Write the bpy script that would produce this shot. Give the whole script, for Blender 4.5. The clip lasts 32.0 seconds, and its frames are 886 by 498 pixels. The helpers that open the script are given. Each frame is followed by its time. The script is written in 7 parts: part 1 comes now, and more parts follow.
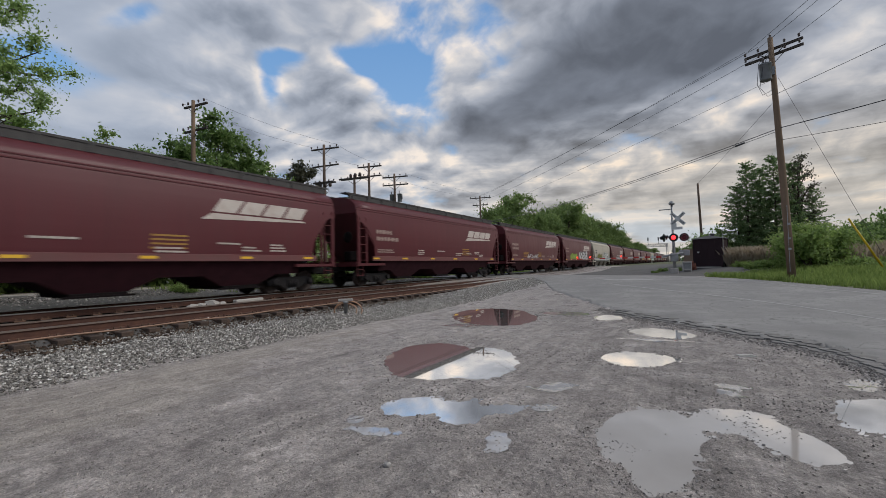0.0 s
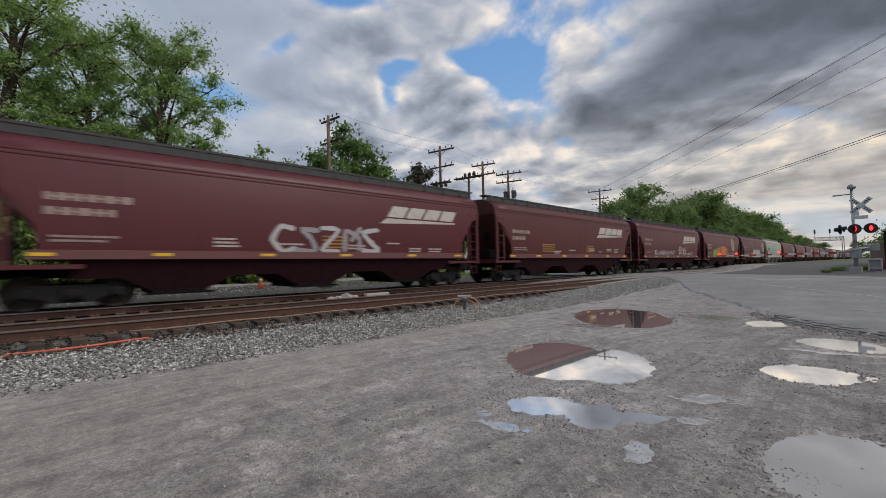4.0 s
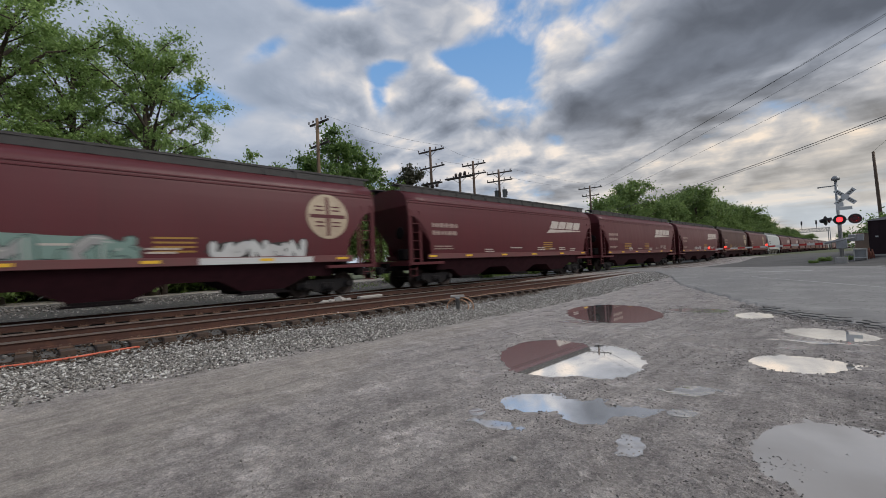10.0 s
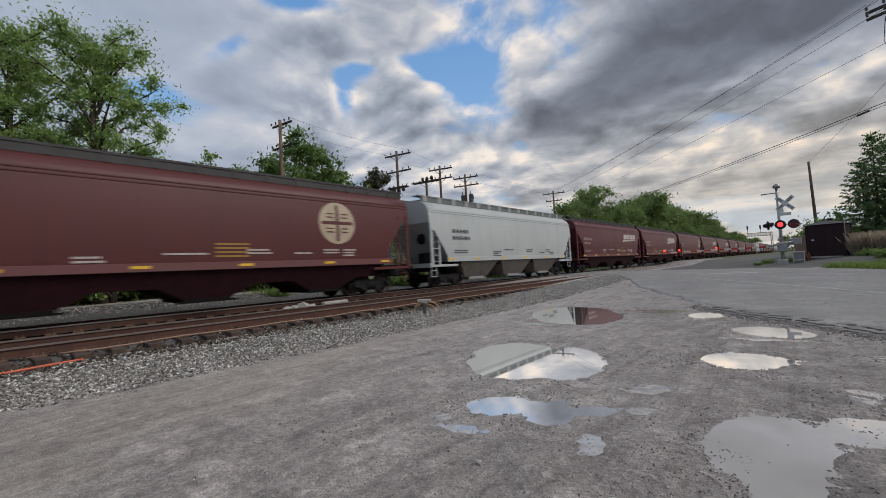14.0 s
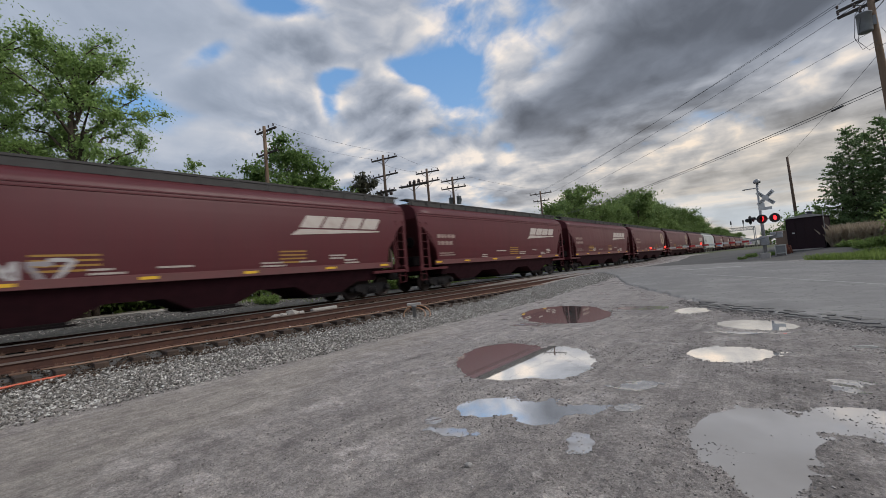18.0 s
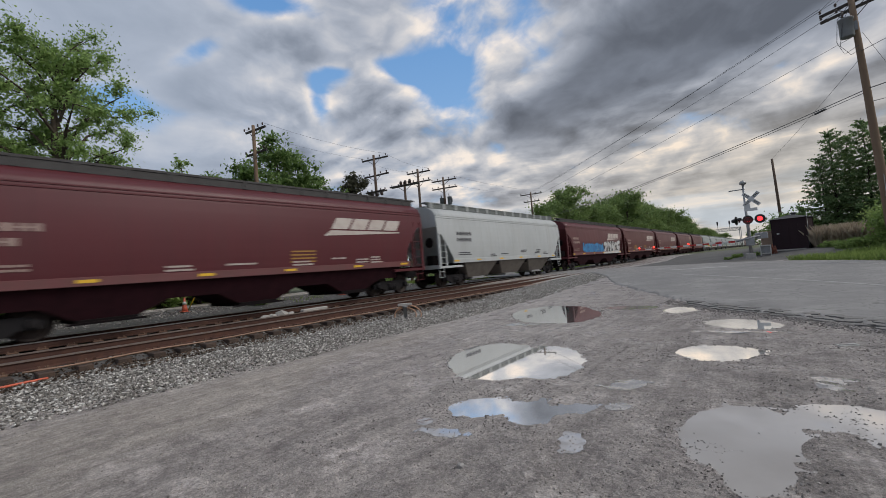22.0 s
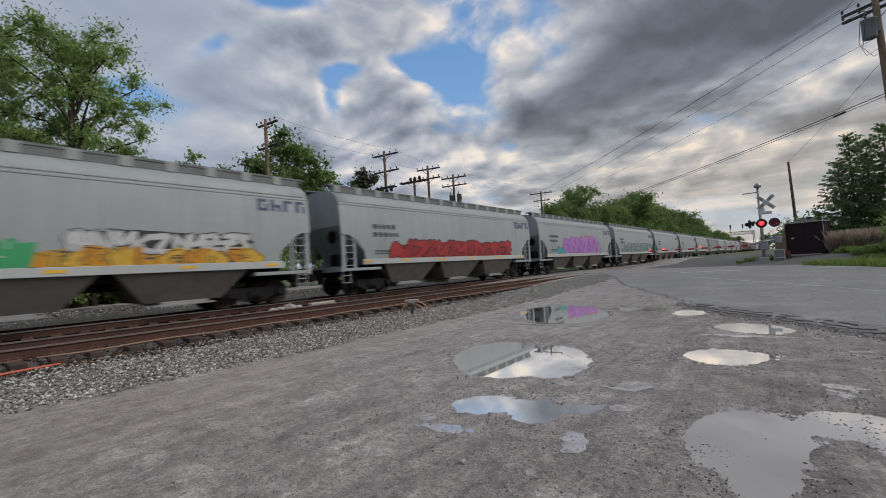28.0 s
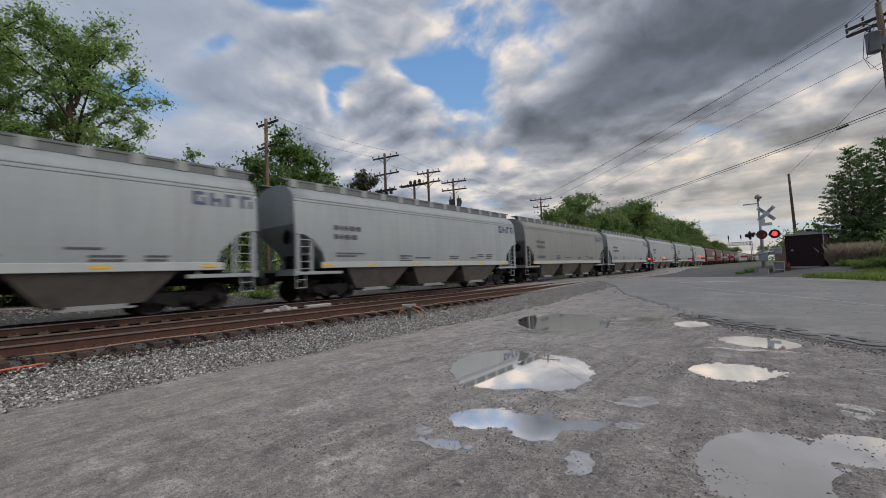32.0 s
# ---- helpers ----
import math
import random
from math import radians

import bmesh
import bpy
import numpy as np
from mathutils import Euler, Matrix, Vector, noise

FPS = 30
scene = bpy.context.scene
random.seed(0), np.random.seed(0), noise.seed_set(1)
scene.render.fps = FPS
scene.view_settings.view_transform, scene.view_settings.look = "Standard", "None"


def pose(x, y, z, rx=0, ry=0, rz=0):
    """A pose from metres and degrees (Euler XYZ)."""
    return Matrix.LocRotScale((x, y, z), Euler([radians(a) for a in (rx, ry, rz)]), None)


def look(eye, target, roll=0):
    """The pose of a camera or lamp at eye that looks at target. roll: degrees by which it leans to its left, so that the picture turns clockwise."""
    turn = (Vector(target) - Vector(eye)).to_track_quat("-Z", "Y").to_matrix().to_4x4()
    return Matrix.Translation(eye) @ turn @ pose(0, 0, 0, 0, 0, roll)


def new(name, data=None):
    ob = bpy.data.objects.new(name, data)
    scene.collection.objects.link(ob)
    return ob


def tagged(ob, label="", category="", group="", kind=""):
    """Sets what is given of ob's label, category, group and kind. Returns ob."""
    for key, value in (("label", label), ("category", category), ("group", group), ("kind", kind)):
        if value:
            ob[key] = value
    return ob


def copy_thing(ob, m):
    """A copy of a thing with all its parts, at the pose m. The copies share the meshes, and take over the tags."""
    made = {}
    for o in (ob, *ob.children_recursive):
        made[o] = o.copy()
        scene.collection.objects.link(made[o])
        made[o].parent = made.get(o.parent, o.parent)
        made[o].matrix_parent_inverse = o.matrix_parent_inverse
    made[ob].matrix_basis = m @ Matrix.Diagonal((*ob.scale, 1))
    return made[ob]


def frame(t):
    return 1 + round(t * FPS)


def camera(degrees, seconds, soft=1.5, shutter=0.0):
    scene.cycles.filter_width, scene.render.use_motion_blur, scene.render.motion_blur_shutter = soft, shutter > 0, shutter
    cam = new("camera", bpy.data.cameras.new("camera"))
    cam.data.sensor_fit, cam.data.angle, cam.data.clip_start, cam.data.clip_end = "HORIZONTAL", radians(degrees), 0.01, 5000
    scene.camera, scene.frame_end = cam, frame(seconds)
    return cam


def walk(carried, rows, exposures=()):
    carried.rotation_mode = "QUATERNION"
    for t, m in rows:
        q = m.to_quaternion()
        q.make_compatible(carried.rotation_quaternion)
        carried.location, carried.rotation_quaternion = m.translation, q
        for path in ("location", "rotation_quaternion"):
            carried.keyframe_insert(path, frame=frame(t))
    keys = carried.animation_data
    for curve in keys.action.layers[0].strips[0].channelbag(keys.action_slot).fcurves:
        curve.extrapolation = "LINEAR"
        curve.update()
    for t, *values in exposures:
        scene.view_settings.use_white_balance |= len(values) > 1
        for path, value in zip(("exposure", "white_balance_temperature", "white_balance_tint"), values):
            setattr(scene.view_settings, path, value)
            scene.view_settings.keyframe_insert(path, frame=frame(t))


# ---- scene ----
cam = camera(94.03, 32.0, soft=0.7, shutter=0.25)
PATH = [
    (0.0, 0.060, 0.022, 1.492, 92.229, 1.117, 31.162),
    (0.5, 0.063, 0.021, 1.489, 92.201, 1.111, 31.371),
    (1.0, 0.060, 0.018, 1.492, 92.146, 1.027, 32.355),
    (1.5, 0.056, 0.008, 1.492, 92.101, 0.967, 34.471),
    (2.0, 0.038, -0.007, 1.492, 92.034, 0.830, 37.630),
    (2.5, -0.001, -0.038, 1.490, 92.018, 0.692, 41.144),
    (3.0, -0.036, -0.055, 1.487, 92.047, 0.565, 44.255),
    (3.5, -0.044, -0.064, 1.484, 92.086, 0.482, 46.231),
    (5.5, -0.026, -0.061, 1.487, 92.364, 1.753, 47.094),
    (6.0, -0.027, -0.073, 1.489, 92.387, 2.112, 47.373),
    (6.5, -0.023, -0.065, 1.496, 92.309, 2.383, 47.598),
    (7.0, -0.019, -0.062, 1.487, 92.281, 2.454, 47.437),
    (7.5, -0.012, -0.052, 1.486, 92.287, 2.526, 47.014),
    (8.0, -0.012, -0.042, 1.489, 92.322, 2.518, 46.580),
    (8.5, -0.013, -0.043, 1.490, 92.364, 2.419, 46.385),
    (9.0, -0.017, -0.051, 1.494, 92.342, 2.445, 46.264),
    (9.5, -0.017, -0.050, 1.489, 92.239, 2.402, 46.134),
    (10.0, -0.009, -0.049, 1.484, 92.187, 2.456, 45.821),
    (10.5, -0.007, -0.045, 1.481, 92.330, 2.649, 45.324),
    (11.0, -0.008, -0.045, 1.487, 92.641, 3.036, 44.733),
    (11.5, -0.005, -0.051, 1.493, 93.044, 3.357, 44.184),
    (12.0, -0.000, -0.048, 1.499, 93.349, 3.473, 43.741),
    (12.5, 0.002, -0.042, 1.495, 93.479, 3.362, 43.245),
    (13.0, -0.004, -0.042, 1.496, 93.336, 3.080, 42.708),
    (13.5, -0.007, -0.043, 1.487, 93.026, 2.913, 42.059),
    (14.0, 0.003, -0.033, 1.489, 92.561, 2.834, 41.276),
    (14.5, 0.013, -0.020, 1.483, 92.207, 3.042, 40.572),
    (16.5, 0.032, 0.003, 1.485, 92.368, 4.183, 39.743),
    (17.0, 0.040, -0.000, 1.492, 92.591, 4.368, 39.850),
    (17.5, 0.040, -0.001, 1.490, 92.786, 4.478, 39.909),
    (18.0, 0.033, -0.005, 1.489, 92.847, 4.467, 39.911),
    (18.5, 0.027, -0.005, 1.494, 92.814, 4.492, 39.879),
    (19.0, 0.021, -0.004, 1.489, 92.796, 4.510, 39.793),
    (19.5, 0.017, -0.007, 1.487, 92.713, 4.465, 39.639),
    (20.0, 0.019, -0.002, 1.488, 92.621, 4.439, 39.413),
    (20.5, 0.009, 0.000, 1.484, 92.580, 4.415, 39.132),
    (21.0, 0.018, -0.002, 1.486, 92.570, 4.376, 38.954),
    (21.5, 0.019, -0.006, 1.486, 92.625, 4.400, 38.773),
    (22.0, 0.021, -0.006, 1.489, 92.790, 4.526, 38.629),
    (22.5, 0.021, -0.009, 1.492, 93.026, 4.741, 38.452),
    (23.0, 0.023, 0.006, 1.487, 93.271, 4.990, 38.313),
    (23.5, 0.023, 0.016, 1.485, 93.453, 5.142, 38.260),
    (24.0, 0.025, 0.013, 1.488, 93.520, 5.164, 38.297),
    (24.5, 0.019, 0.019, 1.483, 93.490, 5.101, 38.409),
    (25.0, 0.022, 0.015, 1.486, 93.366, 4.877, 38.633),
    (25.5, 0.033, -0.001, 1.494, 93.212, 4.511, 38.945),
    (27.5, 0.025, -0.002, 1.480, 92.663, 3.190, 39.622),
    (28.0, 0.029, 0.008, 1.477, 92.497, 3.220, 39.748),
    (28.5, 0.018, 0.023, 1.480, 92.357, 3.274, 39.884),
    (29.0, -0.009, 0.106, 1.501, 92.286, 3.219, 40.531),
    (29.5, -0.047, 0.141, 1.502, 92.728, 3.606, 40.704),
    (30.0, -0.081, 0.143, 1.497, 93.036, 3.517, 40.525),
    (30.5, -0.087, 0.144, 1.498, 93.246, 2.938, 40.338),
    (31.0, -0.100, 0.139, 1.500, 93.146, 2.173, 39.993),
    (31.5, -0.108, 0.144, 1.495, 92.938, 1.917, 39.506),
    (32.0, -0.109, 0.139, 1.497, 93.046, 1.948, 39.454),
]
walk(cam, [(t, pose(x, y, z, rx, ry, rz)) for t, x, y, z, rx, ry, rz in PATH],
     exposures=((0.0, 0.25), (5.0, 0.26), (22.2, 0.27), (23.2, 0.22), (24.2, 0.27), (27.0, 0.26), (28.0, 0.19), (32.0, 0.18)))

# ---- node helpers ----


def nd(nt, kind, ins=None, **attrs):
    n = nt.nodes.new(kind)
    for k, v in attrs.items():
        setattr(n, k, v)
    for k, v in (ins or {}).items():
        if isinstance(v, bpy.types.NodeSocket):
            nt.links.new(v, n.inputs[k])
        else:
            n.inputs[k].default_value = v
    return n


def mth(nt, op, a, b=0.0, c=0.0, clamp=False):
    return nd(nt, "ShaderNodeMath", {0: a, 1: b, 2: c}, operation=op, use_clamp=clamp).outputs[0]


def ramp(nt, fac, *stops):
    n = nd(nt, "ShaderNodeValToRGB", {0: fac})
    els = n.color_ramp.elements
    while len(els) < len(stops):
        els.new(0.5)
    for e, (p, c) in zip(els, stops):
        e.position = p
        e.color = (*c, 1) if len(c) == 3 else c
    return n.outputs[0]


def mixc(nt, fac, a, b, blend="MIX"):
    n = nd(nt, "ShaderNodeMix", data_type="RGBA", blend_type=blend)
    for i, v in ((0, fac), (6, a), (7, b)):
        if isinstance(v, bpy.types.NodeSocket):
            nt.links.new(v, n.inputs[i])
        else:
            n.inputs[i].default_value = (*v, 1) if isinstance(v, tuple) and len(v) == 3 else v
    return n.outputs[2]


def noise_tex(nt, vec, scale, detail=4, rough=0.55, out=0):
    ins = {"Scale": scale, "Detail": detail, "Roughness": rough}
    if vec is not None:
        ins["Vector"] = vec
    return nd(nt, "ShaderNodeTexNoise", ins).outputs[out]


# ---- sky: broken evening cloud over a blue sky, brighter and warmer to the west ----
world = bpy.data.worlds.new("evening_sky")
scene.world = world
world.use_nodes = True
nt = world.node_tree
nt.nodes.clear()
SUN_AZ, SUN_EL = 62.0, 42.0  # the veiled sun: degrees clockwise from the track's direction, and height
GLOW_AZ = 34.0  # where the low western sky is brightest
tc = nd(nt, "ShaderNodeTexCoord").outputs["Generated"]
sep = nd(nt, "ShaderNodeSeparateXYZ", {0: tc})
up = mth(nt, "MAXIMUM", sep.outputs[2], 0.0)
den = mth(nt, "ADD", up, 0.36)
px = mth(nt, "DIVIDE", sep.outputs[0], den)
py = mth(nt, "DIVIDE", sep.outputs[1], den)
flat = nd(nt, "ShaderNodeCombineXYZ", {0: px, 1: py, 2: 0.0}).outputs[0]
sky = nd(nt, "ShaderNodeTexSky", sky_type="NISHITA", sun_disc=False, sun_elevation=radians(SUN_EL),
         sun_rotation=radians(SUN_AZ), altitude=50.0, dust_density=1.0)
blue = mixc(nt, 0.72, mixc(nt, 1.0, sky.outputs[0], (0.10, 0.105, 0.115), "MULTIPLY"), ramp(nt, up, (0.0, (0.42, 0.52, 0.62)), (0.25, (0.23, 0.41, 0.66)), (0.55, (0.12, 0.29, 0.58))))


def blob(az0, el0, ra, re, turn=0.0):
    """1 at a place in the sky, in degrees clockwise from the track and up, falling softly to 0 outside an ellipse."""
    c, s = math.cos(radians(turn)), math.sin(radians(turn))
    dx, dy = mth(nt, "SUBTRACT", azim, az0), mth(nt, "SUBTRACT", elev, el0)
    u = mth(nt, "DIVIDE", mth(nt, "ADD", mth(nt, "MULTIPLY", dx, c), mth(nt, "MULTIPLY", dy, s)), ra)
    v = mth(nt, "DIVIDE", mth(nt, "SUBTRACT", mth(nt, "MULTIPLY", dy, c), mth(nt, "MULTIPLY", dx, s)), re)
    r = mth(nt, "ADD", mth(nt, "MULTIPLY", u, u), mth(nt, "MULTIPLY", v, v))
    return mth(nt, "POWER", 2.718, mth(nt, "MULTIPLY", r, -1.0))


def heap(*blobs):
    total = 0.0
    for weight, *where in blobs:
        total = mth(nt, "ADD", mth(nt, "MULTIPLY", blob(*where), weight), total)
    return total


def soft(x, lo, hi, a=0.0, b=1.0):
    return nd(nt, "ShaderNodeMapRange", {0: x, 1: lo, 2: hi, 3: a, 4: b}, interpolation_type="SMOOTHSTEP").outputs[0]


def shifted(v, scale):
    return nd(nt, "ShaderNodeVectorMath", {0: v, "Scale": scale}, operation="SCALE").outputs[0]


azim = mth(nt, "MULTIPLY", mth(nt, "ARCTAN2", sep.outputs[0], sep.outputs[1]), 57.2958)
elev = mth(nt, "MULTIPLY", mth(nt, "ARCSINE", sep.outputs[2]), 57.2958)
warp = nd(nt, "ShaderNodeTexNoise", {"Vector": flat, "Scale": 1.9, "Detail": 4.0}).outputs[1]
bent = nd(nt, "ShaderNodeVectorMath", {0: flat, 1: shifted(warp, 0.30)}, operation="ADD").outputs[0]
n1 = noise_tex(nt, bent, 4.2, 9, 0.52)
n2 = noise_tex(nt, shifted(bent, 0.955), 4.2, 6, 0.48)
n4 = noise_tex(nt, bent, 4.2, 6, 0.48)
n3 = noise_tex(nt, nd(nt, "ShaderNodeVectorMath", {0: bent, 1: (7.1, 3.2, 0.0)}, operation="ADD").outputs[0], 5.6, 8, 0.6)
# the gap of blue, the slate bank beside it and the heaped clouds across from it
gaps = heap((0.90, -36.4, 25.6, 5.4, 5.0, 10), (0.34, -32.5, 19.0, 4.0, 1.8, 40), (0.75, -42.0, 26.4, 4.0, 1.4, -8), (0.42, -33.5, 33.0, 5.0, 3.0), (0.75, -54.0, 22.4, 1.6, 2.8),
            (0.75, -52.0, 26.2, 3.0, 1.2), (0.70, -59.0, 33.0, 6.0, 1.6), (0.70, -77.0, 21.0, 5.0, 2.4), (0.30, -27.5, 15.8, 6.0, 0.9), (0.28, -54.5, 17.6, 2.2, 1.0), (0.60, -69.0, 26.5, 5.0, 1.3, 30))
bank = mth(nt, "MINIMUM", heap((1.0, -13.5, 21.8, 14.5, 4.6, 16), (0.9, -1.5, 25.0, 14.0, 6.0), (0.7, -24.5, 19.0, 5.0, 2.2, 25), (0.6, 6.0, 34.0, 20.0, 9.0)), 1.0)
heaps = heap((0.25, -35.0, 17.8, 4.0, 1.5, 25), (0.34, -56.5, 28.2, 8.0, 2.8), (0.32, -45.6, 22.4, 4.8, 2.6), (0.22, -66.0, 22.4, 8.0, 2.6), (0.20, -46.0, 18.0, 5.0, 1.2), (0.20, -36.5, 16.2, 4.5, 1.2), (0.20, -47.0, 30.5, 5.0, 2.4))
west = nd(nt, "ShaderNodeVectorMath", {0: tc, 1: (math.sin(radians(GLOW_AZ)), math.cos(radians(GLOW_AZ)), 0.12)}, operation="DOT_PRODUCT").outputs["Value"]
east = soft(west, 0.55, -0.6)
calm = soft(azim, -56.0, -74.0)
rough_ = mth(nt, "MULTIPLY", mth(nt, "SUBTRACT", n1, 0.5), mth(nt, "SUBTRACT", 2.3, mth(nt, "ADD", mth(nt, "MULTIPLY", bank, 0.8), mth(nt, "MULTIPLY", calm, 1.0))))
depth = mth(nt, "ADD", mth(nt, "ADD", rough_, 0.46), mth(nt, "SUBTRACT", mth(nt, "ADD", heaps, mth(nt, "MULTIPLY", bank, 0.62)), gaps))
glow = soft(west, 0.15, 1.0)
low = soft(sep.outputs[2], 0.0, 0.38, 1.0, 0.0)
warm = mth(nt, "MULTIPLY", glow, low)
depth = mth(nt, "ADD", depth, mth(nt, "ADD", mth(nt, "MULTIPLY", east, 0.25), mth(nt, "MULTIPLY", warm, 0.55)))
band = nd(nt, "ShaderNodeMapping", {0: tc, 3: (3.2, 3.2, 30.0)}).outputs[0]
streak_ = mth(nt, "SUBTRACT", noise_tex(nt, band, 1.6, 7, 0.58), 0.5)
mask = soft(depth, -0.05, 0.46)
thick = soft(depth, 0.10, 1.05)
lit = mth(nt, "SUBTRACT", n4, n2)
shade = mth(nt, "SUBTRACT", mth(nt, "ADD", mth(nt, "MULTIPLY", mth(nt, "MULTIPLY", streak_, soft(elev, 19.0, 8.0)), 1.1), mth(nt, "ADD", mth(nt, "MULTIPLY", lit, mth(nt, "SUBTRACT", 2.7, mth(nt, "ADD", mth(nt, "MULTIPLY", bank, 2.0), mth(nt, "MULTIPLY", calm, 1.5)))), mth(nt, "ADD", mth(nt, "MULTIPLY", mth(nt, "SUBTRACT", n3, 0.5), mth(nt, "SUBTRACT", 0.55, mth(nt, "ADD", mth(nt, "MULTIPLY", bank, 0.35), mth(nt, "MULTIPLY", calm, 0.2)))), mth(nt, "ADD", 0.73, mth(nt, "SUBTRACT", mth(nt, "MULTIPLY", blob(-34.0, 13.0, 20.0, 3.2), 0.14), mth(nt, "MULTIPLY", calm, 0.04)))))), mth(nt, "ADD", mth(nt, "MULTIPLY", thick, 0.38), mth(nt, "MULTIPLY", bank, 0.27)), clamp=True)
cloud = ramp(nt, shade, (0.0, (0.098, 0.110, 0.136)), (0.24, (0.188, 0.210, 0.255)), (0.50, (0.330, 0.355, 0.410)), (0.72, (0.51, 0.510, 0.530)), (0.92, (0.78, 0.70, 0.63)))
# light gathers towards the low sun in the west
tint = mixc(nt, warm, (1.0, 1.0, 1.0), (1.20, 1.03, 0.80))
cloud = mixc(nt, 1.0, cloud, tint, "MULTIPLY")
cloud = mixc(nt, mth(nt, "MULTIPLY", warm, 0.45), cloud, (0.54, 0.475, 0.375))
cloud = mixc(nt, mth(nt, "MULTIPLY", soft(sep.outputs[2], 0.0, 0.22, 1.0, 0.0), 0.40), cloud, (0.56, 0.565, 0.585))
cloud = mixc(nt, mth(nt, "MULTIPLY", calm, 0.30), cloud, (0.345, 0.395, 0.480))
cloud = mixc(nt, mth(nt, "MULTIPLY", east, 0.48), cloud, (0.335, 0.400, 0.515))
full = mixc(nt, mask, blue, cloud)
# thin clear bands between cream streaks low over the western horizon
bands = nd(nt, "ShaderNodeMapRange", {0: noise_tex(nt, band, 1.0, 5, 0.55), 1: 0.47, 2: 0.60}, interpolation_type="SMOOTHSTEP").outputs[0]
hor = nd(nt, "ShaderNodeMapRange", {0: sep.outputs[2], 1: 0.05, 2: 0.17, 3: 1.0, 4: 0.0}, interpolation_type="SMOOTHSTEP").outputs[0]
full = mixc(nt, mth(nt, "MULTIPLY", mth(nt, "MULTIPLY", bands, hor), 0.55), full, (0.47, 0.545, 0.62))
cream = nd(nt, "ShaderNodeMapRange", {0: noise_tex(nt, band, 1.7, 4, 0.5), 1: 0.54, 2: 0.68}, interpolation_type="SMOOTHSTEP").outputs[0]
full = mixc(nt, mth(nt, "MULTIPLY", mth(nt, "MULTIPLY", cream, hor), mth(nt, "MULTIPLY", glow, 0.8)), full, (0.80, 0.68, 0.54))
bg = nd(nt, "ShaderNodeBackground", {0: full, 1: 1.0})
nt.links.new(bg.outputs[0], nd(nt, "ShaderNodeOutputWorld").inputs[0])

sun = new("sun", bpy.data.lights.new("sun", "SUN"))
sun.data.energy, sun.data.angle, sun.data.color = 1.4, radians(30), (1.0, 0.95, 0.88)
SUN_TO = Vector((math.sin(radians(SUN_AZ)) * math.cos(radians(SUN_EL)), math.cos(radians(SUN_AZ)) * math.cos(radians(SUN_EL)), math.sin(radians(SUN_EL))))
sun.matrix_world = look(SUN_TO * 50, (0, 0, 0))

# ---- materials ----


def material(name, metal=0.0, rough=0.6):
    m = bpy.data.materials.new(name)
    m.use_nodes = True
    t = m.node_tree
    b = t.nodes["Principled BSDF"]
    b.inputs["Metallic"].default_value, b.inputs["Roughness"].default_value = metal, rough
    return m, t, b


def bumped(t, b, height, strength, distance=0.02):
    t.links.new(nd(t, "ShaderNodeBump", {"Height": height, "Strength": strength, "Distance": distance}).outputs[0], b.inputs["Normal"])


def obj(t):
    return nd(t, "ShaderNodeTexCoord").outputs["Object"]


def worn(name, base, dirt, scale=2.0, amount=0.5, rough=0.6, metal=0.0, fine=40.0, bump=0.15, vary=0.0, streak=1.0, spec=0.5):
    """A painted or plain surface with grain, blotches and dirt of its own; vary: how much the tone differs from piece to piece."""
    m, t, b = material(name, metal, rough)
    b.inputs["Specular IOR Level"].default_value = spec
    v = obj(t)
    if streak != 1.0:
        v = nd(t, "ShaderNodeMapping", {0: v, 3: (1, 1, 1 / streak)}).outputs[0]
    big = noise_tex(t, v, scale, 6, 0.62)
    small = noise_tex(t, v, fine, 4, 0.6)
    fac = nd(t, "ShaderNodeMapRange", {0: big, 1: 0.42, 2: 0.72, 4: amount}).outputs[0]
    col = mixc(t, fac, base, dirt)
    col = mixc(t, mth(t, "MULTIPLY", small, 0.35), col, tuple(c * 0.62 for c in base))
    if vary:
        rnd = nd(t, "ShaderNodeObjectInfo").outputs["Random"]
        col = mixc(t, 1.0, col, ramp(t, rnd, (0.0, (1 - vary,) * 3), (1.0, (1 + vary * 0.4, 1 + vary * 0.35, 1 + vary * 0.3))), "MULTIPLY")
    t.links.new(col, b.inputs["Base Color"])
    t.links.new(mth(t, "ADD", rough - 0.12, mth(t, "MULTIPLY", big, 0.26)), b.inputs["Roughness"])
    bumped(t, b, small, bump, 0.01)
    return m


def foliage(name, dark, light, rough=0.55):
    m, t, b = material(name, 0, rough)
    r = nd(t, "ShaderNodeNewGeometry").outputs["Random Per Island"]
    n = noise_tex(t, obj(t), 0.7, 3)
    f = mth(t, "ADD", mth(t, "MULTIPLY", r, 0.65), mth(t, "MULTIPLY", n, 0.35))
    col = ramp(t, f, (0.1, dark), (0.9, light))
    t.links.new(col, b.inputs["Base Color"])
    b.inputs["Specular IOR Level"].default_value = 0.3
    out = t.nodes["Material Output"]
    tr = nd(t, "ShaderNodeBsdfTranslucent", {0: col})
    mix = nd(t, "ShaderNodeMixShader", {0: 0.50, 1: b.outputs[0], 2: tr.outputs[0]})
    t.links.new(mix.outputs[0], out.inputs[0])
    return m


def plain(name, colour, rough=0.6, metal=0.0):
    m, t, b = material(name, metal, rough)
    n = noise_tex(t, obj(t), 18.0, 3)
    t.links.new(mixc(t, mth(t, "MULTIPLY", n, 0.4), colour, tuple(c * 0.6 for c in colour)), b.inputs["Base Color"])
    return m


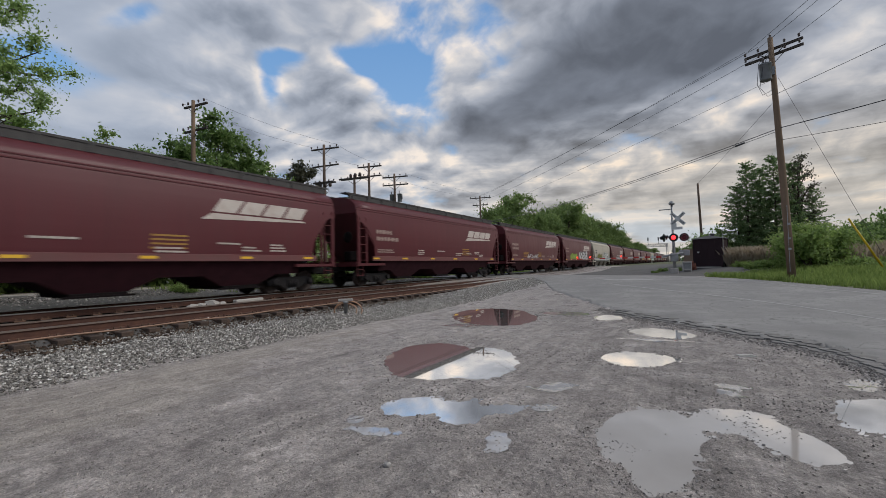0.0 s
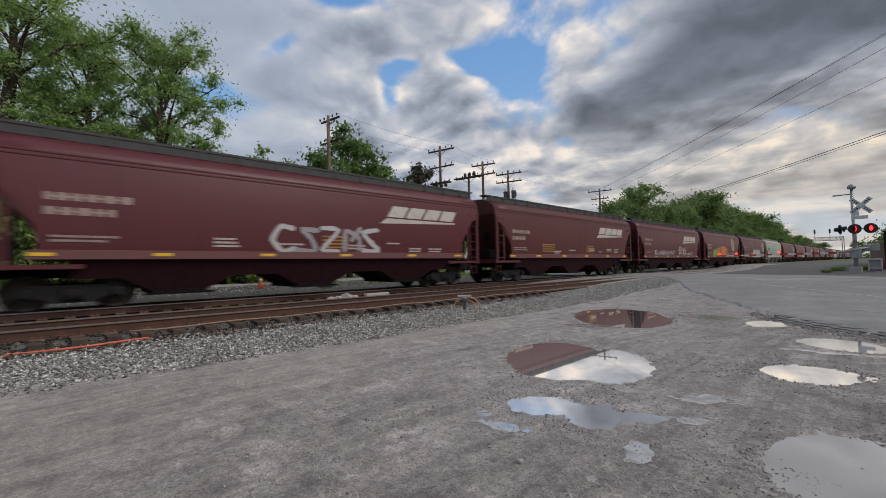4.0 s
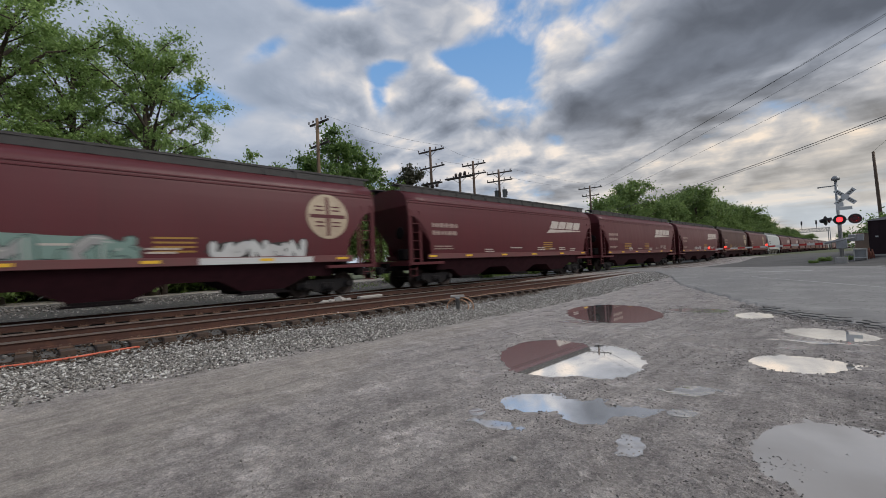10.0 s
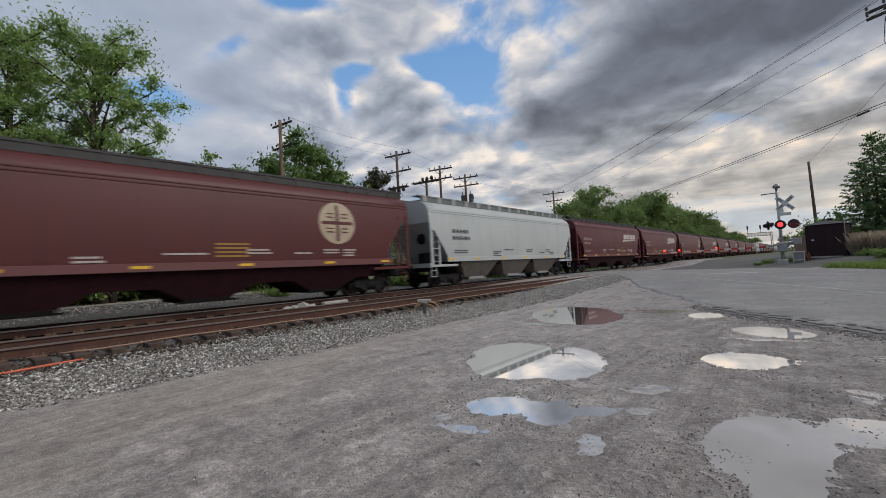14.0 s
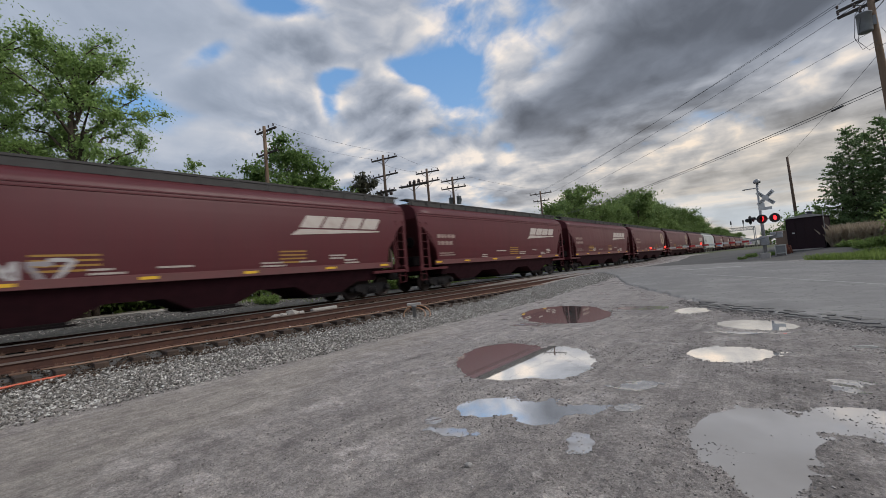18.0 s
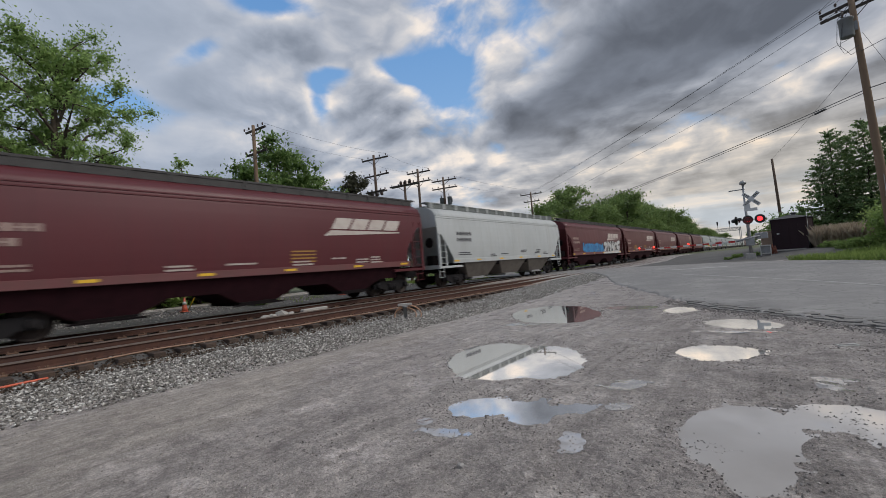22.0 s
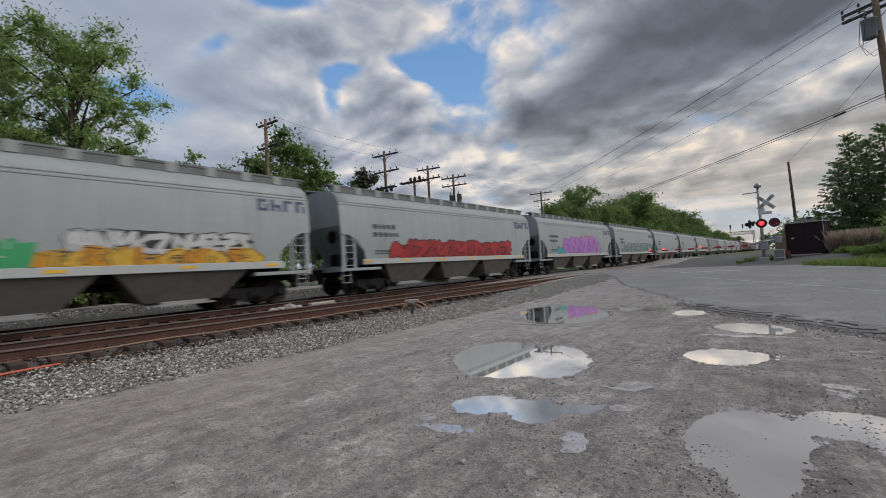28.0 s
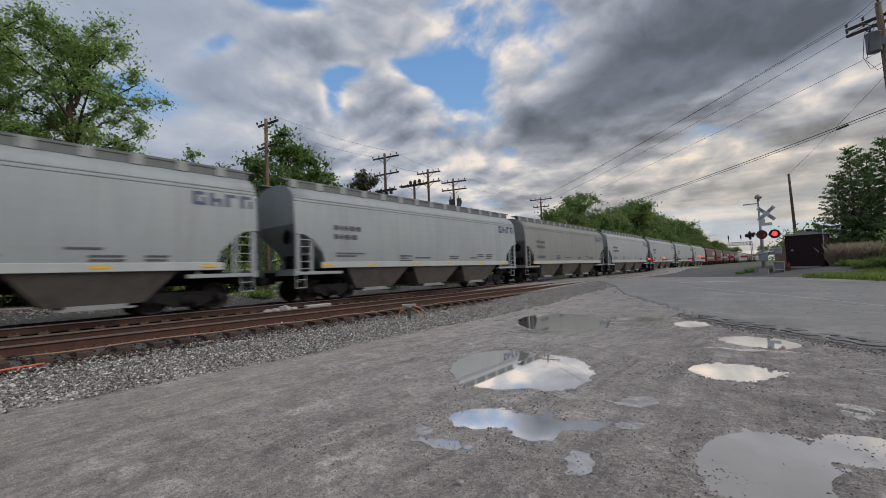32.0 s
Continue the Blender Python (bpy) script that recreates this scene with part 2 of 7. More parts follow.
def glowing(name, colour, strength):
    m, t, b = material(name, 0, 0.3)
    b.inputs["Base Color"].default_value = (*[c * 0.5 for c in colour], 1)
    b.inputs["Emission Color"].default_value = (*colour, 1)
    b.inputs["Emission Strength"].default_value = strength
    return m


# bare lot: grey-brown packed gravel and mud, driven smooth in lanes
MUD, t, b = material("packed_gravel_mud", 0, 0.8)
v = obj(t)
big, mid, fine = noise_tex(t, v, 0.38, 4), noise_tex(t, v, 3.4, 7, 0.68), noise_tex(t, v, 42.0, 5, 0.7)
sway = nd(t, "ShaderNodeVectorMath", {0: v, 1: nd(t, "ShaderNodeVectorMath", {0: nd(t, "ShaderNodeTexNoise", {"Vector": v, "Scale": 0.16}).outputs[1], "Scale": 1.2}, operation="SCALE").outputs[0]}, operation="ADD").outputs[0]
lane = nd(t, "ShaderNodeMapping", {0: sway, 2: (0, 0, radians(-4)), 3: (5.0, 0.22, 1)}).outputs[0]
streaks = noise_tex(t, lane, 1.3, 9, 0.72)
grit = noise_tex(t, v, 110.0, 3, 0.8)
mixed = mth(t, "ADD", mth(t, "ADD", mth(t, "MULTIPLY", mid, 0.40), mth(t, "MULTIPLY", streaks, 0.40)), mth(t, "MULTIPLY", grit, 0.20))
dry = ramp(t, mixed, (0.36, (0.220, 0.197, 0.177)), (0.50, (0.395, 0.355, 0.318)), (0.63, (0.560, 0.508, 0.455)))
dark = ramp(t, mixed, (0.34, (0.140, 0.125, 0.117)), (0.50, (0.370, 0.334, 0.312)), (0.66, (0.590, 0.540, 0.503)))
sx = nd(t, "ShaderNodeSeparateXYZ", {0: v})
# the lane beside the track is packed dry; the holed part towards the road stays damp and loose
side_ = mth(t, "ADD", sx.outputs[0], mth(t, "MULTIPLY", sx.outputs[1], 0.35))
damp = nd(t, "ShaderNodeMapRange", {0: mth(t, "ADD", side_, mth(t, "ADD", mth(t, "MULTIPLY", mth(t, "SUBTRACT", big, 0.5), 4.0), mth(t, "MULTIPLY", mth(t, "SUBTRACT", mid, 0.5), 2.4))), 1: -4.7, 2: -3.4}, interpolation_type="SMOOTHSTEP").outputs[0]
foot = nd(t, "ShaderNodeMapRange", {0: mth(t, "ADD", sx.outputs[0], mth(t, "MULTIPLY", mid, 0.8)), 1: -6.2, 2: -7.0}, interpolation_type="SMOOTHSTEP").outputs[0]
damp = mth(t, "MAXIMUM", damp, mth(t, "MULTIPLY", foot, 0.8))
col = mixc(t, damp, dry, dark)
smooth_ = col
for size, much in ((70.0, 0.42), (26.0, 0.34)):
    cell = nd(t, "ShaderNodeSeparateColor", {0: nd(t, "ShaderNodeTexVoronoi", {"Vector": v, "Scale": size}, feature="F1").outputs["Color"]}).outputs[0]
    tone = nd(t, "ShaderNodeMapRange", {0: cell, 3: 1 - 0.62 * much, 4: 1 + 0.62 * much}).outputs[0]
    col = mixc(t, 1.0, col, nd(t, "ShaderNodeCombineColor", {0: tone, 1: tone, 2: tone}).outputs[0], "MULTIPLY")
col = mixc(t, mth(t, "ADD", 0.60, mth(t, "MULTIPLY", damp, 0.40)), smooth_, col)
patch = nd(t, "ShaderNodeMapRange", {0: noise_tex(t, v, 1.15, 6, 0.66), 1: 0.50, 2: 0.62}, interpolation_type="SMOOTHSTEP").outputs[0]
col = mixc(t, mth(t, "MULTIPLY", patch, 0.6), col, mixc(t, 1.0, col, (0.70, 0.69, 0.70), "MULTIPLY"))
loose = nd(t, "ShaderNodeMapRange", {0: mth(t, "ADD", side_, mth(t, "MULTIPLY", mth(t, "SUBTRACT", mid, 0.5), 3.0)), 1: -1.2, 2: 1.6}, interpolation_type="SMOOTHSTEP").outputs[0]
col = mixc(t, mth(t, "MULTIPLY", loose, 0.55), col, mixc(t, 1.0, col, (0.66, 0.65, 0.66), "MULTIPLY"))
t.links.new(col, b.inputs["Base Color"])
slick = nd(t, "ShaderNodeMapRange", {0: noise_tex(t, v, 1.5, 6, 0.62), 1: 0.52, 2: 0.60}, interpolation_type="SMOOTHSTEP").outputs[0]
slick = mth(t, "MULTIPLY", slick, damp)
t.links.new(mth(t, "SUBTRACT", mth(t, "SUBTRACT", 0.88, mth(t, "MULTIPLY", damp, 0.36)), mth(t, "MULTIPLY", slick, 0.26), clamp=True), b.inputs["Roughness"])
bumped(t, b, mth(t, "ADD", mth(t, "ADD", mth(t, "MULTIPLY", fine, 0.7), mth(t, "MULTIPLY", mid, 0.8)), mth(t, "MULTIPLY", streaks, 0.5)), mth(t, "SUBTRACT", 1.0, mth(t, "MULTIPLY", slick, 0.6)), 0.05)

ASPHALT, t, b = material("worn_asphalt", 0, 0.8)
v = obj(t)
mid, fine = noise_tex(t, v, 0.7, 6, 0.6), noise_tex(t, v, 60.0, 4, 0.7)
crk = nd(t, "ShaderNodeTexVoronoi", {"Vector": nd(t, "ShaderNodeVectorMath", {0: v, 1: nd(t, "ShaderNodeTexNoise", {"Vector": v, "Scale": 2.0}).outputs[1]}, operation="ADD").outputs[0], "Scale": 2.2}, feature="DISTANCE_TO_EDGE").outputs[0]
crack = nd(t, "ShaderNodeMapRange", {0: crk, 1: 0.0, 2: 0.03, 3: 1.0, 4: 0.0}).outputs[0]
crack = mth(t, "MULTIPLY", crack, nd(t, "ShaderNodeMapRange", {0: mid, 1: 0.40, 2: 0.52}).outputs[0])
col = ramp(t, mth(t, "ADD", mth(t, "MULTIPLY", mid, 0.6), mth(t, "MULTIPLY", fine, 0.4)), (0.32, (0.150, 0.147, 0.146)), (0.68, (0.325, 0.315, 0.305)))
t.links.new(mixc(t, mth(t, "MULTIPLY", crack, 0.7), col, (0.05, 0.05, 0.05)), b.inputs["Base Color"])
bumped(t, b, mth(t, "SUBTRACT", fine, crack), 0.5, 0.01)

CRUMBLED = worn("broken_asphalt", (0.225, 0.218, 0.212), (0.13, 0.125, 0.122), 4.0, 0.7, 0.9, fine=70, bump=0.6, vary=0.25)

WATER, t, b = material("muddy_puddle_water", 0.82, 0.03)
n = noise_tex(t, obj(t), 1.2, 4)
t.links.new(ramp(t, n, (0.3, (0.90, 0.87, 0.84)), (0.7, (0.96, 0.94, 0.92))), b.inputs["Base Color"])
b.inputs["IOR"].default_value = 1.5
b.inputs["Specular IOR Level"].default_value = 1.0
b.inputs["Coat Weight"].default_value = 1.0
b.inputs["Coat Roughness"].default_value = 0.01
b.inputs["Coat IOR"].default_value = 3.0
bumped(t, b, noise_tex(t, obj(t), 5.0, 2), 0.012, 0.01)

SHALLOW = WATER.copy()
SHALLOW.name = "shallow_silty_water"
SHALLOW.node_tree.nodes["Principled BSDF"].inputs["Metallic"].default_value = 0.15
SHALLOW.node_tree.nodes["Principled BSDF"].inputs["Coat Weight"].default_value = 0.45
SHALLOW.node_tree.nodes["Principled BSDF"].inputs["Roughness"].default_value = 0.07
for n in SHALLOW.node_tree.nodes:
    if n.type == "VALTORGB":
        for e, c in zip(n.color_ramp.elements, ((0.45, 0.418, 0.390), (0.53, 0.498, 0.468))):
            e.color = (*c, 1)

# damp mud; its pale base colour stands in for part of the sky's sheen
SHEEN = worn("damp_mud_pale_sheen", (0.50, 0.475, 0.455), (0.40, 0.375, 0.36), 6.0, 0.9, 0.16, fine=60, bump=0.10, spec=1.0)
SHEEN.node_tree.nodes["Principled BSDF"].inputs["Metallic"].default_value = 0.35
SHEEN.node_tree.nodes["Principled BSDF"].inputs["Coat Weight"].default_value = 0.8
SHEEN.node_tree.nodes["Principled BSDF"].inputs["Coat Roughness"].default_value = 0.06
SHEEN.node_tree.nodes["Principled BSDF"].inputs["Coat IOR"].default_value = 1.9
STONE, t, b = material("ballast_stone", 0, 0.6)
r = nd(t, "ShaderNodeNewGeometry").outputs["Random Per Island"]
n = noise_tex(t, obj(t), 30.0, 3)
col = ramp(t, r, (0.0, (0.055, 0.052, 0.048)), (0.40, (0.185, 0.178, 0.160)), (0.80, (0.40, 0.388, 0.360)), (1.0, (0.85, 0.84, 0.80)))
t.links.new(mixc(t, mth(t, "MULTIPLY", n, 0.4), col, (0.16, 0.13, 0.11)), b.inputs["Base Color"])
FOUL = foliage("fouled_brown_stone", (0.045, 0.034, 0.028), (0.19, 0.135, 0.10), 0.85)
BALLAST = worn("ballast_bed", (0.12, 0.112, 0.105), (0.075, 0.058, 0.048), 3.0, 0.6, 0.9, fine=45, bump=1.0)
GRASS_SOIL = worn("grassy_soil", (0.085, 0.105, 0.042), (0.13, 0.11, 0.08), 1.2, 0.7, 0.9, fine=25, bump=0.8)
GRAVEL = worn("grey_gravel", (0.115, 0.112, 0.108), (0.070, 0.066, 0.058), 0.6, 0.6, 0.9, fine=30, bump=0.8)
RUST = worn("rusty_rail_steel", (0.078, 0.036, 0.027), (0.155, 0.072, 0.045), 5.0, 0.7, 0.75, 0.25, fine=60, vary=0.15)
RAILHEAD = worn("worn_rail_head", (0.22, 0.185, 0.165), (0.17, 0.105, 0.075), 3.0, 0.6, 0.40, 0.5)
PLATE = worn("pale_rusty_tie_plate", (0.140, 0.082, 0.054), (0.10, 0.055, 0.04), 5.0, 0.7, 0.8, fine=60, vary=0.3)
SHINY = worn("polished_rail_head", (0.30, 0.29, 0.29), (0.14, 0.10, 0.08), 3.0, 0.3, 0.3, 0.9)
TIE = worn("weathered_tie_wood", (0.070, 0.048, 0.038), (0.150, 0.098, 0.068), 4.0, 0.8, 0.9, fine=30, bump=0.8, vary=0.35)
POLE_WOOD = worn("weathered_pole_wood", (0.205, 0.140, 0.092), (0.12, 0.085, 0.062), 1.6, 0.7, 0.9, fine=30, bump=0.6, streak=12)
OLD_POLE = worn("old_grey_brown_pole_wood", (0.15, 0.105, 0.078), (0.085, 0.064, 0.052), 1.6, 0.7, 0.9, fine=30, bump=0.6, streak=12)
ARM_WOOD = worn("dark_crossarm_wood", (0.060, 0.050, 0.045), (0.10, 0.085, 0.075), 3.0, 0.6, 0.9, fine=30)
BARK = worn("bark", (0.085, 0.065, 0.050), (0.04, 0.032, 0.026), 5.0, 0.8, 0.95, fine=20, bump=1.0)
GREY_METAL = worn("galvanised_metal", (0.36, 0.37, 0.38), (0.22, 0.21, 0.2), 3.0, 0.5, 0.5, 0.6)
TRAFO = worn("grey_transformer_paint", (0.20, 0.215, 0.225), (0.12, 0.12, 0.12), 2.0, 0.5, 0.5, 0.2)
WIRE = plain("black_wire", (0.055, 0.055, 0.058), 0.5)
CERAMIC = plain("brown_insulator", (0.06, 0.04, 0.035), 0.3)
LEAF = foliage("maple_leaf", (0.145, 0.240, 0.074), (0.410, 0.555, 0.195))
LEAF_DARK = foliage("dark_leaf", (0.085, 0.150, 0.045), (0.245, 0.360, 0.115))
LEAF_FAR = foliage("distant_leaf", (0.105, 0.170, 0.055), (0.270, 0.370, 0.125))
LEAF_BUSH = foliage("bright_bush_leaf", (0.150, 0.240, 0.065), (0.350, 0.460, 0.150))
LEAF_PURPLE = foliage("bronze_leaf", (0.075, 0.080, 0.055), (0.165, 0.160, 0.110))
NEEDLE = foliage("conifer_needle", (0.085, 0.150, 0.065), (0.260, 0.360, 0.150))
GRASS = foliage("grass_blade", (0.140, 0.215, 0.050), (0.330, 0.420, 0.130))
REED = foliage("dry_reed", (0.32, 0.265, 0.195), (0.54, 0.465, 0.365))
SHED = worn("dark_maroon_shed_paint", (0.028, 0.016, 0.020), (0.040, 0.022, 0.026), 1.0, 0.6, 0.7, streak=6, spec=0.2)
SHED_ROOF = worn("grey_shed_roof", (0.085, 0.085, 0.09), (0.05, 0.048, 0.048), 2.0, 0.6, 0.8)
WHITE_PAINT = worn("white_paint", (0.62, 0.62, 0.60), (0.35, 0.33, 0.30), 3.0, 0.5, 0.6)
ROAD_PAINT = worn("worn_white_road_paint", (0.48, 0.48, 0.47), (0.24, 0.24, 0.24), 6.0, 0.9, 0.8, fine=50)
TAN = worn("tan_cabinet_paint", (0.36, 0.26, 0.19), (0.25, 0.17, 0.12), 2.0, 0.5, 0.6)
RED_RUST = worn("red_rust_iron", (0.19, 0.060, 0.035), (0.09, 0.04, 0.03), 4.0, 0.7, 0.8)
ORANGE = plain("orange_plastic", (0.62, 0.13, 0.07), 0.5)
PALE_ORANGE = plain("faded_orange_hose", (0.55, 0.30, 0.17), 0.6)
ROD = plain("rusty_rod", (0.30, 0.185, 0.125), 0.6)
GRIT = STONE.copy()
GRIT.name = "lot_grit"
for n in GRIT.node_tree.nodes:
    if n.type == "VALTORGB":
        for e, c in zip(n.color_ramp.elements, ((0.16, 0.147, 0.138), (0.31, 0.285, 0.262), (0.47, 0.435, 0.40), (0.60, 0.565, 0.53))):
            e.color = (*c, 1)
CLOD = STONE.copy()
CLOD.name = "dark_wet_clods"
for n in CLOD.node_tree.nodes:
    if n.type == "VALTORGB":
        for e, c in zip(n.color_ramp.elements, ((0.06, 0.056, 0.054), (0.17, 0.158, 0.150), (0.31, 0.29, 0.275), (0.52, 0.49, 0.465))):
            e.color = (*c, 1)
YELLOW = plain("yellow_plastic", (0.70, 0.47, 0.02), 0.5)
CONCRETE = worn("pale_concrete", (0.42, 0.40, 0.375), (0.28, 0.26, 0.24), 3.0, 0.5, 0.9, bump=0.5)
SIGN_WHITE = worn("reflective_sign_white", (0.60, 0.61, 0.62), (0.40, 0.40, 0.40), 4.0, 0.4, 0.45)
BLACK = plain("black_paint", (0.014, 0.014, 0.015), 0.5)
RED_LAMP = glowing("lit_red_signal_lens", (1.0, 0.02, 0.025), 3.5)
ARM_LAMP = glowing("lit_red_gate_lamp", (1.0, 0.05, 0.03), 2.0)
DARK_LENS = plain("unlit_red_signal_lens", (0.06, 0.008, 0.010), 0.25)
RED_PAINT = plain("red_reflective_stripe", (0.45, 0.03, 0.03), 0.5)

# ---- mesh helpers ----


def part(name, bm, mats, parent=None, label=""):
    """Links a bmesh as one mesh object, under a thing or a part."""
    me = bpy.data.meshes.new(name)
    bm.to_mesh(me)
    bm.free()
    for m in mats if isinstance(mats, (list, tuple)) else [mats]:
        me.materials.append(m)
    ob = new(name, me)
    ob.parent = parent
    if label:
        ob["label"] = label
    return ob


def share(name, me, parent, m, label=""):
    """One more object on a mesh that exists already."""
    ob = new(name, me)
    ob.parent, ob.matrix_basis = parent, m
    if label:
        ob["label"] = label
    return ob


def soup(name, verts, faces, mats, parent=None, label="", idx=None, smooth=False):
    me = bpy.data.meshes.new(name)
    me.from_pydata(verts, [], faces)
    for m in mats if isinstance(mats, (list, tuple)) else [mats]:
        me.materials.append(m)
    if idx is not None:
        me.polygons.foreach_set("material_index", idx)
    if smooth:
        me.polygons.foreach_set("use_smooth", [True] * len(me.polygons))
    me.update()
    ob = new(name, me)
    ob.parent = parent
    if label:
        ob["label"] = label
    return ob


def box(bm, x, y, z, sx, sy, sz, bevel=0.0, m=None, mat=0):
    got = bmesh.ops.create_cube(bm, size=1.0)["verts"]
    bmesh.ops.scale(bm, vec=(sx, sy, sz), verts=got)
    if m is not None:
        bmesh.ops.transform(bm, matrix=m, verts=got)
    bmesh.ops.translate(bm, vec=(x, y, z), verts=got)
    faces = {f for v in got for f in v.link_faces}
    for f in faces:
        f.material_index = mat
    if bevel:
        es = {e for v in got for e in v.link_edges}
        bmesh.ops.bevel(bm, geom=list(es), offset=bevel, segments=1, affect="EDGES")
    return got


def tube(bm, pts, r, n=6, r2=None, mat=0, caps=True):
    """A round bar along points; r2: radius at its far end."""
    pts = [Vector(p) for p in pts]
    rings = []
    for i, p in enumerate(pts):
        d = (pts[min(i + 1, len(pts) - 1)] - pts[max(i - 1, 0)]).normalized()
        a = d.orthogonal().normalized() if abs(d.z) < 0.9 else d.cross(Vector((0, 1, 0))).normalized()
        if abs(d.z) < 0.9:
            a = d.cross(Vector((0, 0, 1))).normalized()
        b_ = d.cross(a)
        k = i / max(1, len(pts) - 1)
        rr = r if r2 is None else r + (r2 - r) * k
        rings.append([bm.verts.new(p + (a * math.cos(q) + b_ * math.sin(q)) * rr) for q in [2 * math.pi * j / n for j in range(n)]])
    for A, B in zip(rings, rings[1:]):
        for j in range(n):
            f = bm.faces.new((A[j], A[(j + 1) % n], B[(j + 1) % n], B[j]))
            f.material_index, f.smooth = mat, n > 5
    if caps:
        for ring in (rings[0][::-1], rings[-1]):
            bm.faces.new(ring).material_index = mat


def slab(bm, outline, axis, lo, hi, mat=0):
    """A flat plate: an outline of (a, b) pairs pushed from lo to hi along an axis 'x', 'y' or 'z'."""
    def at(p, c):
        return {"x": (c, p[0], p[1]), "y": (p[0], c, p[1]), "z": (p[0], p[1], c)}[axis]
    A = [bm.verts.new(at(p, lo)) for p in outline]
    B = [bm.verts.new(at(p, hi)) for p in outline]
    n = len(outline)
    fs = [bm.faces.new(A[::-1]), bm.faces.new(B)] + [bm.faces.new((A[i], A[(i + 1) % n], B[(i + 1) % n], B[i])) for i in range(n)]
    for f in fs:
        f.material_index = mat
    return fs


def lathe(bm, profile, n=16, m=None, mat=0):
    """A turned shape about the local z axis from (radius, z) pairs, placed by m."""
    rings = []
    for r, z in profile:
        rings.append([bm.verts.new((m or Matrix()) @ Vector((r * math.cos(2 * math.pi * j / n), r * math.sin(2 * math.pi * j / n), z))) for j in range(n)])
    for A, B in zip(rings, rings[1:]):
        for j in range(n):
            f = bm.faces.new((A[j], A[(j + 1) % n], B[(j + 1) % n], B[j]))
            f.material_index, f.smooth = mat, True
    for ring in (rings[0][::-1], rings[-1]):
        f = bm.faces.new(ring)
        f.material_index = mat


def thing(name, label, category, group="", m=None, kind=""):
    e = new(name)
    e.empty_display_size = 0.2
    if m is not None:
        e.matrix_basis = m
    return tagged(e, label, category, group, kind)


def fin(bm):
    bmesh.ops.recalc_face_normals(bm, faces=bm.faces)
    return bm


def sst(a, b, x):
    k = np.clip((np.asarray(x, float) - a) / (b - a), 0, 1)
    return k * k * (3 - 2 * k)


LATTICE = np.random.RandomState(7).rand(256, 256)


def vnoise(x, y):
    """Smooth value noise on the plane."""
    x, y = np.asarray(x, float), np.asarray(y, float)
    i, j = np.floor(x).astype(int), np.floor(y).astype(int)
    u, v = x - i, y - j
    u, v = u * u * (3 - 2 * u), v * v * (3 - 2 * v)
    g = lambda p, q: LATTICE[p % 256, q % 256]
    return (g(i, j) * (1 - u) + g(i + 1, j) * u) * (1 - v) + (g(i, j + 1) * (1 - u) + g(i + 1, j + 1) * u) * v


def fbm(x, y, octaves=4):
    return sum(vnoise(x * 2 ** k + 17 * k, y * 2 ** k + 5 * k) * 0.5 ** (k + 1) for k in range(octaves))


# ---- the lie of the land: x across the tracks, y along them ----
RAIL_Z = 0.47
NEAR_TRACK, FAR_TRACK = -11.18, -15.45  # centre lines
GAUGE = 0.75  # half the spacing of the rail heads

# puddles: each a few ellipses that run together: centre x, y, half length, half width, turn
PUDDLES = {
    "main": [(-3.56, 5.67, 1.20, 0.74, 122), (-2.78, 5.83, 0.95, 0.48, 112)],
    "blue": [(-2.50, 3.67, 0.35, 0.27, 39), (-2.02, 3.75, 0.32, 0.21, 109), (-1.72, 3.97, 0.24, 0.09, 42)],
    "upper": [(-4.88, 11.0, 1.85, 1.15, 119)],
    "round": [(-0.74, 7.00, 0.50, 0.44, 79), (-0.52, 7.15, 0.30, 0.22, 20)],
    "long": [(-0.55, 9.70, 0.62, 0.50, 136)],
    "small": [(-1.92, 11.77, 0.55, 0.34, 95)],
    "thin": [(-3.18, 12.19, 0.60, 0.40, 7)],
    "shallow": [(-0.32, 4.05, 0.66, 0.37, 83), (-0.17, 3.42, 0.36, 0.16, 83), (0.34, 4.71, 0.36, 0.30, 49), (0.71, 4.40, 0.36, 0.25, 112)],
    "right": [(1.50, 5.50, 0.56, 0.27, 69)],
}
MURKY = ("shallow", "thin")
DEPTH = {"main": 0.07, "upper": 0.06, "shallow": 0.02, "thin": 0.015}


def puddle_rim(name, x, y):
    """How far outside a puddle's edge, in metres, below 0 inside it; the edge wanders."""
    best = np.full(np.shape(x), 9.0)
    for cx, cy, a, b_, turn in PUDDLES[name]:
        c, s = math.cos(radians(turn)), math.sin(radians(turn))
        u, v = ((x - cx) * c + (y - cy) * s) / a, ((y - cy) * c - (x - cx) * s) / b_
        d = (np.sqrt(u * u + v * v) - 1) * min(a, b_)
        h = np.clip(0.5 + 0.5 * (best - d) / 0.10, 0, 1)
        best = best * (1 - h) + d * h - 0.10 * h * (1 - h)
    far = 0.6 + 0.045 * np.hypot(x, y)
    return best - 0.03 * far + far * (0.10 * (fbm(x * 3.1, y * 3.1, 2) - 0.37) + 0.055 * (fbm(x * 11, y * 11, 3) - 0.44))


def puddle_field(x, y):
    """Least distance to any puddle's edge."""
    d = np.full(np.shape(x), 9.0)
    for name in PUDDLES:
        d = np.minimum(d, puddle_rim(name, x, y))
    return d


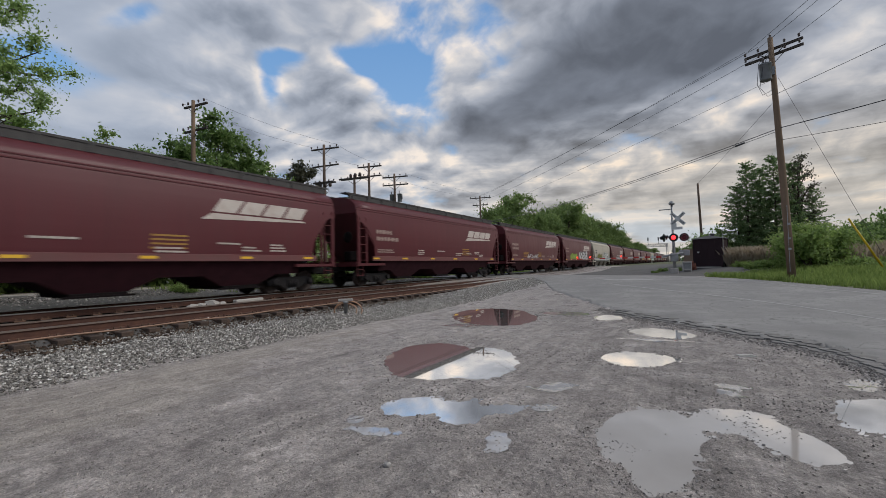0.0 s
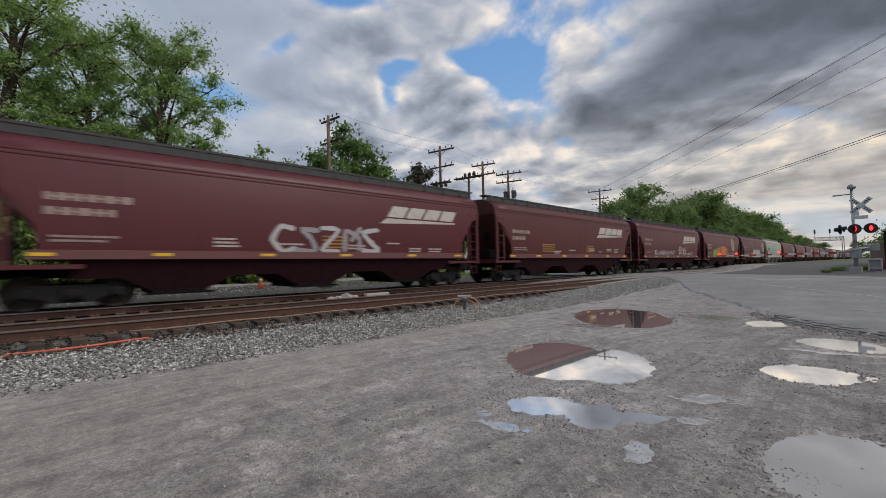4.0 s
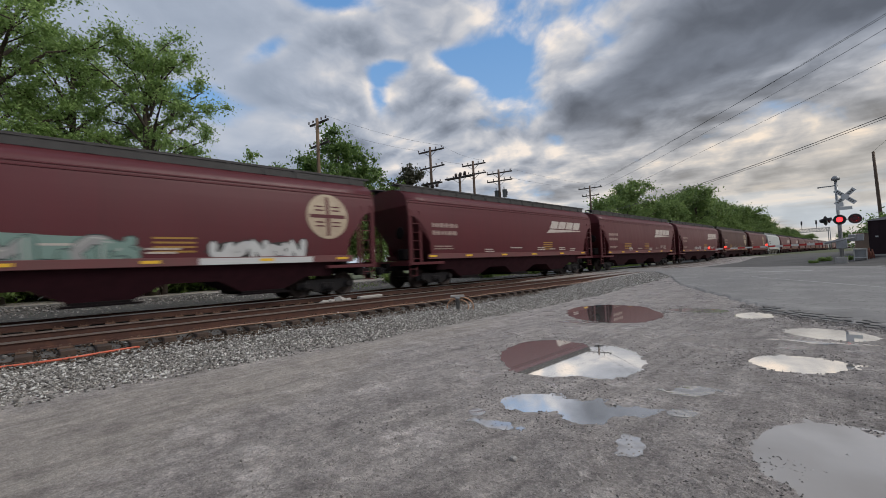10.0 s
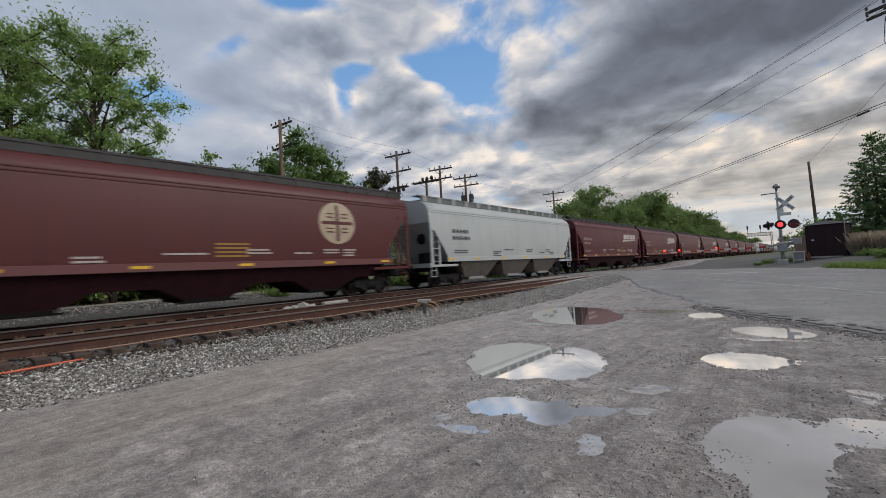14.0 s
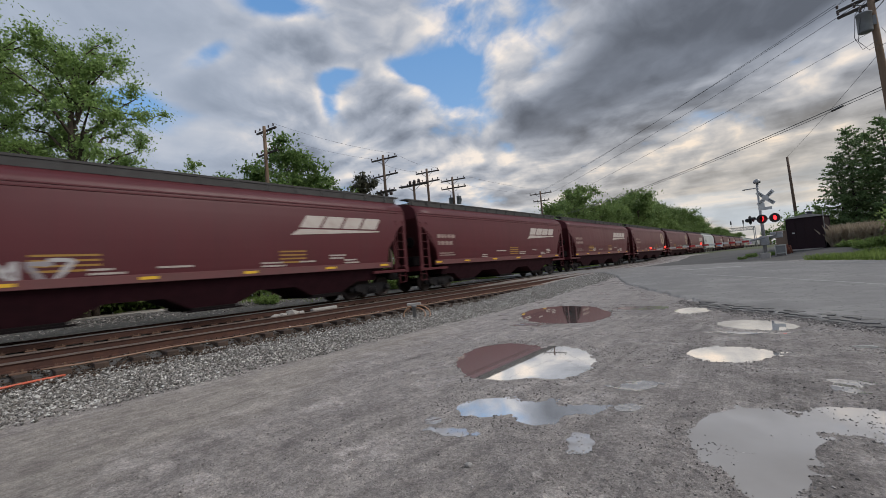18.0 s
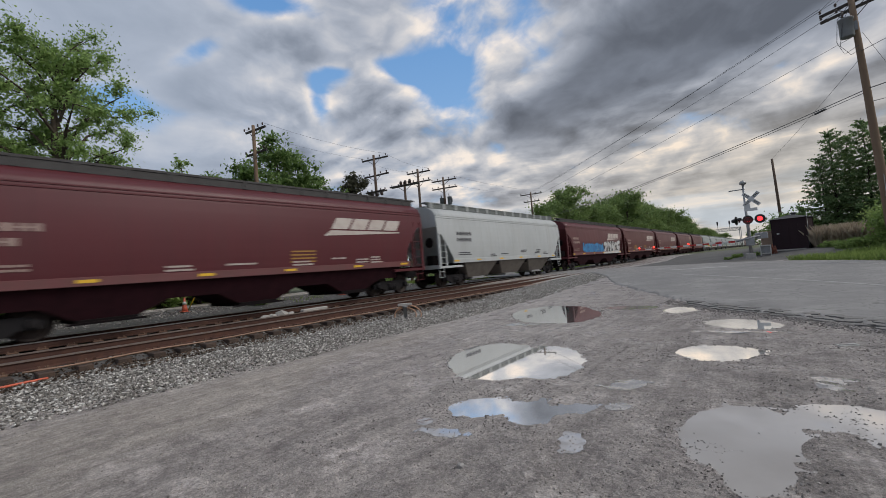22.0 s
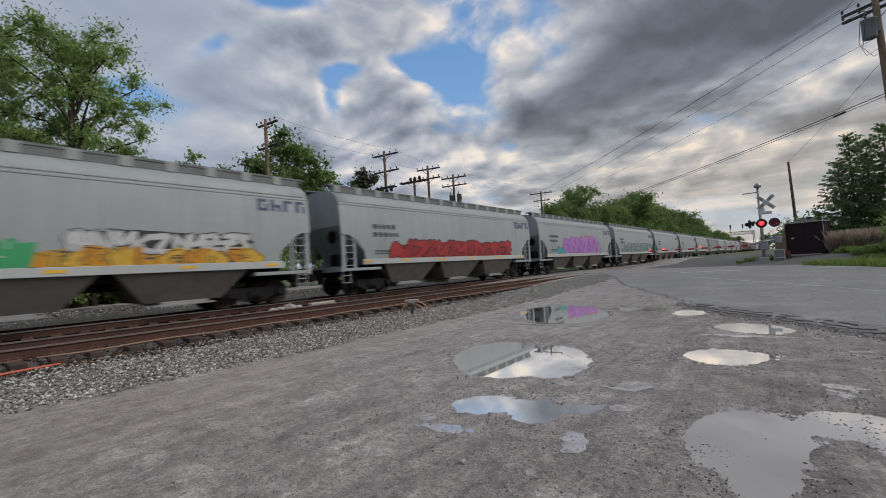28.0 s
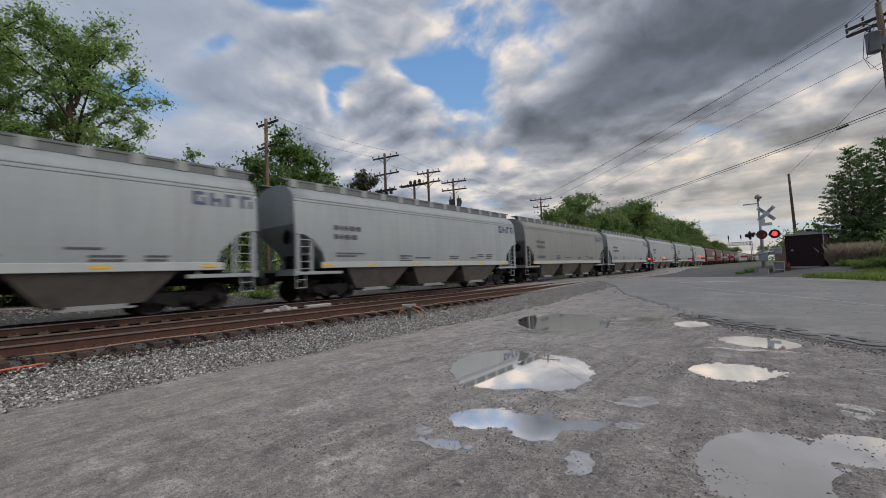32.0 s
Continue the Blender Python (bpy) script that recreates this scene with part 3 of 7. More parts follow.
def ground_z(x, y, detail=True):
    x, y = np.asarray(x, float), np.asarray(y, float)
    z = 0.44 * sst(10, 30, y) * sst(-40, -9, x) + 0.16 * sst(29, 38, y) * sst(-6, 0, x)
    z = z + 0.10 * sst(-7.2, -8.8, x) * sst(34, 22, y) * (1 - sst(-40, -9, x) * sst(10, 30, y) * 0.7)
    z = z + 0.45 * sst(-19.6, -24.5, x) * sst(34, 20, y)
    bank = sst(4.0, 9.0, x - 0.55 * (26 - y)) * sst(20, 27, y)
    z = z + 0.35 * bank
    if detail:
        near = sst(60, 25, np.hypot(x, y))
        lot = sst(-8.2, -7.0, x)
        z = z + near * (0.034 * (fbm(x * 0.9, y * 0.9, 3) - 0.44) + 0.030 * (fbm(x * 4, y * 4, 4) - 0.46) * lot)
        rut = np.sin((x * 0.86 + y * 0.5) * 7.5 + 3 * fbm(x * 0.5, y * 0.5, 2))
        z = z + lot * near * 0.010 * rut * sst(0.45, 0.7, fbm(x * 0.4 + 9, y * 0.4, 2) * 1.4)
        for name, ells in PUDDLES.items():
            d = puddle_rim(name, x, y)
            hold = sst(0.45, 0.04, d)
            shape = LEVEL[name] + np.where(d > 0, 0.035 * np.minimum(d, 0.5), np.maximum(0.16 * d, -DEPTH.get(name, 0.04)))
            bits = 0.010 * (fbm(x * 13, y * 13, 3) - 0.44) * sst(-0.05, 0.02, d)
            z = z * (1 - hold) + (shape + bits) * hold
    return z


LEVEL = {name: float(ground_z(ells[0][0], ells[0][1], False)) for name, ells in PUDDLES.items()}


def lines(*runs):
    got = []
    for lo, hi, step in runs:
        got += list(np.arange(lo, hi - 1e-6, step))
    return np.array(got + [runs[-1][1]])


gx = lines((-3000, -300, 900), (-300, -60, 40), (-60, -20, 4), (-20, -7.5, 0.5), (-7.5, -5.6, 0.06), (-5.6, 2.4, 0.028), (2.4, 3.2, 0.06), (3.2, 12, 0.4), (12, 60, 4), (60, 300, 40), (300, 3000, 900))
gy = lines((-3000, -300, 900), (-300, -40, 40), (-40, -4, 3), (-4, 1.4, 0.3), (1.4, 7.6, 0.028), (7.6, 13.5, 0.045), (13.5, 42, 0.45), (42, 90, 4), (90, 400, 40), (400, 3000, 850))
X, Y = np.meshgrid(gx, gy)
Zg = ground_z(X, Y)
nx, ny = len(gx), len(gy)
ii = (np.arange(ny - 1)[:, None] * nx + np.arange(nx - 1)[None, :]).ravel()
quads = np.stack([ii, ii + 1, ii + nx + 1, ii + nx], 1)
cxs, cys = (X[:-1, :-1] + X[1:, 1:]).ravel() / 2, (Y[:-1, :-1] + Y[1:, 1:]).ravel() / 2
# 0 lot, 1 grass, 2 gravel
zone = np.zeros(len(quads), int)
zone[(cxs < -26) | (cys > 75) | (cxs > 60) | (cys < -40)] = 1
zone[(cxs < -17) & (cxs > -26) & (cys < 80)] = 2
zone[(cxs > -7.0) & (cxs - 0.62 * (30.5 - cys) > 2.2) & (cys > 16)] = 1
zone[(cxs > -9) & (cxs < 3.2) & (cys > 31) & (cys < 90)] = 2
ground = soup("ground", np.stack([X.ravel(), Y.ravel(), Zg.ravel()], 1).tolist(), quads.tolist(), [MUD, GRASS_SOIL, GRAVEL], idx=zone.tolist(), smooth=True)
tagged(ground, "grey-brown packed gravel and mud lot with wet hollows", "ground", kind="structure")

for name, ells in PUDDLES.items():
    bm = bmesh.new()
    lo = [min(e[i] - e[2] - 0.25 for e in ells) for i in (0, 1)]
    hi = [max(e[i] + e[2] + 0.25 for e in ells) for i in (0, 1)]
    nx, ny = 40, 40
    X, Y = np.meshgrid(np.linspace(lo[0], hi[0], nx), np.linspace(lo[1], hi[1], ny))
    wet = (puddle_rim(name, X, Y) < 0.09).ravel()
    ii = (np.arange(ny - 1)[:, None] * nx + np.arange(nx - 1)[None, :]).ravel()
    keep = [q for q in np.stack([ii, ii + 1, ii + nx + 1, ii + nx], 1).tolist() if wet[q].any()]
    used = {i: k for k, i in enumerate(sorted({i for q in keep for i in q}))}
    vs = [bm.verts.new((X.flat[i], Y.flat[i], LEVEL[name])) for i in used]
    for q in keep:
        bm.faces.new([vs[used[i]] for i in q])
    tagged(part("puddle", bm, SHALLOW if name in MURKY else WATER), "shallow muddy puddle mirroring the sky in the gravel lot", "puddle", "puddles on the lot", "structure")

# thin films of water standing on the packed mud, their sky sheen partly in the pale colour: centre x, y, half length,
# half width, turn
for cx, cy, a, b_, turn in ((-2.81, 3.06, 0.12, 0.09, 152), (-2.52, 2.90, 0.22, 0.10, 19), (-1.43, 3.31, 0.22, 0.13, 111), (-1.47, 4.94, 0.26, 0.18, 40), (-1.27, 4.22, 0.14, 0.10, 76), (-0.48, 8.77, 0.60, 0.12, 8),
                            (0.40, 5.88, 0.36, 0.18, 68), (1.74, 6.70, 0.45, 0.17, 62), (-4.85, 9.05, 0.75, 0.20, 20)):
    vs, fs, seen = [], [], {}
    c, s = math.cos(radians(turn)), math.sin(radians(turn))
    n = 34
    for i in range(n):
        for j in range(n):
            cell = []
            for di, dj in ((0, 0), (1, 0), (1, 1), (0, 1)):
                u, v = (2 * (i + di) / n - 1) * 1.5, (2 * (j + dj) / n - 1) * 1.5
                x, y = cx + u * a * c - v * b_ * s, cy + u * a * s + v * b_ * c
                r = math.hypot(u, v) + 1.8 * (float(fbm(x * 5 + 3, y * 5, 3)) - 0.44) + 0.9 * (float(fbm(x * 18, y * 18, 3)) - 0.44)
                cell.append((x, y, r))
            if sum(p[2] for p in cell) < 4 * 0.92:
                ids = []
                for x, y, r in cell:
                    key = (round(x, 4), round(y, 4))
                    if key not in seen:
                        seen[key] = len(vs)
                        vs.append((x, y, float(ground_z(x, y)) * 0.9 + float(ground_z(cx, cy)) * 0.1 + 0.003))
                    ids.append(seen[key])
                fs.append(ids)
    tagged(soup("puddle", vs, fs, SHEEN, smooth=True), "thin film of rain water on the packed mud", "puddle", "puddles on the lot", "structure")

# asphalt road: comes in from the right, bends and climbs over the crossing
FAR_EDGE = [(40, -38), (14, 6), (8.6, 15.5), (6.1, 20), (4.1, 23.6), (2.2, 27), (-0.8, 30.6), (-5.5, 33.2), (-11, 35.5), (-20, 39), (-45, 48)]
NEAR_EDGE = [(20, -38), (5.2, 1), (2.75, 6.0), (2.2, 7.9), (1.75, 9.2), (0.15, 11.1), (-1.9, 13.2), (-5.4, 19.0), (-10.2, 28.3), (-20, 32.5), (-45, 41.5)]


def along(path, k):
    seg = [math.dist(p, q) for p, q in zip(path, path[1:])]
    s = k * (len(path) - 1)
    i = min(int(s), len(path) - 2)
    f = s - i
    p0, p1, p2, p3 = path[max(i - 1, 0)], path[i], path[i + 1], path[min(i + 2, len(path) - 1)]
    h = lambda a, b_, c, d: 0.5 * (2 * b_ + (c - a) * f + (2 * a - 5 * b_ + 4 * c - d) * f * f + (3 * b_ - a - 3 * c + d) * f ** 3)
    return h(p0[0], p1[0], p2[0], p3[0]), h(p0[1], p1[1], p2[1], p3[1])


def road_z(x, y):
    x, y = np.asarray(x, float), np.asarray(y, float)
    z = ground_z(x, y, False) + 0.045
    over = sst(-9.0, -10.3, x)
    return z * (1 - over) + (RAIL_Z - 0.004) * over


NU, NV = 760, 36
rv, rf = [], []
for i in range(NU + 1):
    k = i / NU
    (ax, ay), (bx, by) = along(NEAR_EDGE, k), along(FAR_EDGE, k)
    wob = 0.10 * (float(fbm(i * 0.16, 1.5, 5)) - 0.47)
    for j in range(NV + 1):
        f = j / NV
        f = f ** 1.25 if j < NV else 1.0
        f = wob * (1 - f) ** 6 + f
        x, y = ax + (bx - ax) * f, ay + (by - ay) * f
        z = float(road_z(x, y)) + 0.012 * (float(fbm(x * 0.8, y * 0.8, 3)) - 0.45)
        edge = min(1.0, j / 1.0)
        rv.append((x, y, z - 0.05 * (1 - edge)))
for i in range(NU):
    for j in range(NV):
        a = i * (NV + 1) + j
        rf.append((a, a + NV + 1, a + NV + 2, a + 1))
road = tagged(soup("road", rv, rf, ASPHALT, smooth=True), "worn grey asphalt road with crumbling cracked edge leading to the crossing", "road", kind="structure")


# the road's edge has broken into loose slabs that settle towards the lot
rnd = random.Random(19)
slabs = []
for n_ in range(5):
    bm = bmesh.new()
    ring = [(0.145 * rnd.uniform(0.7, 1.25) * math.cos(q + rnd.uniform(-0.25, 0.25)), 0.145 * rnd.uniform(0.7, 1.25) * math.sin(q + rnd.uniform(-0.25, 0.25))) for q in np.linspace(0, 2 * math.pi, 7)[:-1]]
    slab(bm, ring, "z", -0.05, 0.0)
    slabs.append(part("asphalt_slab", fin(bm), CRUMBLED, road))
first_use = set()
for row, out in enumerate((0.06, 0.30, 0.52, 0.76)):
    k = 0.215
    while k < 0.60:
        (ax, ay), (bx, by) = along(NEAR_EDGE, k), along(FAR_EDGE, k)
        d = math.dist((ax, ay), (bx, by))
        off = (out - 0.62 + rnd.uniform(-0.07, 0.07)) / d
        x, y = ax + (bx - ax) * off, ay + (by - ay) * off
        if rnd.random() < (0.55, 0.85, 0.95, 0.8)[row]:
            i = rnd.randrange(5)
            z = float(road_z(x, y)) + (0.004, 0.010, 0.014, 0.016)[row] - (0.048, 0.030, 0.016, 0.004)[row] + 0.012 * (float(fbm(x * 0.8, y * 0.8, 3)) - 0.45)
            at = pose(x, y, z - 0.006, rnd.uniform(-1, 1), rnd.uniform(-1, 1), rnd.uniform(0, 360))
            if i in first_use:
                share("asphalt_slab", slabs[i].data, road, at)
            else:
                first_use.add(i)
                slabs[i].matrix_basis = at
        k += 0.0112 * rnd.uniform(0.85, 1.2) * (1.0 if k < 0.42 else 0.62)


def road_line(name, f0, k0, k1, width, label):
    vs, fs = [], []
    for i in range(141):
        k = k0 + (k1 - k0) * i / 140
        (ax, ay), (bx, by) = along(NEAR_EDGE, k), along(FAR_EDGE, k)
        d = math.dist((ax, ay), (bx, by))
        for sgn in (-0.5, 0.5):
            f = f0 + sgn * width / d
            x, y = ax + (bx - ax) * f, ay + (by - ay) * f
            vs.append((x, y, float(road_z(x, y)) + 0.012 * (float(fbm(x * 0.8, y * 0.8, 3)) - 0.45) + 0.006))
    for i in range(140):
        fs.append((2 * i, 2 * i + 2, 2 * i + 3, 2 * i + 1))
    return tagged(soup(name, vs, fs, ROAD_PAINT), label, "road marking", kind="structure")


road_line("road_marking", 0.892, 0.10, 0.60, 0.11, "worn white edge line along the asphalt road")
road_line("road_marking", 0.41, 0.20, 0.66, 0.11, "worn white centre line along the asphalt road")


def stop_bar():
    """Worn white stop bar across the near lane, before the gate."""
    vs, fs = [], []
    for i in range(21):
        for x, y in ((-1.9 - 2.6 * i / 20, 26.08 - 0.45 * i / 20), (-1.9 - 2.6 * i / 20, 26.50 - 0.45 * i / 20)):
            vs.append((x, y, float(road_z(x, y)) + 0.012 * (float(fbm(x * 0.8, y * 0.8, 3)) - 0.45) + 0.006))
    for i in range(20):
        fs.append((2 * i, 2 * i + 2, 2 * i + 3, 2 * i + 1))
    return tagged(soup("road_marking", vs, fs, ROAD_PAINT), "worn white stop bar before the crossing gate", "road marking", kind="structure")


stop_bar()

# ---- railway tracks ----


def rail_profile(sx=1.0):
    half = [(0.036, 0.0), (0.037, -0.03), (0.030, -0.042), (0.009, -0.05), (0.008, -0.15), (0.03, -0.163), (0.075, -0.172), (0.075, -0.185)]
    return [(a, z) for a, z in half] + [(-a, z) for a, z in half[::-1]]


def rail_mesh(y0, y1):
    bm = bmesh.new()
    prof = rail_profile()
    A = [bm.verts.new((a, y0, z)) for a, z in prof]
    B = [bm.verts.new((a, y1, z)) for a, z in prof]
    n = len(prof)
    for i in range(n):
        f = bm.faces.new((A[i], A[(i + 1) % n], B[(i + 1) % n], B[i]))
        f.material_index = 1 if i in (0, n - 1, n - 2) else 0
    bm.faces.new(A)
    bm.faces.new(B[::-1])
    return fin(bm)


def bed_z(u, g):
    """Height of the stone bed at a distance u from the track's middle, over ground at g."""
    u = np.abs(u)
    top = RAIL_Z - 0.225 - 0.105 * sst(0.85, 1.15, u)
    return g + (top - g) * sst(3.75, 1.30, u)


def ballast_bed(name, cx, label):
    """Heaped stone bed with sloping shoulders under one track."""
    ys = lines((-80, -6, 4), (-6, 30, 0.22), (30, 90, 2), (90, 620, 30))
    us = [-3.1, -2.7, -2.3, -1.9, -1.55, -1.22, -0.9, -0.4, 0.4, 0.9, 1.22, 1.55, 1.8, 2.05, 2.3, 2.55, 2.8, 3.05, 3.4, 3.8, 4.2]
    if cx < -13:
        us = [-u for u in us[::-1]]
    vs, fs = [], []
    for y in ys:
        for u in us:
            x = cx + u
            g = float(ground_z(x, y, False)) - 0.06
            z = float(bed_z(u, g)) + (0.04 * (float(fbm(x * 4, y * 4, 3)) - 0.45) if -6 < y < 30 else 0)
            vs.append((x, y, z))
    n = len(us)
    for i in range(len(ys) - 1):
        for j in range(n - 1):
            a = i * n + j
            fs.append((a, a + 1, a + n + 1, a + n))
    return tagged(soup(name, vs, fs, BALLAST, smooth=True), label, "track bed", kind="structure")


ballast_bed("ballast_bed", NEAR_TRACK, "grey crushed stone bed under the near rusty track")
ballast_bed("ballast_bed", FAR_TRACK, "grey crushed stone bed under the train's track")


def track(cx, label, head, shiny, ties):
    tr = thing("railway_track", label, "railway track", "parallel tracks", pose(cx, 0, RAIL_Z), kind="structure")
    for s in (-1, 1):
        r = part("rail", rail_mesh(-80, 620), [RUST, shiny], tr)
        r.location.x = s * GAUGE
    bm = bmesh.new()
    box(bm, 0, 0, 0, 2.6, 0.22, 0.17, 0.012)
    tie = part("tie", bm, TIE, tr)
    tie.location = (0, ties[0], -0.285)
    me_tie = tie.data
    bm = bmesh.new()
    box(bm, 0, 0, 0, 0.46, 0.22, 0.03, 0.004)
    for sx in (-0.13, 0.13):
        for sy in (-0.06, 0.06):
            box(bm, sx, sy, 0.03, 0.04, 0.03, 0.05)
    plate = part("tie_plate", bm, PLATE, tr)
    plate.location = (GAUGE, ties[0], -0.192)
    me_plate = plate.data
    rnd = random.Random(3)
    for k, y in enumerate(ties):
        tilt = rnd.uniform(-1.5, 1.5)
        dx, dy = rnd.uniform(-0.07, 0.07), rnd.uniform(-0.03, 0.03)
        if k:
            share("tie", me_tie, tr, pose(dx, y + dy, -0.285 - rnd.uniform(0, 0.015), 0, 0, tilt))
            share("tie_plate", me_plate, tr, pose(GAUGE, y + dy, -0.192))
        share("tie_plate", me_plate, tr, pose(-GAUGE, y + dy, -0.192))
    return tr


near_track = track(NEAR_TRACK, "near railway track with rusty rails on dark wooden ties", RUST, RAILHEAD, [y for y in np.arange(-4, 28.2, 0.53)])
far_track = track(FAR_TRACK, "main railway track under the passing grain train", RUST, SHINY, [y for y in np.arange(-4, 28.2, 0.53)])

# rail joint bars and anchors along the near rail
for k, y in enumerate(np.arange(-3.4, 28, 1.06)):
    bm = bmesh.new()
    box(bm, 0, 0, 0, 0.16, 0.035, 0.03, 0.005)
    box(bm, 0.07, 0, 0.03, 0.02, 0.035, 0.05)
    a = part("rail_anchor", bm, RUST, near_track)
    a.location = (GAUGE, y + 0.13, -0.19)

# ---- covered hopper cars; each stands at its middle on the rail tops, the camera's side is +x ----


def car_paint(name, base, dirt, rough=0.5):
    m, t, b = material(name, 0, rough)
    b.inputs["Specular IOR Level"].default_value = 0.32
    v = obj(t)
    tall = nd(t, "ShaderNodeMapping", {0: v, 3: (1, 1, 0.12)}).outputs[0]
    stains, grain, blot = noise_tex(t, tall, 2.2, 6, 0.65), noise_tex(t, v, 30.0, 3), noise_tex(t, v, 0.5, 4)
    col = mixc(t, nd(t, "ShaderNodeMapRange", {0: stains, 1: 0.45, 2: 0.8, 4: 0.55}).outputs[0], base, dirt)
    col = mixc(t, nd(t, "ShaderNodeMapRange", {0: blot, 1: 0.4, 2: 0.7, 4: 0.35}).outputs[0], col, tuple(c * 0.75 for c in base))
    col = mixc(t, mth(t, "MULTIPLY", grain, 0.18), col, dirt)
    seam = nd(t, "ShaderNodeTexWave", {"Vector": v, "Scale": 0.165, "Distortion": 0.0}, bands_direction="Y", wave_profile="SAW").outputs[1]
    col = mixc(t, mth(t, "MULTIPLY", mth(t, "GREATER_THAN", seam, 0.985), 0.35), col, tuple(c * 0.45 for c in base))
    t.links.new(col, b.inputs["Base Color"])
    t.links.new(mth(t, "ADD", rough - 0.1, mth(t, "MULTIPLY", stains, 0.25)), b.inputs["Roughness"])
    return m


RED = car_paint("oxide_red_car_paint", (0.102, 0.022, 0.028), (0.076, 0.026, 0.029), 0.40)
BROWN = car_paint("dull_brown_car_paint", (0.076, 0.031, 0.029), (0.052, 0.030, 0.028), 0.50)
# the same red, tinted for the gloss that cars show from far off
GLOSS_RED = car_paint("gloss_tinted_red_car_paint", (0.100, 0.027, 0.027), (0.074, 0.030, 0.029), 0.46)
CREAM = car_paint("cream_car_paint", (0.42, 0.39, 0.33), (0.27, 0.235, 0.19), 0.55)
GREY = car_paint("light_grey_car_paint", (0.345, 0.372, 0.382), (0.235, 0.245, 0.245), 0.5)
WHITE = car_paint("off_white_car_paint", (0.46, 0.485, 0.49), (0.36, 0.355, 0.34), 0.5)
DARKGREY = car_paint("dusty_grey_car_paint", (0.26, 0.265, 0.26), (0.17, 0.165, 0.155), 0.6)
SILL_RED = worn("dusty_red_sill_paint", (0.145, 0.046, 0.048), (0.11, 0.06, 0.055), 2.0, 0.6, 0.6)
# the shade below the cars is put into these two dark colours
UNDER = worn("shade_dark_underframe", (0.008, 0.006, 0.007), (0.015, 0.011, 0.010), 3.0, 0.6, 0.85, spec=0.12)
UNDER_RED = worn("shade_dark_red_hopper_steel", (0.030, 0.009, 0.013), (0.012, 0.006, 0.008), 3.0, 0.6, 0.85, spec=0.12)
UNDER_GREY = worn("dusty_grey_hopper_steel", (0.125, 0.112, 0.100), (0.065, 0.054, 0.047), 2.0, 0.7, 0.8, spec=0.3)
TRUCK = worn("greasy_truck_iron", (0.011, 0.010, 0.012), (0.028, 0.023, 0.022), 5.0, 0.6, 0.7, 0.2, spec=0.3)
WHEEL = worn("wheel_steel", (0.032, 0.023, 0.021), (0.07, 0.055, 0.05), 4.0, 0.6, 0.5, 0.6)
WALKWAY = worn("grey_grating", (0.165, 0.182, 0.178), (0.10, 0.10, 0.095), 3.0, 0.5, 0.7, 0.2)
WALK_DARK = worn("dark_grating", (0.060, 0.058, 0.058), (0.035, 0.030, 0.030), 3.0, 0.5, 0.7, 0.2)
BRACKET = worn("pale_galvanised_bracket", (0.33, 0.35, 0.345), (0.22, 0.22, 0.21), 3.0, 0.5, 0.6, 0.1)
MARK_WHITE = worn("faded_white_lettering", (0.52, 0.47, 0.43), (0.36, 0.25, 0.22), 3.0, 0.6, 0.6)
MARK_TAN = worn("faded_tan_emblem_paint", (0.46, 0.375, 0.27), (0.30, 0.21, 0.16), 3.0, 0.6, 0.6)
MARK_PALE = worn("dull_pale_lettering", (0.33, 0.24, 0.21), (0.22, 0.13, 0.12), 3.0, 0.6, 0.6)
MARK_YELLOW = plain("yellow_reflective_strip", (0.78, 0.47, 0.03), 0.5)
MARK_OCHRE = plain("faded_ochre_lettering", (0.36, 0.20, 0.04), 0.6)
MARK_BLUE = plain("blue_lettering", (0.040, 0.058, 0.125), 0.5)
MARK_BLACK = plain("dark_lettering", (0.09, 0.09, 0.10), 0.6)


class Kind:
    """What sets one make of car apart."""

    def __init__(self, length, half, sill, eave, top, cuts, paint, under, hoppers, posts, look_):
        self.length, self.half, self.sill, self.eave, self.top = length, half, sill, eave, top
        self.cuts, self.paint, self.under, self.hoppers, self.posts, self.look_ = cuts, paint, under, hoppers, posts, look_


def side_in(z, k):
    """How far the bulging side lies inside its widest line at a height."""
    z = min(z, k.eave)
    return 0.12 * ((z - 2.4) / 1.57) ** 2 if z > 2.4 else 0.055 * (2.4 - z) ** 2


def curve_side(bm, k):
    """Bends a flat mesh on the car's side to the bulge of the sheet, in the same eight courses for all."""
    for z in np.linspace(k.sill + 0.35, k.eave - 0.25, 8):
        bmesh.ops.bisect_plane(bm, geom=bm.verts[:] + bm.edges[:] + bm.faces[:], plane_co=(0, 0, float(z)), plane_no=(0, 0, 1))
    for v in bm.verts:
        v.co.x -= math.copysign(side_in(v.co.z, k), v.co.x)
    return bm


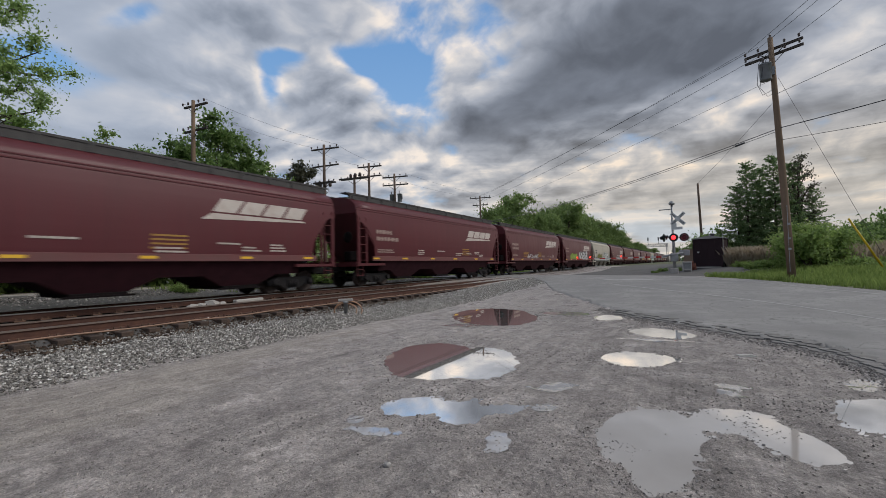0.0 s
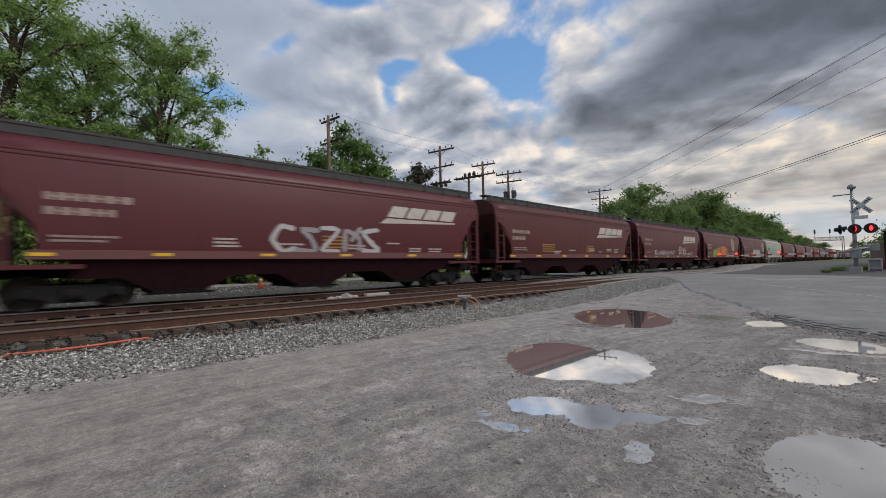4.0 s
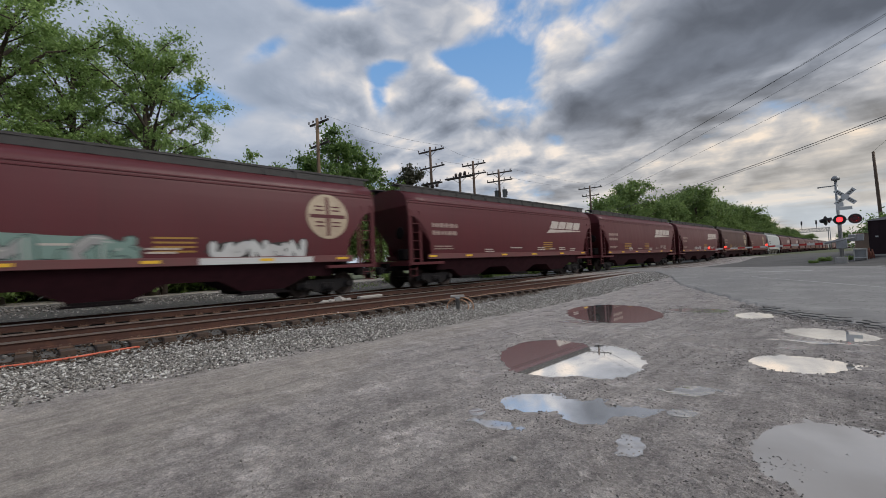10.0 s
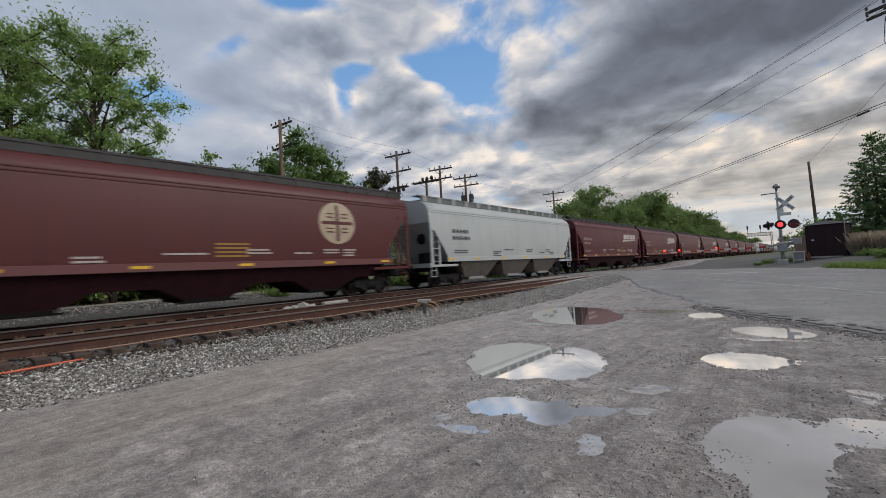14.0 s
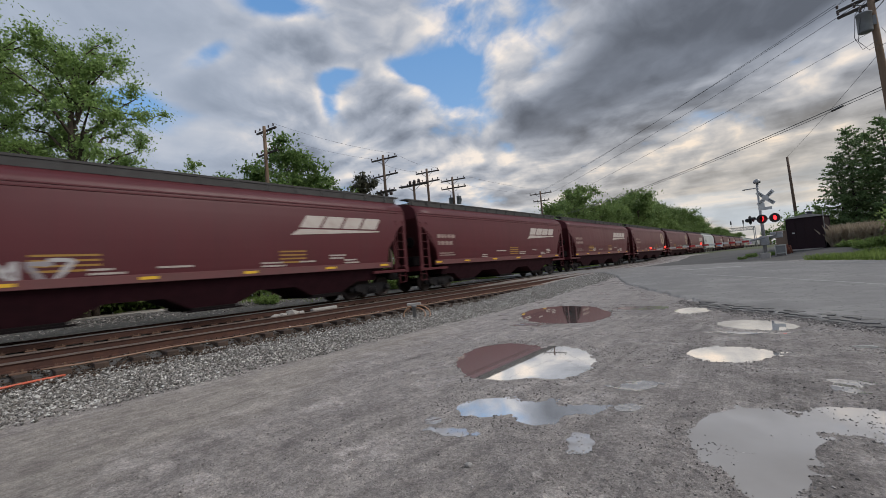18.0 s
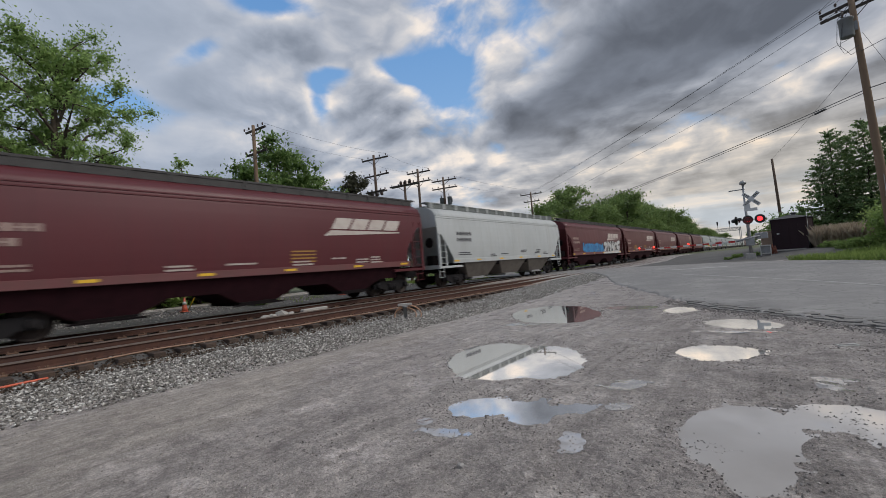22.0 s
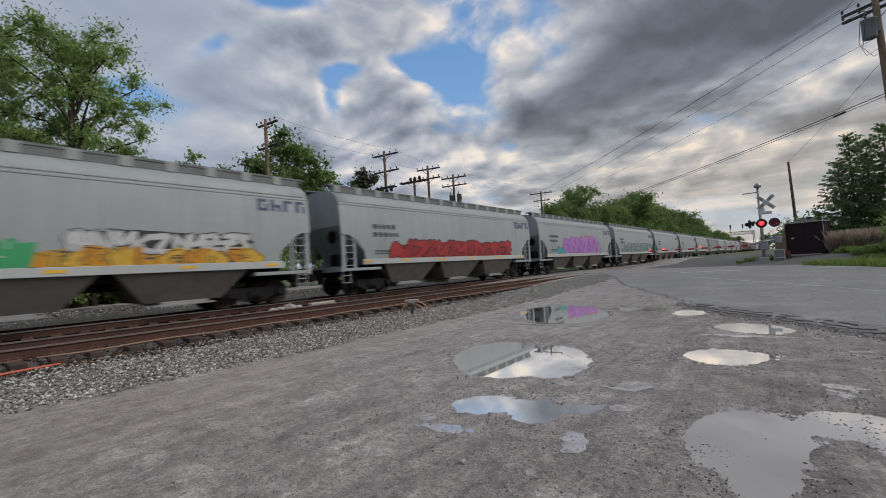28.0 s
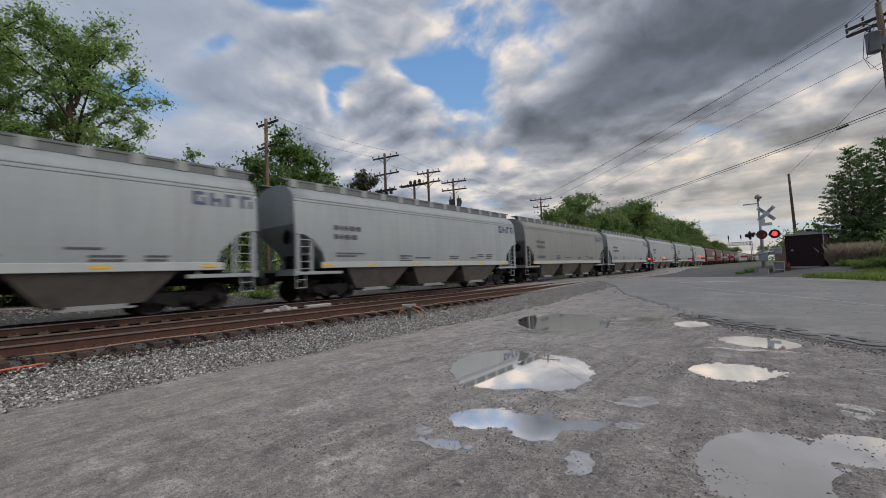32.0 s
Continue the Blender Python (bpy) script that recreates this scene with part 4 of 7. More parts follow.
def car_body(k):
    """Curved side sheets and a pitched roof, with the lower corners cut back over the trucks."""
    bm = bmesh.new()
    L = k.length / 2 - 0.70
    w = k.half - 0.03
    prof = [(w - 0.06, k.sill), (w - 0.01, k.sill + 0.5), (w, k.sill + 1.2), (w - 0.005, k.eave - 0.5), (w - 0.02, k.eave - 0.02), (w - 0.035, k.eave + 0.07), (w - 0.085, k.eave + 0.17), (w - 0.18, k.eave + 0.26), (w - 0.34, k.eave + 0.35),
            (1.0, k.eave + 0.44), (0.45, k.eave + 0.56)]
    prof = [(a - side_in(z, k) if a > 1.1 else a, z) for a, z in prof]
    prof = prof + [(-a, z) for a, z in prof[::-1]]
    ys = np.linspace(-L, L, 15)
    rings = [[bm.verts.new((a, y, z)) for a, z in prof] for y in ys]
    n = len(prof)
    for A, B in zip(rings, rings[1:]):
        for i in range(n):
            f = bm.faces.new((A[i], A[(i + 1) % n], B[(i + 1) % n], B[i]))
            f.smooth = 3 <= i <= 9 or n - 11 <= i <= n - 5
    bm.faces.new(rings[0][::-1])
    bm.faces.new(rings[-1])
    for s in (-1, 1):
        p = Vector((0, s * (L - 0.12), k.cuts[0][1] + 0.25))
        nrm = Vector((0, s * (k.cuts[0][1] + 0.25 - k.sill), -(k.cuts[-1][0] + 0.35)))
        bmesh.ops.bisect_plane(bm, geom=bm.verts[:] + bm.edges[:] + bm.faces[:], plane_co=p, plane_no=nrm, clear_outer=True)
        open_ = [e for e in bm.edges if e.is_boundary]
        if open_:
            bmesh.ops.holes_fill(bm, edges=open_, sides=0)
    return fin(bm)


def ladder(bm, x, y, z0, z1, wide, rungs, along_y=True):
    for s in (-0.5, 0.5):
        o = (0, s * wide, 0) if along_y else (s * wide, 0, 0)
        box(bm, x + o[0], y + o[1], (z0 + z1) / 2, 0.04, 0.04, z1 - z0)
    for i in range(rungs):
        z = z0 + (z1 - z0) * (i + 0.5) / rungs
        if along_y:
            box(bm, x, y, z, 0.025, wide, 0.025)
        else:
            box(bm, x, y, z, wide, 0.025, 0.025)


def side_frame():
    """Cast side frame of a three-piece truck, seen from the side, with its spring nest window."""
    bm = bmesh.new()
    top = [(-1.12, 0.52), (-1.12, 0.34), (-0.88, 0.30), (-0.62, 0.34), (-0.42, 0.20), (0.42, 0.20), (0.62, 0.34), (0.88, 0.30), (1.12, 0.34), (1.12, 0.52), (0.75, 0.66), (-0.75, 0.66)]
    slab(bm, top, "x", -0.07, 0.07)
    box(bm, 0.03, 0, 0.40, 0.20, 0.50, 0.28, 0.03)
    for s in (-0.14, 0.0, 0.14):
        tube(bm, [(0.12, s, 0.26), (0.12, s, 0.52)], 0.055, 8)
    for s in (-0.88, 0.88):
        lathe(bm, [(0.05, 0.0), (0.13, 0.02), (0.13, 0.12), (0.09, 0.16)], 10, pose(0.05, s, 0.46, 0, 90, 0))
    return fin(bm)


def wheelset():
    """Two wheels with flanges on an axle, about its own centre."""
    bm = bmesh.new()
    for s in (-1, 1):
        prof = [(0.10, 0.02), (0.20, 0.03), (0.36, 0.01), (0.40, 0.06), (0.457, 0.065), (0.457, -0.045), (0.487, -0.06), (0.487, -0.085), (0.36, -0.085), (0.20, -0.05), (0.10, -0.06)]
        lathe(bm, prof, 20, pose(s * GAUGE, 0, 0, 0, 90 * s, 0))
        for q in range(3):
            a = q * 2.094
            box(bm, s * (GAUGE + 0.03), 0.27 * math.cos(a), 0.27 * math.sin(a), 0.03, 0.09, 0.09)
    tube(bm, [(-1.0, 0, 0), (1.0, 0, 0)], 0.085, 8)
    return fin(bm)


TRUCK_MESH = {}


def truck(parent, y):
    tr = None
    if not TRUCK_MESH:
        bm = bmesh.new()
        box(bm, 0, 0, 0.52, 2.0, 0.42, 0.24, 0.03)
        tr = part("truck", bm, TRUCK, parent)
        f = part("side_frame", side_frame(), TRUCK, tr)
        f.location.x = 1.02
        w = part("wheelset", wheelset(), WHEEL, tr)
        w.location = (0, 0.88, 0.457)
        TRUCK_MESH.update(truck=tr.data, frame=f.data, wheel=w.data)
        todo_f, todo_w = [-1], [-1]
    else:
        tr = share("truck", TRUCK_MESH["truck"], parent, Matrix())
        todo_f, todo_w = [1, -1], [1, -1]
    tr.location.y = y
    for s in todo_f:
        share("side_frame", TRUCK_MESH["frame"], tr, pose(s * 1.02, 0, 0, 0, 0, 0 if s > 0 else 180))
    for s in todo_w:
        share("wheelset", TRUCK_MESH["wheel"], tr, pose(0, s * 0.88, 0.457))
    return tr


def build_car(k, label):
    car = thing("covered_hopper_car", label, "train car", "cars of the grain train")
    L = k.length / 2 - 0.70
    w = k.half
    part("body", car_body(k), k.paint, car)
    low = [(L - a, z) for a, z in k.cuts]
    outline = [(-L, k.eave - 0.04), (L, k.eave - 0.04)] + low + [(-y, z) for y, z in low[::-1]]
    for s in (-1, 1):
        bm = bmesh.new()
        slab(bm, outline, "x", s * w - 0.015, s * w + 0.0)
        part("side_sheet", curve_side(fin(bm), k), k.paint, car)
    # side sills with their reflective strips
    for s in (-1, 1):
        bm = bmesh.new()
        box(bm, s * (w - 0.03), 0, k.sill + 0.12, 0.09, 2 * L - 2 * k.cuts[-1][0] + 0.5, 0.24, 0.01)
        part("side_sill", bm, WHITE if k.look_ == "light" else SILL_RED, car)
        bm = bmesh.new()
        for j in (0, 1):
            box(bm, s * (w - 0.005 - side_in(k.eave - 0.03 - 0.11 * j, k)), 0, k.eave - 0.03 - 0.11 * j, 0.05, 2 * L, 0.05, 0.008)
        part("roof_rail", bm, k.paint, car)
    strip = None
    for j, f in enumerate((0.0, 0.17, 0.37, 0.57, 0.79, 0.985)):
        y = -L + k.cuts[-1][0] + f * (2 * L - 2 * k.cuts[-1][0])
        at = pose(w + 0.024, y, k.sill + 0.13)
        if strip is None:
            bm = bmesh.new()
            box(bm, 0, 0, 0, 0.006, 0.46, 0.085)
            strip = part("reflective_strip", bm, MARK_YELLOW, car, "yellow reflective strip on the sill")
            strip.matrix_basis = at
        else:
            share("reflective_strip", strip.data, car, at, "yellow reflective strip on the sill")
    # roof: running boards on brackets beside a long trough hatch
    bm = bmesh.new()
    for s in (-1, 1):
        box(bm, s * 0.82, 0, k.top - 0.03, 0.42, 2 * L + 0.3, 0.05)
        for y in np.arange(-L + 0.3, L, 1.1):
            box(bm, s * 0.86, y, k.top - 0.12, 0.30, 0.05, 0.16)
        box(bm, s * 1.03, 0, k.top - 0.035, 0.02, 2 * L + 0.3, 0.07)
    part("running_board", bm, WALKWAY if k.look_ == "light" else WALK_DARK, car, "grey grated running boards")
    for s in (-1, 1):
        bm = bmesh.new()
        box(bm, s * 1.0, 0, k.top - 0.19, 0.03, 2 * L - 0.1, 0.24)
        part("board_apron", bm, WALKWAY if k.look_ == "light" else WALK_DARK, car)
    bm = bmesh.new()
    box(bm, 1.035, -L + 0.3, k.top - 0.16, 0.03, 0.30 if k.look_ == "light" else 0.10, 0.30)
    first = part("running_board_bracket", bm, BRACKET if k.look_ == "light" else WALK_DARK, car)
    for y in np.arange(-L + 1.45, L, 1.15):
        share("running_board_bracket", first.data, car, pose(0, y + L - 0.3, 0))
    bm = bmesh.new()
    box(bm, 0, 0, k.eave + 0.62, 0.62, 2 * L - 1.2, 0.14, 0.03)
    for y in np.arange(-L + 1.2, L - 0.6, 1.4):
        box(bm, 0, y, k.eave + 0.70, 0.72, 0.06, 0.05)
    part("hatch_cover", bm, WALKWAY, car)
    # hoppers hanging under the sill, joined by a belly coloured dark as the shade there
    span = 2 * L - 4.4
    each = span / k.hoppers
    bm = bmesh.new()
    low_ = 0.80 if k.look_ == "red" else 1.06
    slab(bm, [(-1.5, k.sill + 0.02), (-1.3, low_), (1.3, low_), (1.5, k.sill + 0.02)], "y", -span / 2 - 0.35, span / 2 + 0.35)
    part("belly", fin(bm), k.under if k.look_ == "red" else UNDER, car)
    for j in range(k.hoppers):
        y = -span / 2 + each * (j + 0.5)
        bm = bmesh.new()
        a, b_ = each * (0.36 if k.look_ == "red" else 0.46), each * (0.165 if k.look_ == "red" else 0.27)
        lo, hi = 0.42, (0.86 if k.look_ == "red" else k.sill + 0.01)
        ww = 1.32 if k.look_ == "red" else 1.54
        T = [bm.verts.new(p) for p in ((ww, y + a, hi), (ww, y - a, hi), (-ww, y - a, hi), (-ww, y + a, hi))]
        M = [bm.verts.new(p) for p in ((1.15, y + b_, lo), (1.15, y - b_, lo), (-1.15, y - b_, lo), (-1.15, y + b_, lo))]
        for i in range(4):
            bm.faces.new((T[i], T[(i + 1) % 4], M[(i + 1) % 4], M[i]))
        bm.faces.new(M)
        bm.faces.new(T[::-1])
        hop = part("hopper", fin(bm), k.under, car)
        bm = bmesh.new()
        box(bm, 0, y, 0.37, 2.4, each * 0.33, 0.12, 0.01)
        box(bm, 1.22, y, 0.33, 0.06, each * 0.42, 0.06)
        part("outlet_gate", bm, UNDER if k.look_ != "light" else GREY_METAL, hop)
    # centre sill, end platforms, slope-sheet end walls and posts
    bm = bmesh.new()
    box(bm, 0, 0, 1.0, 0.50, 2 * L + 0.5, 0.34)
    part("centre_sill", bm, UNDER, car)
    for s in (-1, 1):
        ye = s * L
        bm = bmesh.new()
        box(bm, 0, ye - s * 1.05, k.sill - 0.18, 2 * w - 0.1, 2.15, 0.12, 0.01)
        box(bm, 0, ye - s * 0.02, k.sill - 0.15, 2 * w - 0.1, 0.10, 0.22)
        plat = part("end_platform", bm, k.paint, car)
        for q in (-1, 1):
            bm = bmesh.new()
            box(bm, q * (w - 0.08), ye - s * 0.10, (k.sill + k.cuts[0][1]) / 2, 0.09, 0.12, k.cuts[0][1] - k.sill + 0.5)
            box(bm, q * (w - 0.12), ye - s * 0.75, (k.sill + k.cuts[0][1]) / 2 - 0.25, 0.07, 0.08, (k.cuts[0][1] - k.sill) * 0.95)
            part("corner_post", bm, k.paint, car)
            bm = bmesh.new()
            ladder(bm, q * (w - 0.05), ye - s * 0.42, k.sill - 0.15, k.cuts[0][1] + 0.2, 0.44, 6)
            part("ladder", bm, k.paint, car)
            bm = bmesh.new()
            for zz in (k.sill - 0.42, k.sill - 0.72):
                box(bm, q * (w - 0.15), ye - s * 0.30, zz, 0.05, 0.42, 0.03)
            for o in (-0.2, 0.2):
                box(bm, q * (w - 0.15), ye - s * 0.30 + o, k.sill - 0.45, 0.03, 0.03, 0.55)
            part("stirrup_step", bm, k.paint, car)
        bm = bmesh.new()
        ladder(bm, -w + 0.45, ye + s * 0.02, k.sill, k.eave, 0.42, 9, False)
        part("end_ladder", bm, k.paint, car)
        bm = bmesh.new()
        box(bm, 0, ye + s * 0.30, 0.86, 0.28, 0.7, 0.26, 0.03)
        box(bm, 0, ye + s * 0.52, 0.86, 0.36, 0.24, 0.34, 0.05)
        part("coupler", bm, TRUCK, car)
        truck(car, s * (L - 1.95))
    bm = bmesh.new()
    lathe(bm, [(0.10, 0), (0.28, 0.0), (0.28, 0.03), (0.10, 0.03)], 14, pose(0.9, -L + 0.08, k.sill + 1.2, 90, 0, 0))
    part("brake_wheel", fin(bm), UNDER, car)
    bm = bmesh.new()
    box(bm, 0.7, -L + 0.55, k.sill + 0.25, 0.5, 0.7, 0.5, 0.05)
    part("valve_box", bm, UNDER, car)
    bm = bmesh.new()
    tube(bm, [(-0.7, L - 0.8, k.sill + 0.12), (0.5, L - 0.8, k.sill + 0.12)], 0.22, 10)
    part("air_tank", fin(bm), UNDER, car)
    return car


def bars(name, car, kind, mat_, x, y, z, rows, wide, tall, seed, gap=0.25):
    """Lines of unreadable lettering as plain bars on the car's side, one part a line."""
    rnd = random.Random(seed)
    step = tall / rows
    for r in range(rows):
        bm = bmesh.new()
        yy, hi, lo = y, [], []
        while yy < y + wide * rnd.uniform(0.75, 1.0):
            l = rnd.uniform(0.08, 0.22) * (1 + step)
            zz, a, t_ = z - r * step, step * 0.275, step * 0.06
            for yv, h_ in ((yy, a), (yy + l, a), (yy + l + 0.002, t_), (yy + l + step * gap - 0.002, t_)):
                hi.append((yv, zz + h_))
                lo.append((yv, zz - h_))
            yy += l + step * gap
        slab(bm, hi[:-1] + lo[:-1][::-1], "x", x, x + 0.006)
        part(name, curve_side(fin(bm), kind), mat_, car)


def flat_shape(bm, x, outline):
    slab(bm, outline, "x", x, x + 0.006)


def add_marks(car, k, style, seed):
    """Side lettering. Seen from the camera's side, the car's +y end lies to the right."""
    rnd = random.Random(seed)
    X_ = k.half + 0.008
    L = k.length / 2 - 0.70
    h = k.sill
    pale = MARK_PALE if k.look_ == "red" else MARK_BLACK
    y_n = -L + (1.38 if k.look_ == "red" else 1.70)
    bars("number_bar", car, k, pale, X_, y_n, h + (1.52 if k.look_ == "red" else 1.65) + rnd.uniform(-.05, .05), 2, 1.6, 0.72, seed)
    bars("number_bar", car, k, pale, X_, y_n + 0.1, h + 0.58, 2, 1.3, 0.22, seed + 1)
    spots = ((-L + 5.3, 3, 0.7), (-1.5, 1, 1.1), (1.2, 2, 0.8), (3.0, 1, 0.7), (L - 4.4, 2, 0.7), (L - 3.5, 3, 0.6))
    for yy, n, wd in spots if seed < 97 else ():
        bars("data_bar", car, k, MARK_WHITE if k.look_ == "red" else MARK_BLACK, X_, yy + rnd.uniform(-.3, .3), h + rnd.choice((0.42, 0.5, 0.62)), n, wd, 0.11 * n, seed + int(yy * 7))
    if k.look_ == "red" and seed < 97:
        for j in range(4):
            for yy, wd in ((0.6 + seed % 3, 1.05), (-3.6, 1.35))[:1 + seed % 2]:
                bm = bmesh.new()
                box(bm, X_ - 0.002, yy, h + 0.42 + 0.13 * j, 0.006, wd, 0.055)
                part("ochre_bar", curve_side(bm, k), MARK_OCHRE, car)
    z0 = k.sill + 1.72
    if style == "wedge":
        # slanted blocks over a long wedge, drawn as plain shapes
        bm = bmesh.new()
        y0, zb = L - 6.0, k.sill + 1.42
        flat_shape(bm, X_, [(y0, zb), (y0 + 4.25, zb + 0.17), (y0 + 4.28, zb + 0.23), (y0 + 0.36, zb + 0.23)])
        for j in range(4):
            a = y0 + 0.38 + j * 0.955
            wd, s_, lo_, up_ = 0.84, 0.34, zb + 0.29, zb + 0.76
            bm2 = bmesh.new()
            flat_shape(bm2, X_, [(a, lo_), (a + wd, lo_), (a + wd + s_, up_), (a + s_, up_)])
            part("emblem_block", curve_side(fin(bm2), k), MARK_WHITE, car, "faded white slanted emblem block")
        part("wedge_emblem", curve_side(fin(bm), k), MARK_WHITE, car, "faded white tapering wedge emblem")
    elif style == "round":
        bm = bmesh.new()
        yc, zc, r = L - (3.95 if seed in (57, 66) else 2.1), k.sill + 1.68, 0.83
        out = [(yc + r * math.cos(q), zc + r * math.sin(q)) for q in np.linspace(0, 2 * math.pi, 33)[:-1]]
        flat_shape(bm, X_, out)
        em = part("round_emblem", curve_side(fin(bm), k), MARK_TAN, car, "faded tan round emblem with a dark cross")
        bm = bmesh.new()
        box(bm, X_ + 0.010, yc, zc, 0.006, 2 * r * 0.86, 0.13)
        box(bm, X_ + 0.011, yc, zc, 0.006, 0.13, 2 * r * 0.86)
        for a in (-1, 1):
            for b_ in (-1, 1):
                box(bm, X_ + 0.010, yc + a * 0.33, zc + b_ * 0.36, 0.006, 0.34, 0.05)
                box(bm, X_ + 0.010, yc + a * 0.33, zc + b_ * 0.22, 0.006, 0.34, 0.05)
        part("cross", curve_side(bm, k), k.paint, em)
    elif style == "blue":
        y0, z1 = L - 2.0, k.sill + 2.24
        for j in range(4):
            bm = bmesh.new()
            a = y0 + j * 0.48
            box(bm, X_, a + 0.09, z1, 0.006, 0.13, 0.42)
            box(bm, X_, a + 0.25, z1 + (0.16 if j != 1 else -0.02), 0.006, 0.26, 0.10)
            if j != 2:
                box(bm, X_, a + 0.35, z1 - 0.08, 0.006, 0.10, 0.26)
            if j == 0:
                box(bm, X_, a + 0.25, z1 - 0.16, 0.006, 0.26, 0.10)
            part("blue_emblem", curve_side(bm, k), MARK_BLUE, car, "dark blue block lettering bar")


def spray(name, colours):
    return [plain(f"{name}_spray_{i}", c, 0.55) for i, c in enumerate(colours)]


GLYPHS = {
    "E": [[(1, 1), (0, 1), (0, 0), (1, 0)], [(0, 0.5), (0.85, 0.52)]], "G": [[(1, 0.92), (0.15, 1), (0, 0.1), (0.9, 0), (1, 0.45), (0.55, 0.45)]],
    "C": [[(1, 0.95), (0.1, 1), (0, 0.25), (0.5, -0.05), (1, 0.25)]], "i": [[(0.5, 0.0), (0.5, 0.5)]],
}


def scrawl(rnd):
    """A rounded stroke run that stands for one sprayed letter."""
    spots = [(0, 0), (0.05, 1), (0.5, 0.5), (1, 1), (0.95, 0), (0.5, 1.05), (0.45, -0.05), (1.0, 0.5), (0, 0.5)]
    first = rnd.choice(([0, 1, 7, 4], [1, 0, 4, 7], [3, 1, 2, 4, 0], [3, 5, 8, 6, 4], [0, 1, 4, 3], [1, 3, 0, 4], [1, 8, 2, 3, 4]))
    runs = [[(spots[i][0] + rnd.uniform(-0.1, 0.1), spots[i][1] + rnd.uniform(-0.1, 0.1)) for i in first]]
    if rnd.random() < 0.5:
        a, c = rnd.choice(((8, 7), (2, 4), (5, 6), (2, 3)))
        runs.append([spots[a], spots[c]])
    return runs


def rounded(pts, step=4):
    """Points of a smooth line through the given ones."""
    out = []
    for i in range(len(pts) - 1):
        p0, p1, p2, p3 = pts[max(i - 1, 0)], pts[i], pts[i + 1], pts[min(i + 2, len(pts) - 1)]
        for j in range(step):
            f = j / step
            soft_ = 0.5 * (2 * p1 + (p2 - p0) * f + (2 * p0 - 5 * p1 + 4 * p2 - p3) * f * f + (3 * p1 - p0 - 3 * p2 + p3) * f ** 3)
            out.append(soft_.lerp(p1.lerp(p2, f), 0.45))
    return out + [pts[-1]]


def ribbon(pts, widths, x, lo, hi):
    """One flat stroke of paint with blunt round ends, as a strip lying on the side sheet."""
    bm = bmesh.new()
    pts = [pts[0] + (pts[0] - pts[1]).normalized() * widths[0] * 0.45] + pts + [pts[-1] + (pts[-1] - pts[-2]).normalized() * widths[-1] * 0.45]
    widths = [widths[0] * 0.45] + widths + [widths[-1] * 0.45]
    rows = []
    for i, p in enumerate(pts):
        d = (pts[min(i + 1, len(pts) - 1)] - pts[max(i - 1, 0)])
        d = d.normalized() if d.length > 1e-6 else Vector((1, 0))
        s_ = Vector((-d.y, d.x)) * widths[i] / 2
        rows.append([bm.verts.new((x, q.x, min(max(q.y, lo), hi))) for q in (p - s_, p + s_)])
    for A, B in zip(rows, rows[1:]):
        bm.faces.new((A[0], B[0], B[1], A[1]))
    return bm


def cloud_coat(y0, y1, z0, z1, x, rnd):
    """A band of ground coat with a lumpy upper edge and a ragged lower one."""
    bm = bmesh.new()
    n = max(14, int((y1 - y0) * 5))
    lumps = [(rnd.uniform(0, 6.28), rnd.uniform(0.8, 2.6)) for _ in range(4)]
    rows = []
    for i in range(n + 1):
        f = i / n
        end = min(1.0, 5 * f, 5 * (1 - f)) ** 0.5
        y = y0 + (y1 - y0) * f
        bump_ = sum(math.sin(y * w + p) for p, w in lumps) / 4
        mid_, half = (z0 + z1) / 2, (z1 - z0) / 2
        rows.append([bm.verts.new((x, y, mid_ - half * end * (0.94 - 0.10 * rnd.random()))), bm.verts.new((x, y, mid_ + half * end * (0.86 + 0.22 * bump_ + 0.05 * rnd.random())))])
    for A, B in zip(rows, rows[1:]):
        bm.faces.new((A[0], B[0], B[1], A[1]))
    return bm


